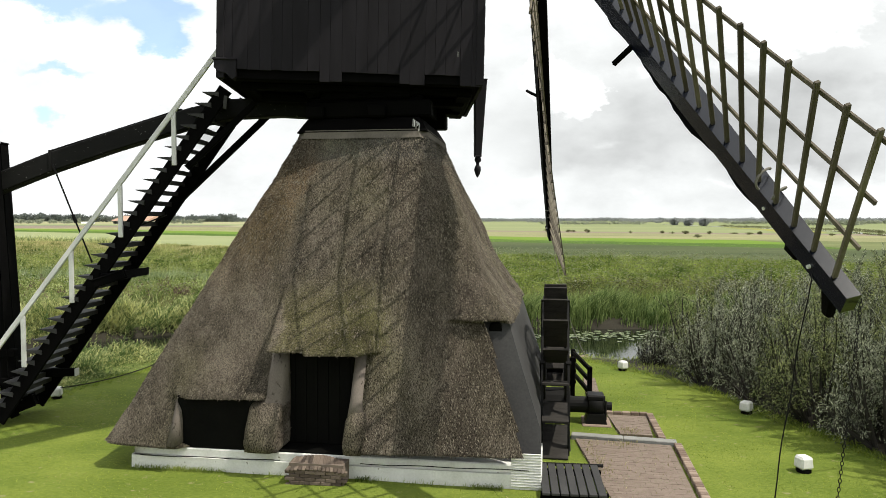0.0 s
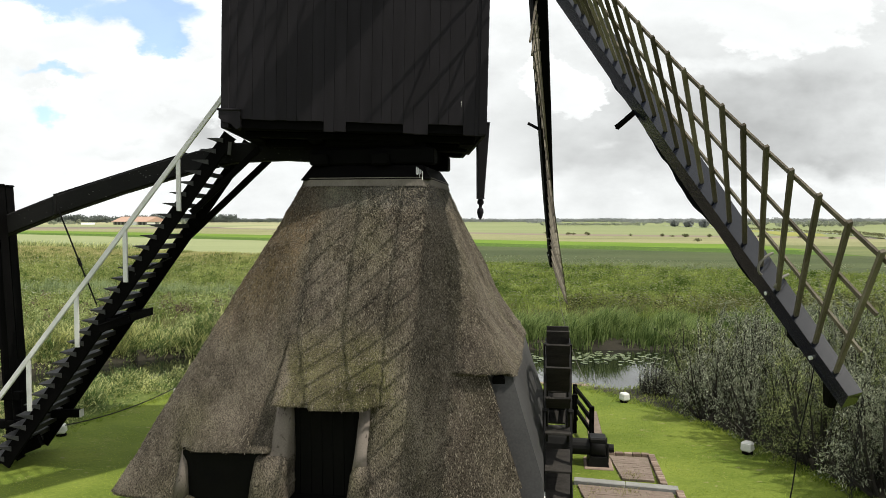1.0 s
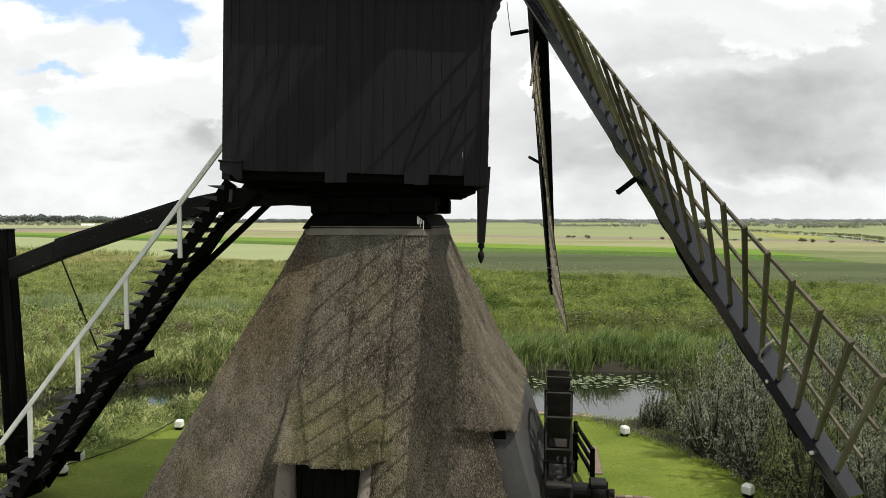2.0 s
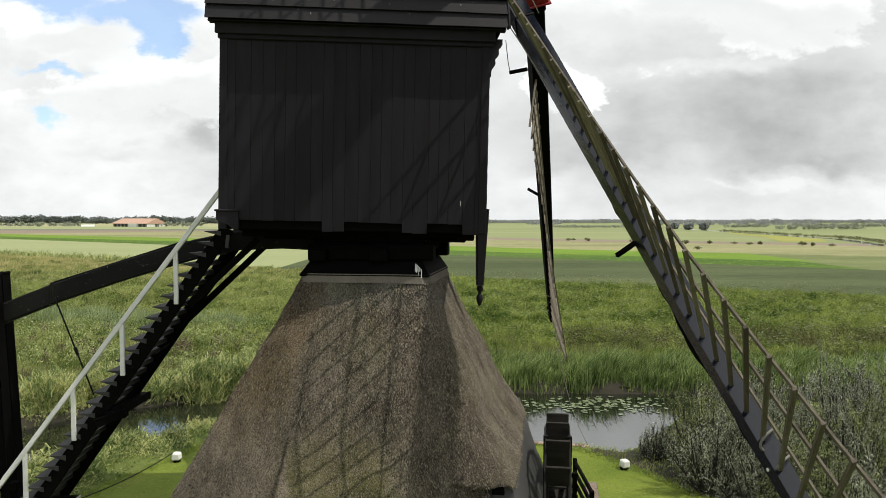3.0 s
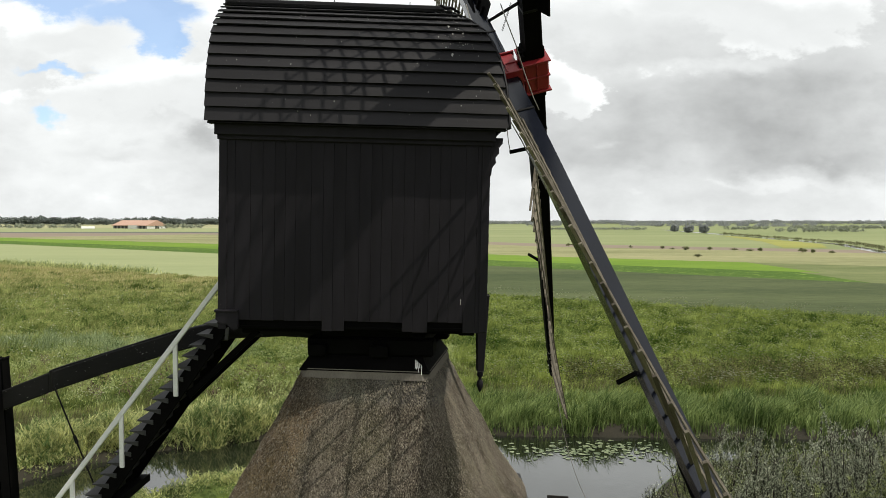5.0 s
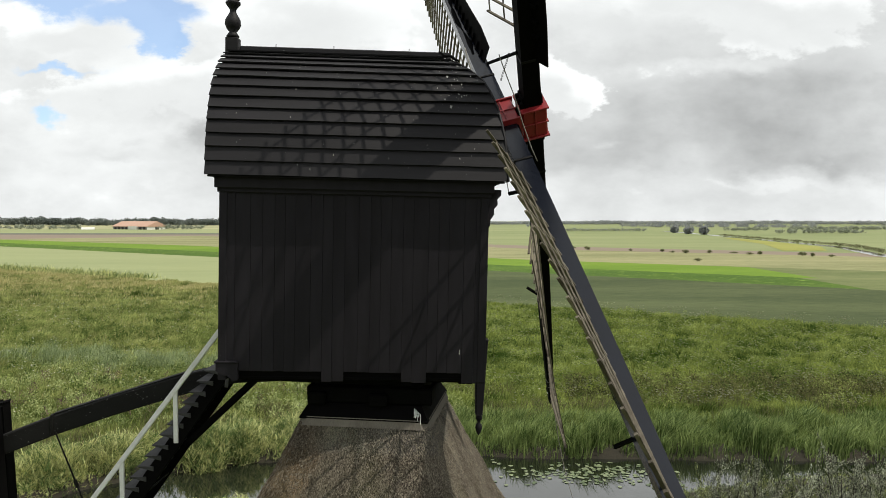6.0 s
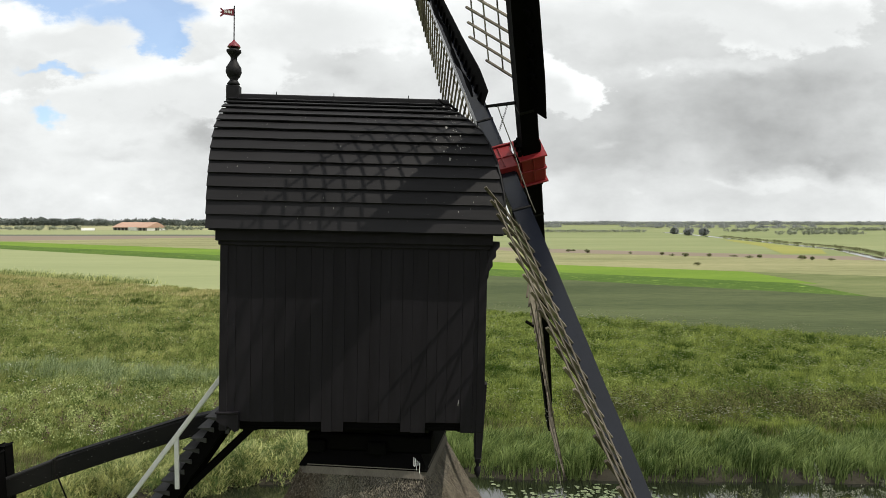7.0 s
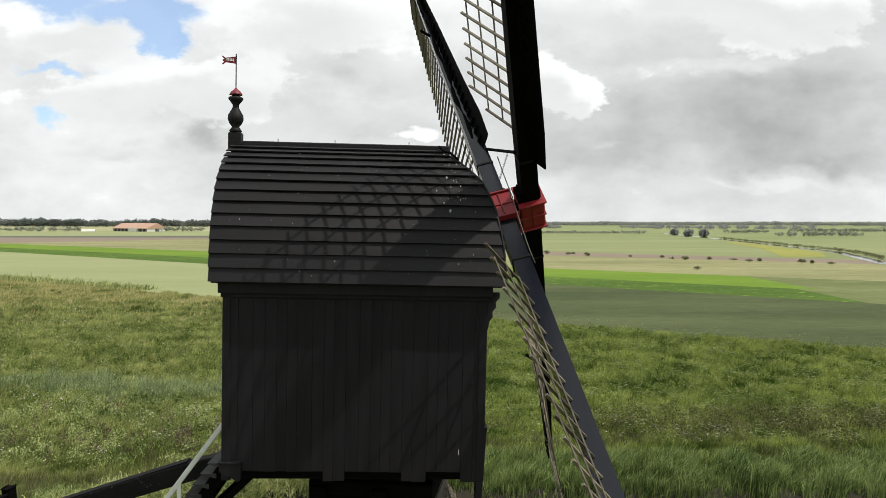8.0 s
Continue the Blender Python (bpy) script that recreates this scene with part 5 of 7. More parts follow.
    part("hauling_rope", tube(line, 0.011, 5), M_ROPE, rot, "pale rope past the red hub")
    part("brake_lever", rod(home @ Vector((1.49, 16.3, 10.41)), home @ Vector((1.90, 16.35, 10.50)), 0.045, 10), M_BLACK, rot)
    part("lever_rope", tube([home @ Vector(p) for p in ((1.50, 16.3, 10.43), (1.46, 16.3, 10.62), (1.40, 16.3, 11.15))], 0.010, 5), M_ROPE, rot)
    for n_link in range(13):
        o = home @ Vector((1.27, 13.9, 13.06)).lerp(Vector((1.10, 13.9, 12.52)), (n_link + 0.5) / 13)
        ring = [o + Vector((0.010 * math.cos(a), 0.010 * math.cos(a) * (n_link % 2), 0.024 * math.sin(a))) for a in np.linspace(0, 2 * math.pi, 8)]
        part("chain_link", tube(ring, 0.0045, 4), M_IRON, rot)
    return rot


build_sails()


def hanging(name, p, q, sag, radius, mat, label, category, n=24, wob=0.0):
    p, q = Vector(p), Vector(q)
    pts = []
    for i in range(n + 1):
        s = i / n
        o = p.lerp(q, s)
        pts.append(o + Vector(sag) * (4 * s * (1 - s)) + Vector((wob * math.sin(s * 23), 0, 0)))
    ob = part(name, tube(pts, radius, 5), mat)
    return tagged(ob, label, category)


hanging("rope", (3.64, 6.82, 3.78), (3.24, 7.0, 0.0), (-0.04, 0, 0), 0.007, M_IRON, "thin black rope hanging from a sail stock to the lawn", "rope", 26, 0.008)
hanging("rope", (3.72, 23.5, 3.55), (4.55, 21.9, -0.1), (-0.10, 0, -0.35), 0.010, M_ROPE, "thin grey rope hanging from a far sail tip", "rope")


def build_chain(p, q):
    ch = thing("chain", Matrix.Identity(4), "grey iron chain hanging from a sail tip to the lawn", "chain")
    p, q = Vector(p), Vector(q)
    n = int((q - p).length / 0.042)
    link = None
    for i in range(n):
        o = p.lerp(q, (i + 0.5) / n)
        if link is None:
            ring = [Vector((0.012 * math.cos(a), 0, 0.026 * math.sin(a))) for a in np.linspace(0, 2 * math.pi, 9)]
            link = ob = part("link", tube(ring, 0.004, 4), M_IRON, ch)
        else:
            ob = new("link", link.data)
            ob.parent = ch
        ob.matrix_basis = along(o, q) @ pose(0, 0, 0, 0, 0, 90 * (i % 2) + 20)
    return ch


build_chain((3.90, 6.45, 3.52), (3.60, 6.5, 0.0))

# ---------------------------------------------------------------- stairs and tail pole
STAIR_TOP, STAIR_FOOT = Vector((-4.45, 0, 6.93)), Vector((-9.18, 0, 0.22))


def build_stairs():
    st = thing("mill_stairs", Matrix.Identity(4), "steep black plank stairs with a grey-white handrail", "stairs")
    run = STAIR_FOOT - STAIR_TOP
    up = Vector((-run.z, 0, run.x)).normalized()
    if up.z < 0:
        up = -up
    for y in (14.05, 15.45):
        a, b = Vector((STAIR_TOP.x, y, STAIR_TOP.z)), Vector((STAIR_FOOT.x, y, STAIR_FOOT.z))
        part("stringer", beam(a - up * 0.12, b - up * 0.12, 0.07, 0.27, 0.01, up), M_BLACK, st)
    n = 31
    tread = None
    for i in range(n):
        o = STAIR_TOP.lerp(STAIR_FOOT, (i + 0.7) / n)
        if tread is None:
            tread = ob = part("tread", prism([(-0.25, 0.012), (-0.25, 0.022), (0.08, 0.022), (0.08, -0.075)], -0.76, 0.76), M_TREAD, st)
        else:
            ob = new("tread", tread.data)
            ob.parent = st
        ob.matrix_basis = pose(o.x, 14.75, o.z, 0, 0, 0)
    rail_a, rail_b = Vector((-4.30, 13.98, 7.83)), Vector((-9.3, 13.98, 1.28))
    part("handrail", beam(rail_a, rail_b, 0.055, 0.10, 0.012, up), M_RAIL, st, "grey-white painted handrail")
    slope = (rail_b - rail_a)
    for x in (-5.38, -6.48, -7.49, -8.49):
        s = (x - rail_a.x) / slope.x
        z = rail_a.z + slope.z * s
        part("rail_post", beam((x, 13.985, z - 1.08), (x, 13.985, z), 0.09, 0.05, 0.008, (0, 1, 0)), M_RAIL, st, "grey-white painted post")
    part("hanger_plate", beam((-4.36, 13.99, 6.46), (-4.33, 13.99, 6.72), 0.07, 0.03, 0.005, (0, 1, 0)), M_LEAD, st)
    part("strut", beam((-3.80, 15.5, 6.62), (-6.10, 15.5, 4.45), 0.12, 0.13, 0.012), M_BLACK, st)
    part("strut", beam((-3.80, 14.2, 6.62), (-5.2, 14.2, 5.3), 0.10, 0.12, 0.012), M_BLACK, st)
    part("bearer", beam((-6.75, 13.9, 3.10), (-6.75, 15.6, 3.10), 0.26, 0.13, 0.02), M_BLACK, st)
    part("bearer", beam((-6.95, 13.85, 2.98), (-6.42, 13.95, 3.16), 0.14, 0.14, 0.02), M_BLACK, st)
    part("iron_stay", rod((-6.3, 13.99, 4.05), (-5.95, 15.0, 4.35), 0.016), M_IRON, st)
    # foot frame on the lawn
    part("foot_beam", beam((-8.90, 15.0, 0.92), (-7.98, 15.0, 0.94), 0.17, 0.17, 0.03), M_BLACK, st)
    part("beam_end", beam((-7.98, 15.0, 0.94), (-7.95, 15.0, 0.94), 0.165, 0.165, 0.01), M_RAIL, st, "pale cut end of the beam")
    part("foot_beam", beam((-9.55, 14.55, 0.10), (-8.72, 14.70, 0.42), 0.18, 0.22, 0.02), M_BLACK, st)
    return st


build_stairs()


def build_tail():
    tp = thing("tail_pole", Matrix.Identity(4), "curved black tail pole with upright tail posts", "tail pole")
    pts = [(-1.6, 14.85, 6.52), (-3.4, 14.85, 6.62), (-4.4, 14.85, 6.58), (-5.2, 14.85, 6.42), (-5.8, 14.85, 6.25), (-7.0, 14.85, 5.89), (-8.25, 14.85, 5.47), (-9.25, 14.85, 5.08), (-10.4, 14.85, 4.62)]
    bm = bmesh.new()
    rings = []
    for i, p in enumerate(pts):
        p = Vector(p)
        a, b = Vector(pts[max(i - 1, 0)]), Vector(pts[min(i + 1, len(pts) - 1)])
        t = (b - a).normalized()
        nrm = Vector((-t.z, 0, t.x))
        h = 0.20
        rings.append([bm.verts.new(p + nrm * sz * h + Vector((0, sy * 0.17, 0))) for sz, sy in ((-1, -1), (1, -1), (1, 1), (-1, 1))])
    for a, b in zip(rings, rings[1:]):
        for i in range(4):
            bm.faces.new((a[i], a[(i + 1) % 4], b[(i + 1) % 4], b[i]))
    bm.faces.new(rings[0])
    bm.faces.new(list(reversed(rings[-1])))
    bmesh.ops.recalc_face_normals(bm, faces=bm.faces[:])
    bmesh.ops.bevel(bm, geom=[e for e in bm.edges if len(e.link_faces) == 2 and e.calc_face_angle(0) > 0.7], offset=0.025, segments=1, affect="EDGES")
    part("pole", bm, M_PEEL, tp)
    part("cover_board", beam((-8.3, 14.85, 5.69), (-5.5, 14.85, 6.57), 0.28, 0.03, 0.008), M_PEEL, tp)
    part("iron_strap", box(-8.29, -8.23, 14.66, 15.04, 5.27, 5.71, 0.01), M_IRON, tp)
    for y, x in ((14.55, -0.04), (15.08, -0.18)):
        part("tail_post", beam((-9.36 + x, y, 5.88), (-9.10 + x, y, 0.1), 0.16, 0.20, 0.03, (0, 1, 0), 0.19, 0.22), M_BLACK, tp)
    part("winch_beam", beam((-9.9, 14.5, 1.45), (-8.95, 14.5, 1.45), 0.16, 0.18, 0.02), M_BLACK, tp)
    part("winch_beam", beam((-9.9, 14.5, 0.85), (-8.75, 14.5, 0.85), 0.16, 0.18, 0.02), M_BLACK, tp)
    part("stay_rod", rod((-8.16, 14.6, 5.4), (-7.38, 14.6, 3.35), 0.017), M_IRON, tp, "thin iron stay rod")
    part("turnbuckle", rod((-7.76, 14.6, 4.35), (-7.70, 14.6, 4.19), 0.035), M_IRON, tp)
    return tp


build_tail()

# ---------------------------------------------------------------- scoop wheel and paving
def build_wheel():
    c = Vector((2.37, 14.6, 0.36))
    wh = thing("scoop_wheel", pose(*c, 0, 0, -9.0), "black paddled scoop wheel beside the thatched tower", "scoop wheel")
    R = 2.33
    for x in (-0.24, 0.24):
        for r, w in ((2.22, 0.10), (1.35, 0.09)):
            bm = bmesh.new()
            n = 48
            rings = [[bm.verts.new((x + dx, rr * math.cos(a), rr * math.sin(a))) for dx, rr in ((-0.02, r - w / 2), (0.02, r - w / 2), (0.02, r + w / 2), (-0.02, r + w / 2))]
                     for a in (2 * math.pi * i / n for i in range(n))]
            for i in range(n):
                a, b = rings[i], rings[(i + 1) % n]
                for k in range(4):
                    bm.faces.new((a[k], a[(k + 1) % 4], b[(k + 1) % 4], b[k]))
            bmesh.ops.recalc_face_normals(bm, faces=bm.faces[:])
            part("rim", bm, M_IRON, wh)
        for k in range(8):
            a = 2 * math.pi * k / 8 + 0.2
            part("spoke", beam((x, 0.2 * math.cos(a), 0.2 * math.sin(a)), (x, 2.3 * math.cos(a), 2.3 * math.sin(a)), 0.06, 0.10, 0.006, (1, 0, 0)), M_IRON, wh)
    paddle = None
    for k in range(24):
        a = 360 / 24 * k + 4
        if paddle is None:
            paddle = ob = part("paddle", box(-0.235, 0.235, -0.02, 0.02, 1.35, R, 0.006), M_PADDLE, wh)
        else:
            ob = new("paddle", paddle.data)
            ob.parent = wh
        ob.matrix_basis = pose(0, 0, 0, a, 0, 0) @ pose(0, 0.55, 0, -14, 0, 0)
    part("axle", rod((-1.0, 0, 0), (0.95, 0, 0), 0.17, 16), M_IRON, wh)
    part("hub", rod((-0.32, 0, 0), (0.32, 0, 0), 0.34, 16), M_IRON, wh)
    return wh


build_wheel()


def build_bearing():
    b = thing("axle_bearing", pose(3.18, 14.48, 0.0, 0, 0, -9.0), "black iron axle bearing block on a brick pier", "bearing")
    part("pier", box(-0.26, 0.34, -0.36, 0.36, -0.2, 0.02, 0.02), M_BRICK, b)
    part("pedestal", prism([(-0.2, 0.0), (0.26, 0.0), (0.2, 0.22), (-0.14, 0.22)], -0.26, 0.26), M_IRON, b)
    part("cap", lathe([(0.20, -0.16), (0.24, -0.14), (0.24, 0.14), (0.20, 0.16)], 16, pose(0.03, 0, 0.36, 0, 90, 0)), M_IRON, b)
    part("cap_top", box(-0.16, 0.20, -0.20, 0.20, 0.48, 0.60, 0.03), M_IRON, b)
    part("shaft_end", rod((0.15, 0, 0.34), (0.36, 0, 0.34), 0.09, 12), M_IRON, b)
    for y in (-0.2, 0.2):
        part("bolt", rod((0.22, y, 0.1), (0.22, y, 0.50), 0.025), M_IRON, b)
    return b


build_bearing()


def build_fence():
    f = thing("fence", Matrix.Identity(4), "low black timber fence behind the scoop wheel", "fence")
    for x, y in ((1.75, 16.6), (3.12, 16.6), (3.30, 15.5), (3.32, 17.6)):
        part("fence_post", box(x - 0.05, x + 0.05, y - 0.05, y + 0.05, -0.05, 0.95, 0.01), M_BLACK, f)
    for z in (0.35, 0.62, 0.88):
        part("fence_rail", beam((1.70, 16.6, z), (3.2, 16.6, z), 0.05, 0.09, 0.006), M_BLACK, f)
        part("fence_rail", beam((3.31, 15.45, z), (3.31, 17.7, z), 0.05, 0.09, 0.006), M_BLACK, f)
    return f


build_fence()


def build_platform():
    p = thing("slatted_platform", pose(2.05, 11.0, 0.0, 0, 0, -6), "dark grey slatted timber platform over the wheel pit", "platform")
    slat = None
    for i in range(7):
        if slat is None:
            slat = ob = part("slat", box(-0.06, 0.06, -0.75, 0.55, 0.10, 0.14, 0.006), M_LEAD, p)
        else:
            ob = new("slat", slat.data)
            ob.parent = p
        ob.matrix_basis = pose(-0.42 + i * 0.14, 0, 0)
    for y in (-0.6, 0.4):
        part("bearer", box(-0.5, 0.52, y - 0.04, y + 0.04, -0.02, 0.098), M_BLACK, p)
    part("edge_bar", rod((-0.5, 0.57, 0.12), (0.58, 0.57, 0.12), 0.03), M_IRON, p)
    return p


build_platform()


def paving(name, corners, label, nx, ny):
    """Bricks laid in a stretcher pattern over a four-cornered patch, with its bed below."""
    a, b, c, d = [Vector((*p, 0)) for p in corners]
    bed = bmesh.new()
    bed.faces.new([bed.verts.new((p.x, p.y, 0.015)) for p in (a, b, c, d)])
    bed.faces.new([bed.verts.new((p.x, p.y, -0.3)) for p in (d, c, b, a)])
    pv = part(name, bed, M_MORTAR)
    tagged(pv, label, "paving", kind="structure")
    rng = random.Random(nx)
    unit = None
    for j in range(ny):
        for i in range(nx + (j % 2)):
            s0 = (i - (0.5 if j % 2 else 0)) / nx
            s1 = s0 + 1 / nx
            s0, s1 = max(s0, 0), min(s1, 1)
            if s1 - s0 < 0.2 / nx:
                continue
            u = (j + 0.5) / ny
            p0, p1 = a.lerp(d, u), b.lerp(c, u)
            o, way = p0.lerp(p1, (s0 + s1) / 2), p1 - p0
            depth_v = (a.lerp(b, 0.5) - d.lerp(c, 0.5)).length / ny
            if unit is None:
                unit = ob = part("paver", box(-0.5, 0.5, -0.5, 0.5, -0.03, 0.03), M_PAVER, pv)
            else:
                ob = new("paver", unit.data)
                ob.parent = pv
            ob.matrix_basis = Matrix.Translation((o.x, o.y, 0.005 + rng.uniform(-0.002, 0.003))) @ pose(0, 0, 0, rng.uniform(-.6, .6), rng.uniform(-.6, .6), math.degrees(math.atan2(way.y, way.x)) + rng.uniform(-.8, .8)) @ Matrix.Diagonal((way.length * (s1 - s0) - 0.003, depth_v - 0.003, 1, 1))
    return pv


paving("paving", ((2.55, 9.6), (3.70, 9.5), (4.26, 12.82), (2.55, 13.25)), "worn mossy brick paving beside the wheel", 7, 34)
paving("paving", ((3.50, 13.55), (4.10, 13.42), (4.36, 14.75), (3.55, 14.9)), "small mossy brick paving by the bearing", 4, 12)
paving("paving", ((3.42, 16.4), (3.75, 16.4), (4.05, 18.4), (3.75, 18.4)), "narrow brick path along the fence", 2, 18)


def kerb(name, p, q, w, mat, label, size):
    p, q = Vector(p), Vector(q)
    n = max(1, int(round((q - p).length / size)))
    k = thing(name, Matrix.Identity(4), label, "kerb", kind="structure")
    for i in range(n):
        a, b = p.lerp(q, i / n), p.lerp(q, (i + 1) / n)
        g = (b - a).normalized() * 0.005
        part("kerb_stone", beam(a + g, b - g, w, 0.14, 0.012), mat, k)
    return k


kerb("kerb", (2.5, 13.40, 0.02), (4.40, 12.92, 0.02), 0.20, M_STONE, "grey stone coping along the brick paving", 0.9)
kerb("kerb", (4.38, 12.82, 0.02), (3.82, 9.5, 0.02), 0.14, M_BRICK, "brick edging between paving and lawn", 0.11)
kerb("kerb", (3.52, 14.98, 0.02), (4.42, 14.86, 0.02), 0.10, M_BRICK, "brick edging of a small paved patch", 0.2)
kerb("kerb", (4.45, 14.84, 0.02), (4.20, 13.16, 0.02), 0.14, M_BRICK, "brick edging of a small paved patch", 0.11)
kerb("kerb", (1.6, 22.0, -0.05), (4.3, 21.5, -0.05), 0.22, M_BRICK, "low brick edge of the ditch bank", 0.22)
kerb("kerb", (4.3, 21.5, -0.05), (4.9, 20.3, -0.08), 0.22, M_BRICK, "low brick edge of the ditch bank", 0.22)


def build_bollard(x, y, turn, label):
    z = float(ground_z(x, y))
    b = thing("bollard", pose(x, y, z, random.uniform(-2, 2), random.uniform(-2, 2), turn), label, "bollard", "bollards round the lawn")
    part("foot", lathe([(0.12, -0.1), (0.12, 0.05), (0.10, 0.07)], 8), M_BLACK, b)
    bm = box(-0.12, 0.12, -0.12, 0.12, 0.06, 0.27, 0.035)
    for v in bm.verts:
        if v.co.z > 0.22:
            v.co.x, v.co.y = v.co.x * 0.92, v.co.y * 0.92
    part("head", bm, M_WHITE, b, "white painted head")
    return b


for x, y, turn, text in ((5.07, 19.45, 20, "white painted bollard at the ditch side of the lawn"), (6.68, 15.15, 40, "peeling white bollard on a lawn edge by willow bushes"),
                         (6.06, 11.52, 10, "white painted bollard on the open lawn"), (-9.2, 16.4, 15, "white bollard beside the mill stairs"),
                         (-7.8, 20.1, 0, "white bollard on the lawn edge before the reeds")):
    build_bollard(x, y, turn, text)
hanging("rope", (-9.1, 16.4, 0.25), (-7.9, 20.1, 0.25), (0, 0, -0.12), 0.014, M_IRON, "dark rope slung between two bollards", "rope")


# ---------------------------------------------------------------- plants
def build_willow(x, y, size, seed, label):
    rng = np.random.default_rng(seed)
    z = float(ground_z(x, y))
    sh = thing("willow_bush", pose(x, y, z), label, "bush")
    stems = bmesh.new()
    tips = []
    for k in range(32):
        a = rng.uniform(0, 2 * math.pi)
        low = k % 2 == 0
        spread = rng.uniform(0.35, 0.95) * size * (0.70 if low else 0.55)
        top = Vector((math.cos(a) * spread, math.sin(a) * spread, (rng.uniform(0.25, 0.6) if low else rng.uniform(0.65, 1.0)) * size))
        foot = Vector((math.cos(a) * 0.25, math.sin(a) * 0.25, -0.1))
        bend = foot.lerp(top, 0.5) + Vector((math.cos(a) * 0.10, math.sin(a) * 0.10, 0.06)) * size * rng.uniform(0, 1)
        add_rod(stems, foot, bend, 0.035, 5, 0.024)
        add_rod(stems, bend, top, 0.024, 5, 0.006)
        for j in range(9):
            f = rng.uniform(0.2, 1.0)
            p = foot.lerp(bend, f * 2) if f < 0.5 else bend.lerp(top, f * 2 - 1)
            q = p + Vector((rng.normal(0, 0.26) + 0.05, rng.normal(0, 0.26), rng.uniform(0.10, 0.95))) * (size / 3.0)
            add_rod(stems, p, q, 0.009, 3, 0.003)
            tips.append((p, q))
        for j in range(9 if low else 0):
            p = bend.lerp(top, rng.uniform(0.0, 1.0))
            q = p + Vector((rng.normal(0, 0.30), rng.normal(0, 0.30), rng.uniform(-0.60, 0.0))) * (size / 3.0)
            q.z = max(q.z, 0.06)
            add_rod(stems, p, q, 0.008, 3, 0.003)
            tips.append((p, q))
        tips.append((bend.lerp(top, 0.4), top))
    part("branchwork", stems, M_BARK, sh)
    n = int(20000 * size * size / 4)
    ids = rng.integers(0, len(tips), n)
    P = np.array([t[0] for t in tips])[ids]
    Q = np.array([t[1] for t in tips])[ids]
    s = 1.15 * rng.uniform(0, 1, n)[:, None] ** 0.72
    o = P + (Q - P) * s + rng.normal(0, 0.022, (n, 3))
    keep = rng.uniform(0, 1, n) < np.clip(o[:, 2] / (0.60 * size) - 0.08, 0.40, 1.0)
    o, P, Q = o[keep], P[keep], Q[keep]
    n = len(o)
    way = rng.normal(0, 1, (n, 3)) + np.array([0.25, 0, 0.5]) + (Q - P) * 1.5
    way /= np.linalg.norm(way, axis=1)[:, None]
    sd = np.cross(way, rng.normal(0, 1, (n, 3)))
    sd /= np.linalg.norm(sd, axis=1)[:, None]
    ln, wd = rng.uniform(0.045, 0.095, n)[:, None], rng.uniform(0.0055, 0.0105, n)[:, None]
    v = np.stack([o, o + way * ln * 0.5 + sd * wd, o + way * ln, o + way * ln * 0.5 - sd * wd], 1).reshape(-1, 3)
    sheet("foliage", v, np.arange(len(v)).reshape(-1, 4), M_LEAF_GREEN if seed % 3 == 1 else M_LEAF, sh)
    return sh


for k, (x, y, size, text) in enumerate((
        (7.5, 19.6, 2.3, "silvery willow bush on the ditch bank"), (8.8, 20.4, 2.5, "silvery willow bush leaning over the water"), (8.4, 17.7, 2.6, "dense grey-green willow bush beside the lawn"),
        (9.1, 15.7, 2.9, "tall grey-green willow bush beside the lawn"), (10.6, 18.4, 2.9, "large willow bush with silvery leaves"), (9.0, 13.6, 2.6, "dense willow bush by the lawn edge"),
        (11.3, 15.4, 3.3, "large willow bush with silvery leaves"), (12.0, 20.2, 2.5, "willow bush on the ditch bank"), (13.2, 17.8, 3.3, "large silvery willow bush"),
        (9.7, 11.4, 2.8, "dense willow bush by the lawn edge"), (14.4, 21.0, 2.3, "low willow bush on the ditch bank"), (15.2, 18.6, 3.1, "large silvery willow bush"),
        (10.2, 20.9, 2.1, "low willow bush on the ditch bank"), (6.9, 17.9, 1.9, "low willow bush against the lawn edge"), (7.5, 16.1, 2.2, "grey-green willow bush against the lawn edge"),
        (7.9, 14.5, 2.2, "grey-green willow bush against the lawn edge"), (8.3, 12.7, 2.3, "dense willow bush against the lawn edge"), (8.7, 10.9, 2.3, "dense willow bush against the lawn edge"),
        (9.2, 9.2, 2.4, "dense willow bush against the lawn edge"), (6.25, 20.5, 0.9, "low willow bush at the water's edge"))):
    build_willow(x, y, size, 40 + k, text)


def scatter(n, x0, x1, y0, y1, seed):
    rng = np.random.default_rng(seed)
    return rng.uniform(x0, x1, n), rng.uniform(y0, y1, n), rng


def slivers(name, x, y, z, height, width, lean, mat, label, category, out=None):
    """Many single pointed blades in one mesh; out: the way each one leans."""
    n = len(x)
    rng = np.random.default_rng(n)
    a, la = rng.uniform(0, 2 * math.pi, n), rng.uniform(0, 2 * math.pi, n)
    base = np.stack([x, y, z], -1)
    side = np.stack([np.cos(a), np.sin(a), np.zeros(n)], -1) * (width / 2)[:, None]
    way = np.stack([np.cos(la), np.sin(la), np.zeros(n)], -1) * (lean * height)[:, None] + lean_wind[None] * height[:, None]
    if out is not None:
        way += np.stack([out[0], out[1], np.zeros(n)], -1) * height[:, None]
    tip = base + way + np.array([0, 0, 1.0]) * height[:, None]
    v = np.stack([base - side, base + side, tip], 1).reshape(-1, 3)
    return tagged(sheet(name, v, np.arange(n * 3).reshape(-1, 3), mat), label, category, kind="stuff")


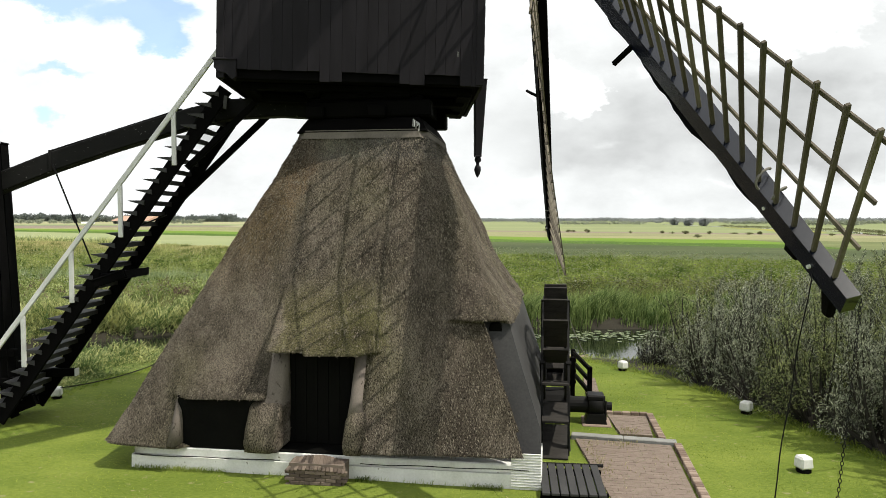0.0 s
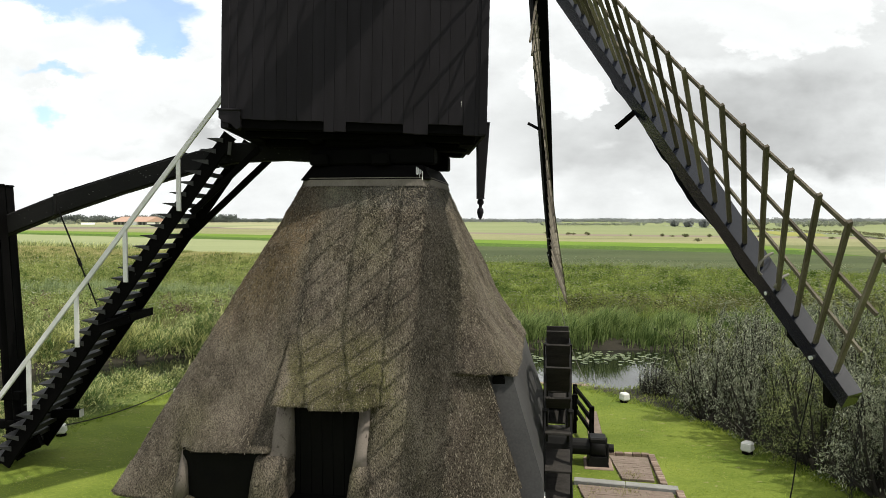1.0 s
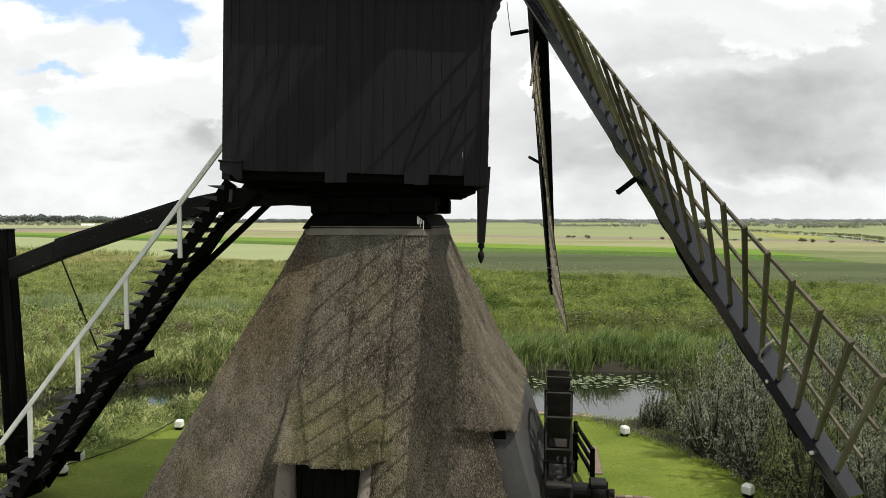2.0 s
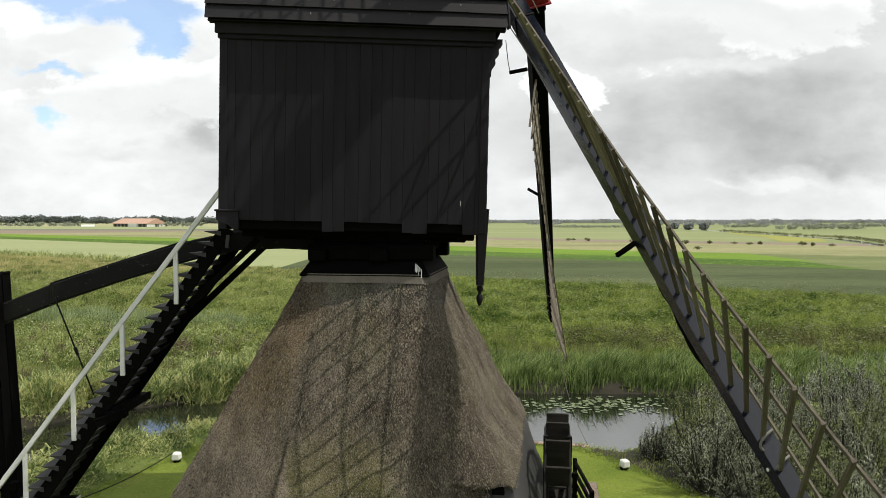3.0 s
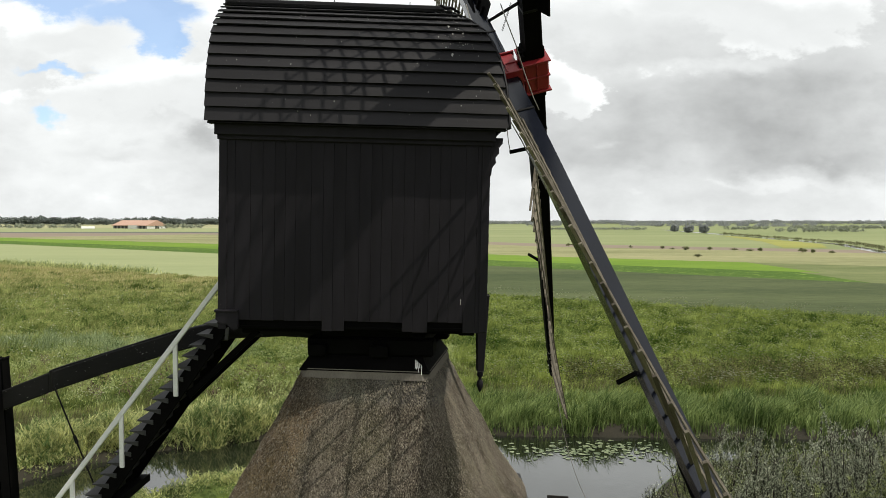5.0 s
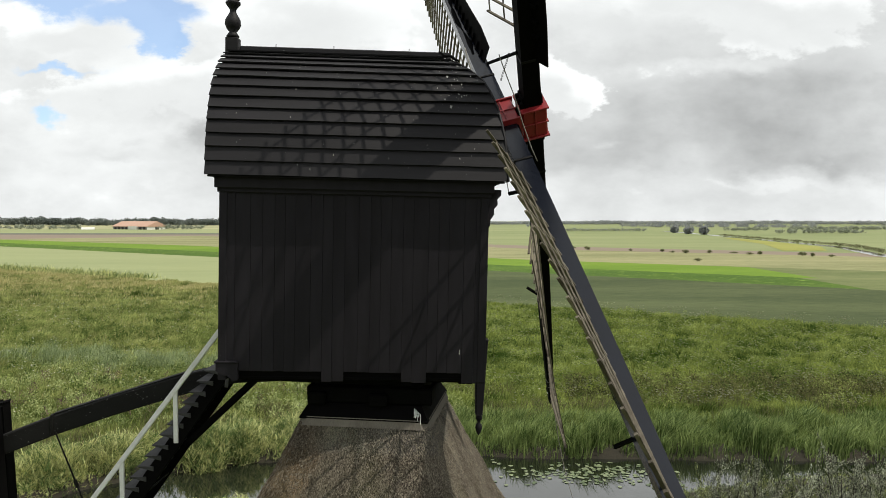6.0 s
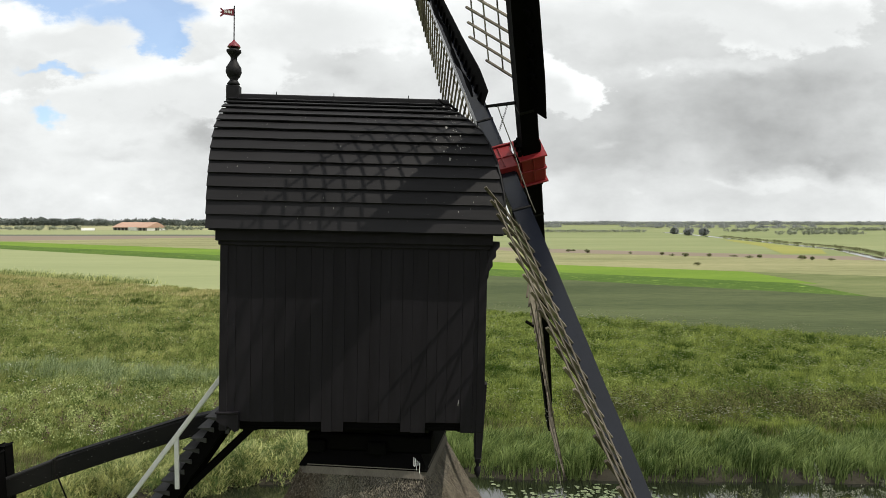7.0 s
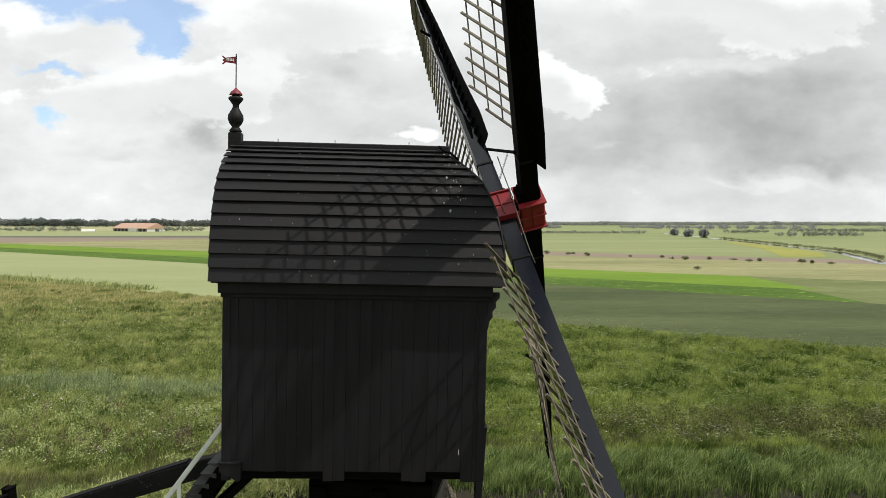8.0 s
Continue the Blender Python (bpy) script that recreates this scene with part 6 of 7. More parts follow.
def tussocks(rng, cx, cy, radius, tall, per):
    """Blades of rounded tussocks: x, y, height and the way out of the tussock."""
    n = len(cx)
    r, a = np.sqrt(rng.uniform(0, 1, (n, per))), rng.uniform(0, 2 * math.pi, (n, per))
    u, w = r * np.cos(a), r * np.sin(a)
    x, y = cx[:, None] + u * radius[:, None], cy[:, None] + w * radius[:, None]
    h = tall[:, None] * (1.0 - 0.55 * r ** 2) * rng.uniform(0.65, 1.1, (n, per))
    return x.ravel(), y.ravel(), h.ravel(), (0.45 * u.ravel(), 0.45 * w.ravel())


def reed_plants(rng, x, y, h, leaves, mat, label):
    """Upright stalks with arching leaves along each of them."""
    n = len(x)
    lx, ly = np.repeat(x, leaves), np.repeat(y, leaves)
    f = rng.uniform(0.0, 0.8, n * leaves)
    hh = np.repeat(h, leaves)
    sway = 0.22 * f * hh
    z = ground_z(lx, ly) - 0.03 + f * hh
    blades("reeds", lx + sway, ly, z, hh * rng.uniform(0.22, 0.42, n * leaves), rng.uniform(0.020, 0.046, n * leaves), rng.uniform(0.5, 1.7, n * leaves), mat, label, "reeds", 0.25)


def patchy(rng, x, y, size, count=7):
    """A smooth uneven value about 0, from waves of many ways and lengths."""
    v = 0
    for _ in range(count):
        a, k = rng.uniform(0, 2 * math.pi), rng.uniform(0.6, 1.7) / size
        v = v + np.sin((x * math.cos(a) + y * math.sin(a)) * k * 2 * math.pi + rng.uniform(0, 6.28))
    return v / math.sqrt(count / 2.0)


def level(x, y):
    return np.where(y < 36, ground_z(x, np.minimum(y, 35.9)), 0.0)


def build_grasses():
    # lawn
    x, y, rng = scatter(165000, -10.5, 8.5, 4.0, 23, 1)
    keep = (rim_radius(x, y) < 1.0) & (rng.uniform(0, 1, len(x)) < np.clip((y - 4.5) / 5.5, 0, 1))
    keep &= ~((x > 2.5) & (x < 4.45) & (y < 13.5)) & ~((x > 3.4) & (x < 4.5) & (y < 15.0)) & (np.hypot(x - 2.05, y - 11.0) > 0.8)
    m = np.array([[c for c in row] for row in TOWER.inverted()])
    lx, ly = m[0, 0] * x + m[0, 1] * y + m[0, 3], m[1, 0] * x + m[1, 1] * y + m[1, 3]
    keep &= (np.maximum(np.abs(lx), np.abs(ly)) > 3.52)
    keep &= rng.uniform(0, 1, len(x)) < 0.75 + 0.35 * patchy(rng, x, y, 1.6)
    x, y = x[keep], y[keep]
    bare = np.random.default_rng(31)
    spots = [(bare.uniform(-9, 7.5), bare.uniform(7.5, 21), bare.uniform(0.10, 0.34)) for _ in range(95)]
    dry = np.zeros(len(x), dtype=bool)
    for bx, by, br in spots:
        dry |= np.hypot((x - bx) * 0.7, y - by) + 0.05 * np.sin(x * 19 + y * 7) < br * rng.uniform(0.4, 1.0, len(x))
    dx, dy = x[dry], y[dry]
    x, y = x[~dry], y[~dry]
    n = len(dx)
    slivers("dry_lawn_grass", dx, dy, ground_z(dx, dy) - 0.004, rng.uniform(0.012, 0.024, n), rng.uniform(0.012, 0.022, n), rng.uniform(1.0, 2.0, n), M_HAY, "dry pale patches in the mown lawn", "grass")
    wx, wy = np.concatenate([rng.normal(2.72, 0.10, 260), rng.normal(3.35, 0.22, 160), rng.uniform(2.6, 4.0, 90), rng.normal(3.75, 0.12, 90)]), np.concatenate([rng.uniform(11.2, 13.2, 260), rng.normal(12.9, 0.10, 160), rng.uniform(10.0, 13.1, 90), rng.normal(13.7, 0.12, 90)])
    n = len(wx)
    blades("paving_weeds", wx, wy, np.full(n, 0.015), rng.uniform(0.03, 0.10, n), rng.uniform(0.006, 0.014, n), rng.uniform(0.3, 1.0, n), M_HAY, "yellowing weeds in the joints of brick paving", "weeds")
    n = len(x)
    slivers("lawn_grass", x, y, ground_z(x, y) - 0.005, rng.uniform(0.014, 0.034, n), rng.uniform(0.008, 0.016, n), rng.uniform(0.6, 1.6, n), M_BLADE, "short mown lawn grass", "grass")
    # long grass left standing along the footing
    n = 2600
    u = rng.uniform(-3.5, 2.9, n)
    u = u[(np.sin(u * 2.3 + 1) + 0.5 * np.sin(u * 5.1) + rng.normal(0, 0.5, n) > -0.1) & ~((u > -0.7) & (u < 0.5))]
    w = -3.53 - np.abs(rng.normal(0, 0.05, len(u)))
    t = np.array([[c for c in row] for row in TOWER])
    x, y = t[0, 0] * u + t[0, 1] * w + t[0, 3], t[1, 0] * u + t[1, 1] * w + t[1, 3]
    n = len(x)
    blades("footing_grass", x, y, ground_z(x, y) - 0.01, rng.uniform(0.03, 0.13, n), rng.uniform(0.006, 0.012, n), rng.uniform(0.2, 0.8, n), M_TUFT, "unmown grass along the white footing", "grass")
    # ragged rim of the lawn
    x, y, rng = scatter(240000, -10.5, 8.8, 7, 24, 17)
    r = rim_radius(x, y)
    keep = np.abs(r - 1.0) < 0.012 + 0.012 * np.abs(patchy(rng, x, y, 0.8))
    x, y = x[keep], y[keep]
    n = len(x)
    slivers("lawn_rim_grass", x, y, ground_z(x, y) - 0.01, rng.uniform(0.04, 0.11, n), rng.uniform(0.010, 0.020, n), rng.uniform(0.5, 1.3, n), M_BLADE, "ragged grass along the lawn rim", "grass")
    # reeds in clumps along the far bank
    rng = np.random.default_rng(2)
    n = 2500
    cx, d = rng.uniform(-25, 25, n), rng.uniform(0.25, 4.8, n)
    cy = table(FAR_BANK, cx) + d
    tall = np.clip(0.95 + 0.30 * patchy(rng, cx, cy, 2.6) + rng.uniform(-0.15, 0.15, n), 0.4, 1.6) * np.where(cx < -3, 0.80, 1.0) * np.interp(d, (-0.3, 0.3, 3.0, 4.6), (0.95, 1.12, 1.05, 0.65))
    x, y, h, out = tussocks(rng, cx, cy, rng.uniform(0.25, 0.55, n), tall, 30)
    n = len(x)
    west = x < -2.5 + 0.6 * rng.normal(size=n)
    px, py, k = x[~west], y[~west], int((~west).sum())
    blades("reeds", px, py, ground_z(px, py) - 0.05, h[~west], rng.uniform(0.024, 0.050, k), rng.uniform(0.15, 0.60, k), M_REED, "green reeds along the far bank of the ditch", "reeds")
    west &= rng.uniform(0, 1, n) < 0.52
    px, py, ph = x[west], y[west], h[west]
    k = 420
    for ox, oy, r, top in ((-9.9, 28.6, 0.9, 1.75), (-8.6, 29.4, 0.7, 1.5), (-15.2, 26.4, 1.1, 1.6), (-13.2, 27.6, 0.8, 1.5), (-6.0, 30.3, 0.8, 1.35)):
        a, q = rng.uniform(0, 6.28, k), np.sqrt(rng.uniform(0, 1, k))
        px, py, ph = np.append(px, ox + r * q * np.cos(a)), np.append(py, oy + r * q * np.sin(a)), np.append(ph, top * (1 - 0.35 * q * q) * rng.uniform(0.75, 1.05, k))
    reed_plants(rng, px, py, ph, 5, M_SUNLIT_SEDGE, "broad-leaved reeds in a sunlit-pale colour along the far bank of the ditch")
    # rank brownish growth behind the reeds
    x, y, rng = scatter(26000, -26, 26, 4.0, 10.5, 13)
    y = table(FAR_BANK, x) + y
    keep = patchy(rng, x, y, 4.0) + 0.3 * rng.normal(size=len(x)) > 0.25
    x, y = x[keep], y[keep]
    n = len(x)
    slivers("dry_stems", x, y, level(x, y) - 0.03, rng.uniform(0.4, 0.85, n), rng.uniform(0.018, 0.04, n), rng.uniform(0.1, 0.5, n), M_DRY, "brownish seeding grass behind the reeds", "grass")
    # near bank west of the lawn
    rng = np.random.default_rng(3)
    n = 3600
    cx, cy = rng.uniform(-22, -4, n), rng.uniform(12, 27, n)
    r = rim_radius(cx, cy)
    keep = (r > 1.04) & (cy < table(NEAR_BANK, cx) + 0.3)
    cx, cy, r = cx[keep], cy[keep], r[keep]
    n = len(cx)
    tall = np.clip((r - 1.0) * 5, 0.35, 1.0) * np.clip((table(NEAR_BANK, cx) - cy) / 2.0 + 0.4, 0.45, 1.0) * np.clip(0.50 + 0.18 * patchy(rng, cx, cy, 2.2), 0.2, 0.8)
    x, y, h, out = tussocks(rng, cx, cy, rng.uniform(0.2, 0.5, n), tall, 14)
    reed_plants(rng, x, y, h, 4, M_SUNLIT_SEDGE, "tall bank grass and reeds beside the lawn")
    x, y, rng = scatter(42000, 4.0, 16, 7, 27, 5)
    keep = (rim_radius(x, y) > 1.02) & (y < table(NEAR_BANK, x) + 0.3) & ((rim_radius(x, y) < 1.025) | (y > 21.0) | ((y > 18.0) & (x < 7.0)))
    x, y = x[keep], y[keep]
    n = len(x)
    blades("bank_grass", x, y, ground_z(x, y) - 0.03, rng.uniform(0.06, 0.22, n), rng.uniform(0.01, 0.022, n), rng.uniform(0.4, 1.0, n), M_TUFT, "bank grass under the willow bushes", "grass")
    # rough meadow: a low sward and tussocks on it
    rng = np.random.default_rng(6)

    def inside(x, y, gap=2.5):
        return (y > table(FAR_BANK, np.clip(x, -40, 40)) + gap) & (y < 85 - 0.58 * np.clip(x, -90, 42))
    n = 130000
    y = 31 + 95 * rng.uniform(0, 1, n) ** 1.7
    x = rng.uniform(-0.72, 0.72, n) * y
    keep = inside(x, y)
    x, y = x[keep], y[keep]
    # the western side takes the grass colour with sunshine in it
    west = x + 5 * rng.normal(size=len(x)) < -10
    for pick, mat, text in ((west, M_TUFT_SUNLIT, "herb-rich meadow grass in a sunlit colour"), (~west, M_TUFT, "rough green meadow grass")):
        px, py, n = x[pick], y[pick], int(pick.sum())
        slivers("meadow_grass", px, py, level(px, py) - 0.02, rng.uniform(0.07, 0.22, n) * (0.8 + py / 200), rng.uniform(0.045, 0.085, n) * (py / 38), rng.uniform(0.2, 0.7, n), mat, text, "grass")
    n = 10500
    cy = 31 + 95 * rng.uniform(0, 1, n) ** 1.7
    cx = rng.uniform(-0.72, 0.72, n) * cy
    keep = inside(cx, cy, 3.0)
    cx, cy = cx[keep], cy[keep]
    n = len(cx)
    tall = np.clip(0.44 + 0.15 * patchy(rng, cx, cy, 4.5) + rng.uniform(-0.22, 0.26, n), 0.12, 1.0)
    x, y, h, out = tussocks(rng, cx, cy, rng.uniform(0.22, 0.70, n) * (0.7 + cy / 90), tall, 40)
    west = x + 5 * rng.normal(size=len(x)) < -10
    for pick, mat, text in ((west, M_TUFT_SUNLIT, "tussocks of meadow grass in a sunlit colour"), (~west, M_TUFT, "tussocks of green meadow grass")):
        px, py, n = x[pick], y[pick], int(pick.sum())
        slivers("meadow_grass", px, py, level(px, py) - 0.02, h[pick], rng.uniform(0.045, 0.095, n) * (py / 38), rng.uniform(0.15, 0.5, n), mat, text, "grass", (out[0][pick], out[1][pick]))
    # reddish seeding grass at the far western end
    x, y = rng.uniform(-95, 0, 420000), rng.uniform(34, 140, 420000)
    edge = 85 - 0.58 * x - y
    band = np.clip(1.3 - edge / np.interp(x, (-60, -30), (24, 9)), 0, 1) * np.clip((-22 - x) / 12, 0, 1) * np.clip(0.65 + 0.45 * patchy(rng, x, y, 14), 0, 1)
    # sparse pale blades beyond the band also brighten the meadow as if sunlit
    thin = 0.20 * np.clip(-x / 16, 0, 1) * np.clip(0.5 + 0.6 * patchy(rng, x, y, 5), 0, 1)
    keep = (edge > 0.5) & (x > -0.75 * y) & (y > table(FAR_BANK, np.clip(x, -40, 40)) + 5) & (rng.uniform(0, 1, len(x)) < np.maximum(band, thin))
    x, y = x[keep], y[keep]
    n = len(x)
    slivers("seeding_grass", x, y, np.zeros(n), rng.uniform(0.30, 0.58, n), rng.uniform(0.03, 0.06, n) * (y / 60), rng.uniform(0.2, 0.7, n), M_RUST, "reddish grass in seed at the field edge, thinly brightening the meadow too", "grass")
    # grey-green reed stand and broad-leaved clumps on the west side
    n = 260
    cx = rng.uniform(-34, -12, n)
    cy = 47.5 + 2.0 * patchy(rng, cx, cx, 9) * 0.5 + rng.normal(0, 1.1, n)
    x, y, h, out = tussocks(rng, cx, cy, rng.uniform(0.4, 0.8, n), rng.uniform(0.7, 1.25, n) * np.interp(cx, (-34, -16, -12), (1, 1, 0.5)), 50)
    n = len(x)
    slivers("reeds", x, y, np.zeros(n), h, rng.uniform(0.03, 0.06, n), rng.uniform(0.1, 0.4, n), M_SILVER, "row of grey-green reeds across the meadow", "reeds", out)

    def leafy(name, n, per, x0, x1, y0, y1, wide, tall, leaf, mat, label):
        cx, cy = rng.uniform(x0, x1, n), rng.uniform(y0, y1, n)
        keep = inside(cx, cy, 3.5) & (cy < 84 - 0.58 * cx) & (np.abs(cx) < 0.72 * cy)
        cx, cy = cx[keep], cy[keep]
        n = len(cx)
        rad, hh = rng.uniform(wide[0], wide[1], n), rng.uniform(tall[0], tall[1], n)
        d = rng.normal(0, 1, (n, per, 3))
        d /= np.linalg.norm(d, axis=2)[:, :, None]
        d[:, :, 2] = np.abs(d[:, :, 2])
        o = np.stack([cx, cy, np.zeros(n)], -1)[:, None, :] + d * np.stack([rad, rad, hh], -1)[:, None, :] * rng.uniform(0.6, 1.0, (n, per, 1))
        a, b = d + rng.normal(0, 0.8, (n, per, 3)), rng.normal(0, 1, (n, per, 3))
        a *= (rng.uniform(leaf * 0.6, leaf * 1.2, (n, per)) / np.linalg.norm(a, axis=2))[:, :, None]
        b = np.cross(a, b)
        b *= (rng.uniform(leaf * 0.2, leaf * 0.4, (n, per)) / np.linalg.norm(b, axis=2))[:, :, None]
        v = np.stack([o - a, o + b, o + a, o - b], 2).reshape(-1, 3)
        return tagged(sheet(name, v, np.arange(len(v)).reshape(-1, 4), mat), label, "plants", kind="stuff")
    leafy("meadow_herbs", 560, 90, -26, 1, 32, 47, (0.3, 0.8), (0.4, 0.85), 0.085, M_HERB, "clumps of broad-leaved meadow herbs")
    leafy("meadow_herbs", 4600, 52, -46, 46, 35, 76, (0.25, 0.8), (0.35, 0.95), 0.088, M_CLUMP, "scattered clumps of broad-leaved meadow herbs")
    leafy("tall_herbs", 360, 64, 7, 32, 37.5, 41.5, (0.3, 0.75), (0.7, 1.15), 0.075, M_DRAB, "band of brownish tall herbs behind the reeds")
    leafy("seeding_docks", 60, 60, -24, -8, 33, 42, (0.2, 0.45), (0.9, 1.25), 0.07, M_DOCK, "purple-brown seed heads of dock among the herbs")
    # white umbels, in loose drifts
    n = 44000
    y = 33 + 55 * rng.uniform(0, 1, n) ** 1.3
    x = rng.uniform(-0.7, 0.7, n) * y
    keep = (patchy(rng, x, y, 5.0) + 0.6 * rng.normal(size=n) + np.clip(x / 30, -0.5, 0.35) > 0.90) & inside(x, y, 5.0)
    x, y = x[keep], y[keep]
    n = len(x)
    h, r = rng.uniform(0.4, 0.85, n) + 0.3 * np.clip(x / 6, 0, 1), rng.uniform(0.025, 0.07, n) * (0.6 + y / 80) * (1 + 0.35 * np.clip(x / 6, 0, 1))
    v = np.stack([np.stack([x + r * c, y + r * q, h + 0.02 * k], -1) for k, (c, q) in enumerate(((1, 0), (0, 1), (-1, 0), (0, -1)))], 1).reshape(-1, 3)
    tagged(sheet("wild_flowers", v, np.arange(len(v)).reshape(-1, 4), M_FLOWER), "white umbels scattered over the meadow", "flowers", kind="stuff")


build_grasses()


def build_lilies():
    rng = np.random.default_rng(8)
    v, f = [], []
    n = 0
    while n < 250:
        x, y = rng.uniform(1.5, 9.5), rng.uniform(22.5, 29.5)
        if y < table(NEAR_BANK, x) + 0.4 or y > table(FAR_BANK, x) - 0.3:
            continue
        if rng.uniform() > np.exp(-((x - 6.0) / 2.0) ** 2 - ((y - 27.9) / 0.9) ** 2) + 0.10 * (x > 2) * (y > 26.5):
            continue
        r, a0 = rng.uniform(0.045, 0.11), rng.uniform(0, 6.28)
        o = len(v)
        v.append((x, y, -0.405))
        for k in range(10):
            a = a0 + 5.9 * k / 9
            v.append((x + r * math.cos(a), y + r * math.sin(a), -0.405 + rng.uniform(0, 0.012)))
        f += [(o, o + 1 + k, o + 2 + k) for k in range(9)]
        n += 1
    tagged(sheet("water_lilies", v, f, M_PAD), "floating round water lily leaves on the ditch", "water lilies", kind="stuff")


build_lilies()


# ---------------------------------------------------------------- distance
def leafy_mass(spots, seed, per=60, leaf=0.13):
    """Crowns as many small tilted leaf clumps; spots: x, y, height, width."""
    rng = np.random.default_rng(seed)
    V = []
    for x, y, h, w in spots:
        n = per
        d = rng.normal(0, 1, (n, 3))
        d /= np.linalg.norm(d, axis=1)[:, None]
        rr = rng.uniform(0.25, 1.0, n)[:, None]
        c = np.array([x, y, h * 0.52]) + d * rr * np.array([w / 2, w / 2, h * 0.46])
        s = h * leaf
        a, b = rng.normal(0, 1, (n, 3)), rng.normal(0, 1, (n, 3))
        a *= s / np.linalg.norm(a, axis=1)[:, None]
        b *= s / np.linalg.norm(b, axis=1)[:, None]
        V.append(np.stack([c - a - b, c + a - b, c + a + b, c - a + b], 1).reshape(-1, 3))
    v = np.concatenate(V)
    return v, np.arange(len(v)).reshape(-1, 4)


def build_distance():
    rng = np.random.default_rng(9)
    spots = []
    for x in np.arange(-1150, 1150, 3.0):
        y = 1250 + 120 * math.sin(x * 0.004) + rng.uniform(-40, 40)
        h = 7.4 + 1.1 * math.sin(x * 0.013) * math.sin(x * 0.031 + 1) + rng.uniform(-0.7, 1.2)
        spots.append((x, y, h, rng.uniform(12, 22)))
    spots += [(x, 1255 + 120 * math.sin(x * 0.004) + rng.uniform(-10, 10), rng.uniform(6.2, 7.4), rng.uniform(16, 26)) for x in np.arange(-1150, 1150, 5.0)]
    spots += [(x, 830 + 60 * math.sin(x * 0.009) + rng.uniform(-30, 30), rng.uniform(4.2, 6.4), rng.uniform(8, 15)) for x in np.arange(110, 560, 3.0) if math.sin(x * 0.023 + 0.4) > -0.55]
    for x in np.arange(-800, -330, 3.2):
        lump = 4.5 * math.exp(-((x + 658) / 22) ** 2)
        spots.append((x, 1120 + rng.uniform(-20, 20), 12.0 + lump + 1.3 * math.sin(x * 0.05) + rng.uniform(-1.6, 1.6), rng.uniform(13, 22)))
    west = [p for p in spots if p[0] < -150]
    # the far crowns carry haze in their colour, the western wood less
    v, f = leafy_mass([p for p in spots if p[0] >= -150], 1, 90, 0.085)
    tagged(sheet("far_woods", v, f, M_HAZED_WOODS), "low hazy grey-green tree line on the flat horizon", "trees", kind="stuff")
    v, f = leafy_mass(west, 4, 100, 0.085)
    tagged(sheet("far_woods", v, f, M_HAZED_WOODS_DARK), "dark green wood with haze in its colour on the flat horizon behind a farm", "trees", kind="stuff")
    spots = []
    for x0, x1, y, low, high in ((82, 168, 578, 2.3, 3.2), (238, 288, 492, 2.8, 4.2), (246, 280, 602, 2.6, 3.8), (290, 302, 500, 2.2, 3.0), (330, 420, 660, 2.5, 4.5)):
        spots += [(x, y + rng.uniform(-6, 6), rng.uniform(low, high), rng.uniform(3, 6)) for x in np.arange(x0, x1, 1.5)]
    for x0, x1, y in ((-470, -366, 700), (-285, -240, 690), (-300, -288, 715)):
        spots += [(x, y + rng.uniform(-12, 12), rng.uniform(3.0, 5.8), rng.uniform(4, 9)) for x in np.arange(x0, x1, 2.0)]
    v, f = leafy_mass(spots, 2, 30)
    tagged(sheet("hedgerow", v, f, M_HAZED_HEDGE), "far low hedges between the fields", "hedge", kind="stuff")
    v, f = leafy_mass([(float(np.interp(yy, (150, 188, 249, 307, 452), (112, 119, 142, 151, 171))) + rng.uniform(3.0, 6), yy, rng.uniform(0.4, 1.4), rng.uniform(2, 4)) for yy in np.arange(160, 430, 1.6)], 5, 30)
    tagged(sheet("bank_scrub", v, f, M_HEDGE), "low scrub along a distant water channel", "bushes", kind="stuff")
    n = 5200
    k = rng.uniform(0, 32, n)
    slivers("weeds", -50 - 1.72 * k + rng.normal(0, 1.4, n), 115.5 + k + rng.normal(0, 1.0, n), np.zeros(n), rng.uniform(0.4, 1.5, n) * (0.75 + 0.35 * np.sin(k * 1.9) * np.sin(k * 0.7)), rng.uniform(0.08, 0.20, n), rng.uniform(0.1, 0.5, n), M_SUNLIT_SEDGE,
            "row of tall yellow-green weeds at the meadow edge", "plants")
    for x, y, h, w in ((167.5, 474, 5.6, 6.2), (178.5, 476, 5.6, 6.0), (173, 520, 5.9, 5.5), (281, 900, 7.4, 11)):
        t = thing("far_tree", pose(x, y, 0), "round tree greyed by painted haze far off on the polder", "tree", "far trees")
        part("trunk", rod((0, 0, 0), (0, 0, h * 0.4), 0.4, 6, 0.2), M_BARK, t)
        v, f = leafy_mass([(0, 0, h, w)] + [(rng.uniform(-w / 3, w / 3), rng.uniform(-w / 3, w / 3), h * 0.8, w * 0.6) for _ in range(4)], int(x), 160)
        sheet("crown", v, f, M_HAZED_WOODS, t)
    for x, y in ((36, 241), (42, 233), (44.5, 237), (47, 226), (59, 219), (67, 212.6), (68.2, 206.5), (71, 203.6), (78, 203.6), (84, 200.7), (86, 195), (89, 195.3), (97, 187.7),
                 (98.5, 185.3), (102.4, 183), (60, 164)):
        b = thing("field_bush", pose(x, y, 0), "small dark bush along a field ditch", "bush", "bushes along a field ditch")
        v, f = leafy_mass([(0, 0, rng.uniform(0.6, 1.2), rng.uniform(1.2, 2.6))], int(x * 7), 120)
        sheet("crown", v, f, M_HEDGE, b)
        part("trunk", rod((0, 0, -0.1), (0, 0, 0.8), 0.06, 5), M_BARK, b)
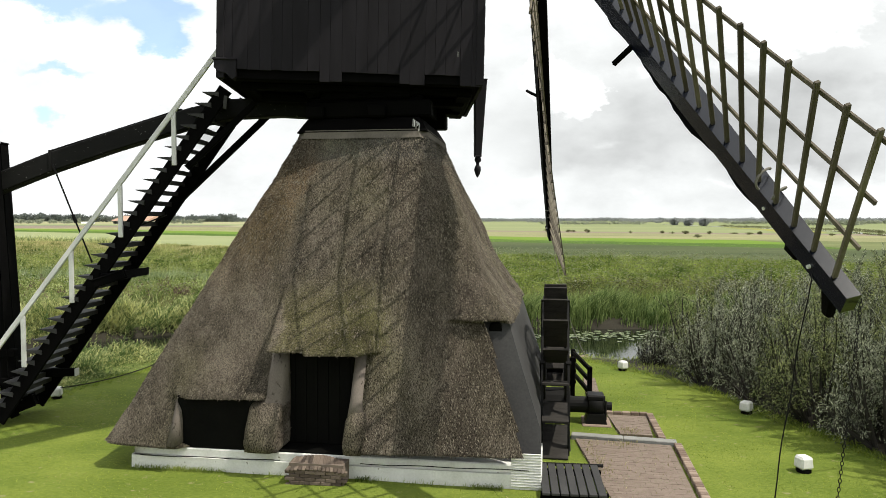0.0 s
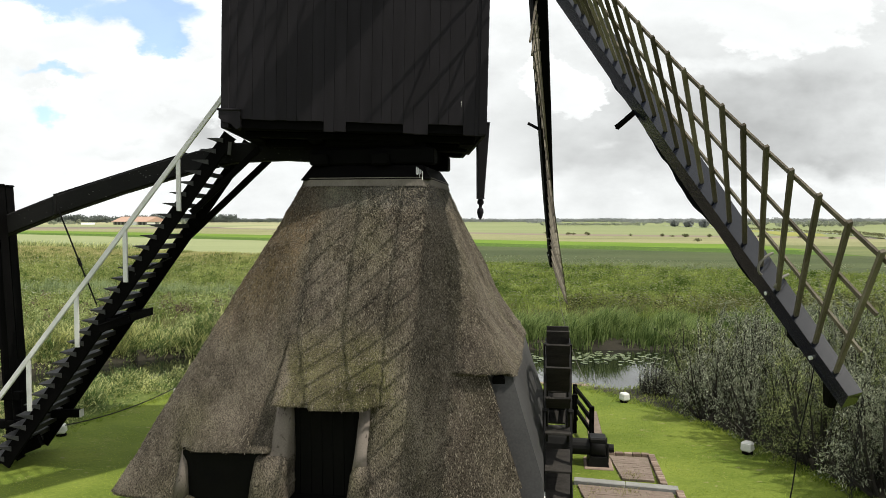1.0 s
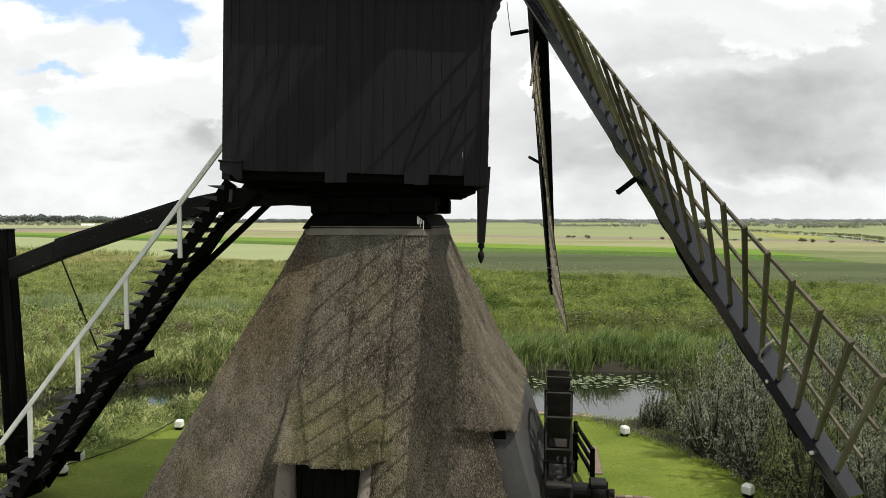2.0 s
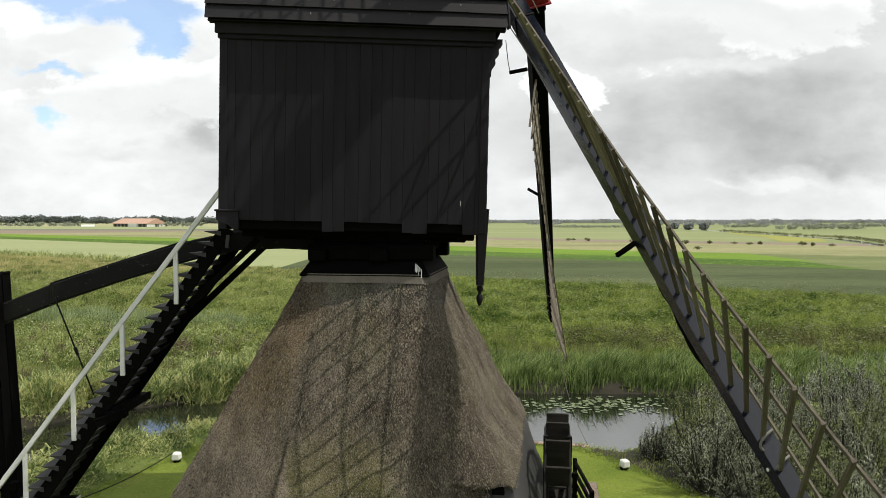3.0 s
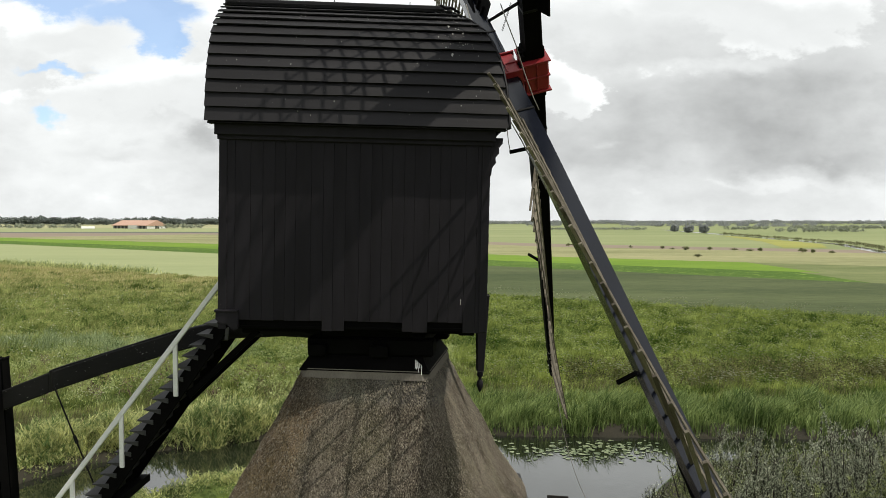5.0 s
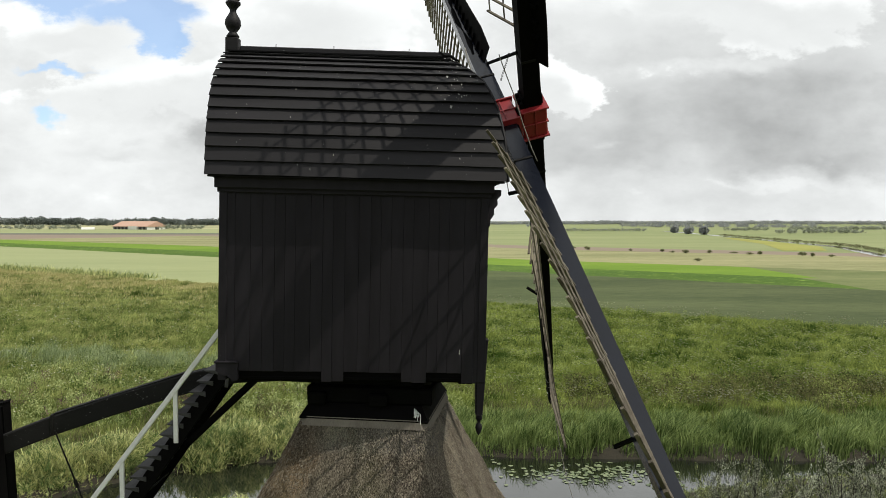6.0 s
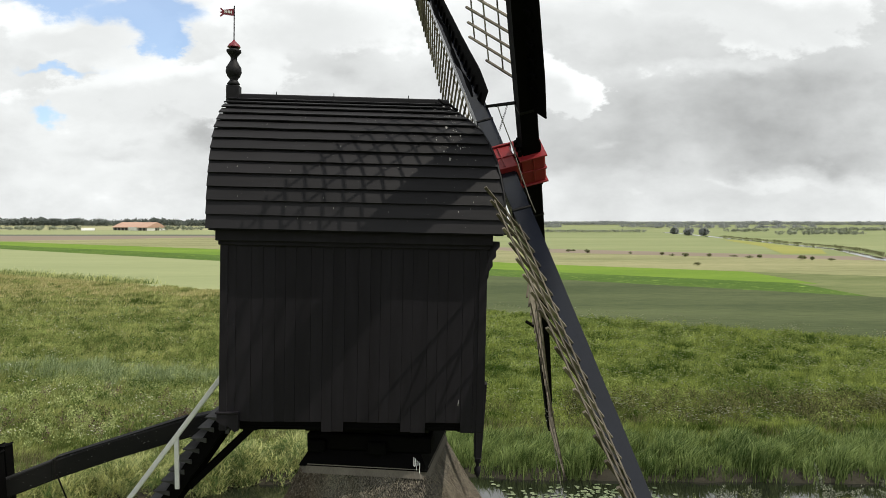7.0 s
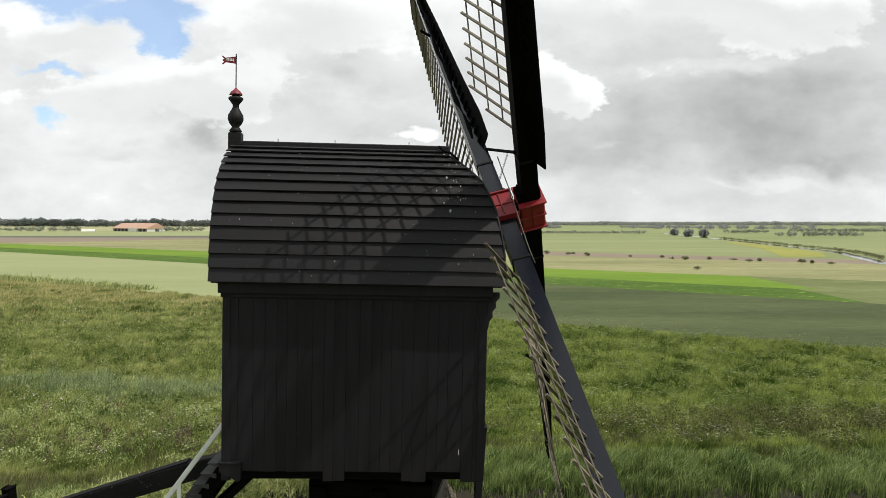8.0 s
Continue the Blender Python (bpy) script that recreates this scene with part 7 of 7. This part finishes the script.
    # a strip in yellow flower before the channel
    strip = ((107, 219), (121, 219), (136, 250), (145, 307), (155, 370), (149, 371), (128, 278))
    tagged(sheet("yellow_field", [(x, y, 0.06) for x, y in strip], [tuple(range(7))], M_YELLOW), "strip of yellow flowering crop beside a water channel", "field", kind="structure")
    # the ditch that leads off between the fields
    line = ((112, 150), (119, 188), (142, 249), (151, 307), (171, 452), (190, 600))
    sheet_v = [(x + e, y, 0.05) for x, y in line for e in (-2.2, 2.2)]
    tagged(sheet("far_ditch", sheet_v, [(2 * k, 2 * k + 1, 2 * k + 3, 2 * k + 2) for k in range(5)], M_WATER), "narrow water channel between distant fields", "water", kind="structure")


build_distance()


def build_farm():
    fm = thing("farm_building", pose(-304, 702, 0, 0, 0, -32), "low farm building with a faded orange roof and a white gable", "farm building")
    part("wall", box(-31, 24, -11, 11, 0, 3.3), M_STONE, fm)
    part("portal", box(-4, 10, -12.2, -11, 0, 3.2), M_WHITE, fm, "white porch")
    part("roof", prism([(-12, 2.8), (12, 2.8), (12, 3.1), (0, 8.2), (-12, 3.1)], -25, 33, pose(0, 0, 0, 0, 0, 90)), M_TILE, fm, "faded orange pitched roof")
    part("gable", prism([(-11, 0), (11, 0), (11, 3.3), (0, 7.7), (-11, 3.3)], -24.4, -24.0, pose(0, 0, 0, 0, 0, 90)), M_WHITE, fm, "white boarded gable end")
    part("gable_door", box(24.41, 24.5, -2, 2, 0, 3), M_LEAD, fm)
    for x in (-27, -21, -15, -9, 14, 20):
        part("gate", box(x - 1.8, x + 1.8, -11.1, -11.02, 0, 2.7), M_LEAD, fm)
    for x in (-12, 12):
        part("chimney", box(x - 0.5, x + 0.5, 0.2, 1.2, 7.2, 9.1), M_STONE, fm)
    shed = thing("polytunnel", pose(-352, 690, 0, 0, 0, 20), "low white polytunnel in a far field", "greenhouse")
    arch = [(1.7 * math.cos(a), 2.1 * math.sin(a)) for a in np.linspace(0, math.pi, 9)]
    part("cover", prism(arch, -6, 6, pose(0, 0, 0, 0, 0, 90)), M_WHITE, shed)
    part("end_door", box(6.0, 6.08, -0.6, 0.6, 0, 1.7), M_LEAD, shed)


build_farm()
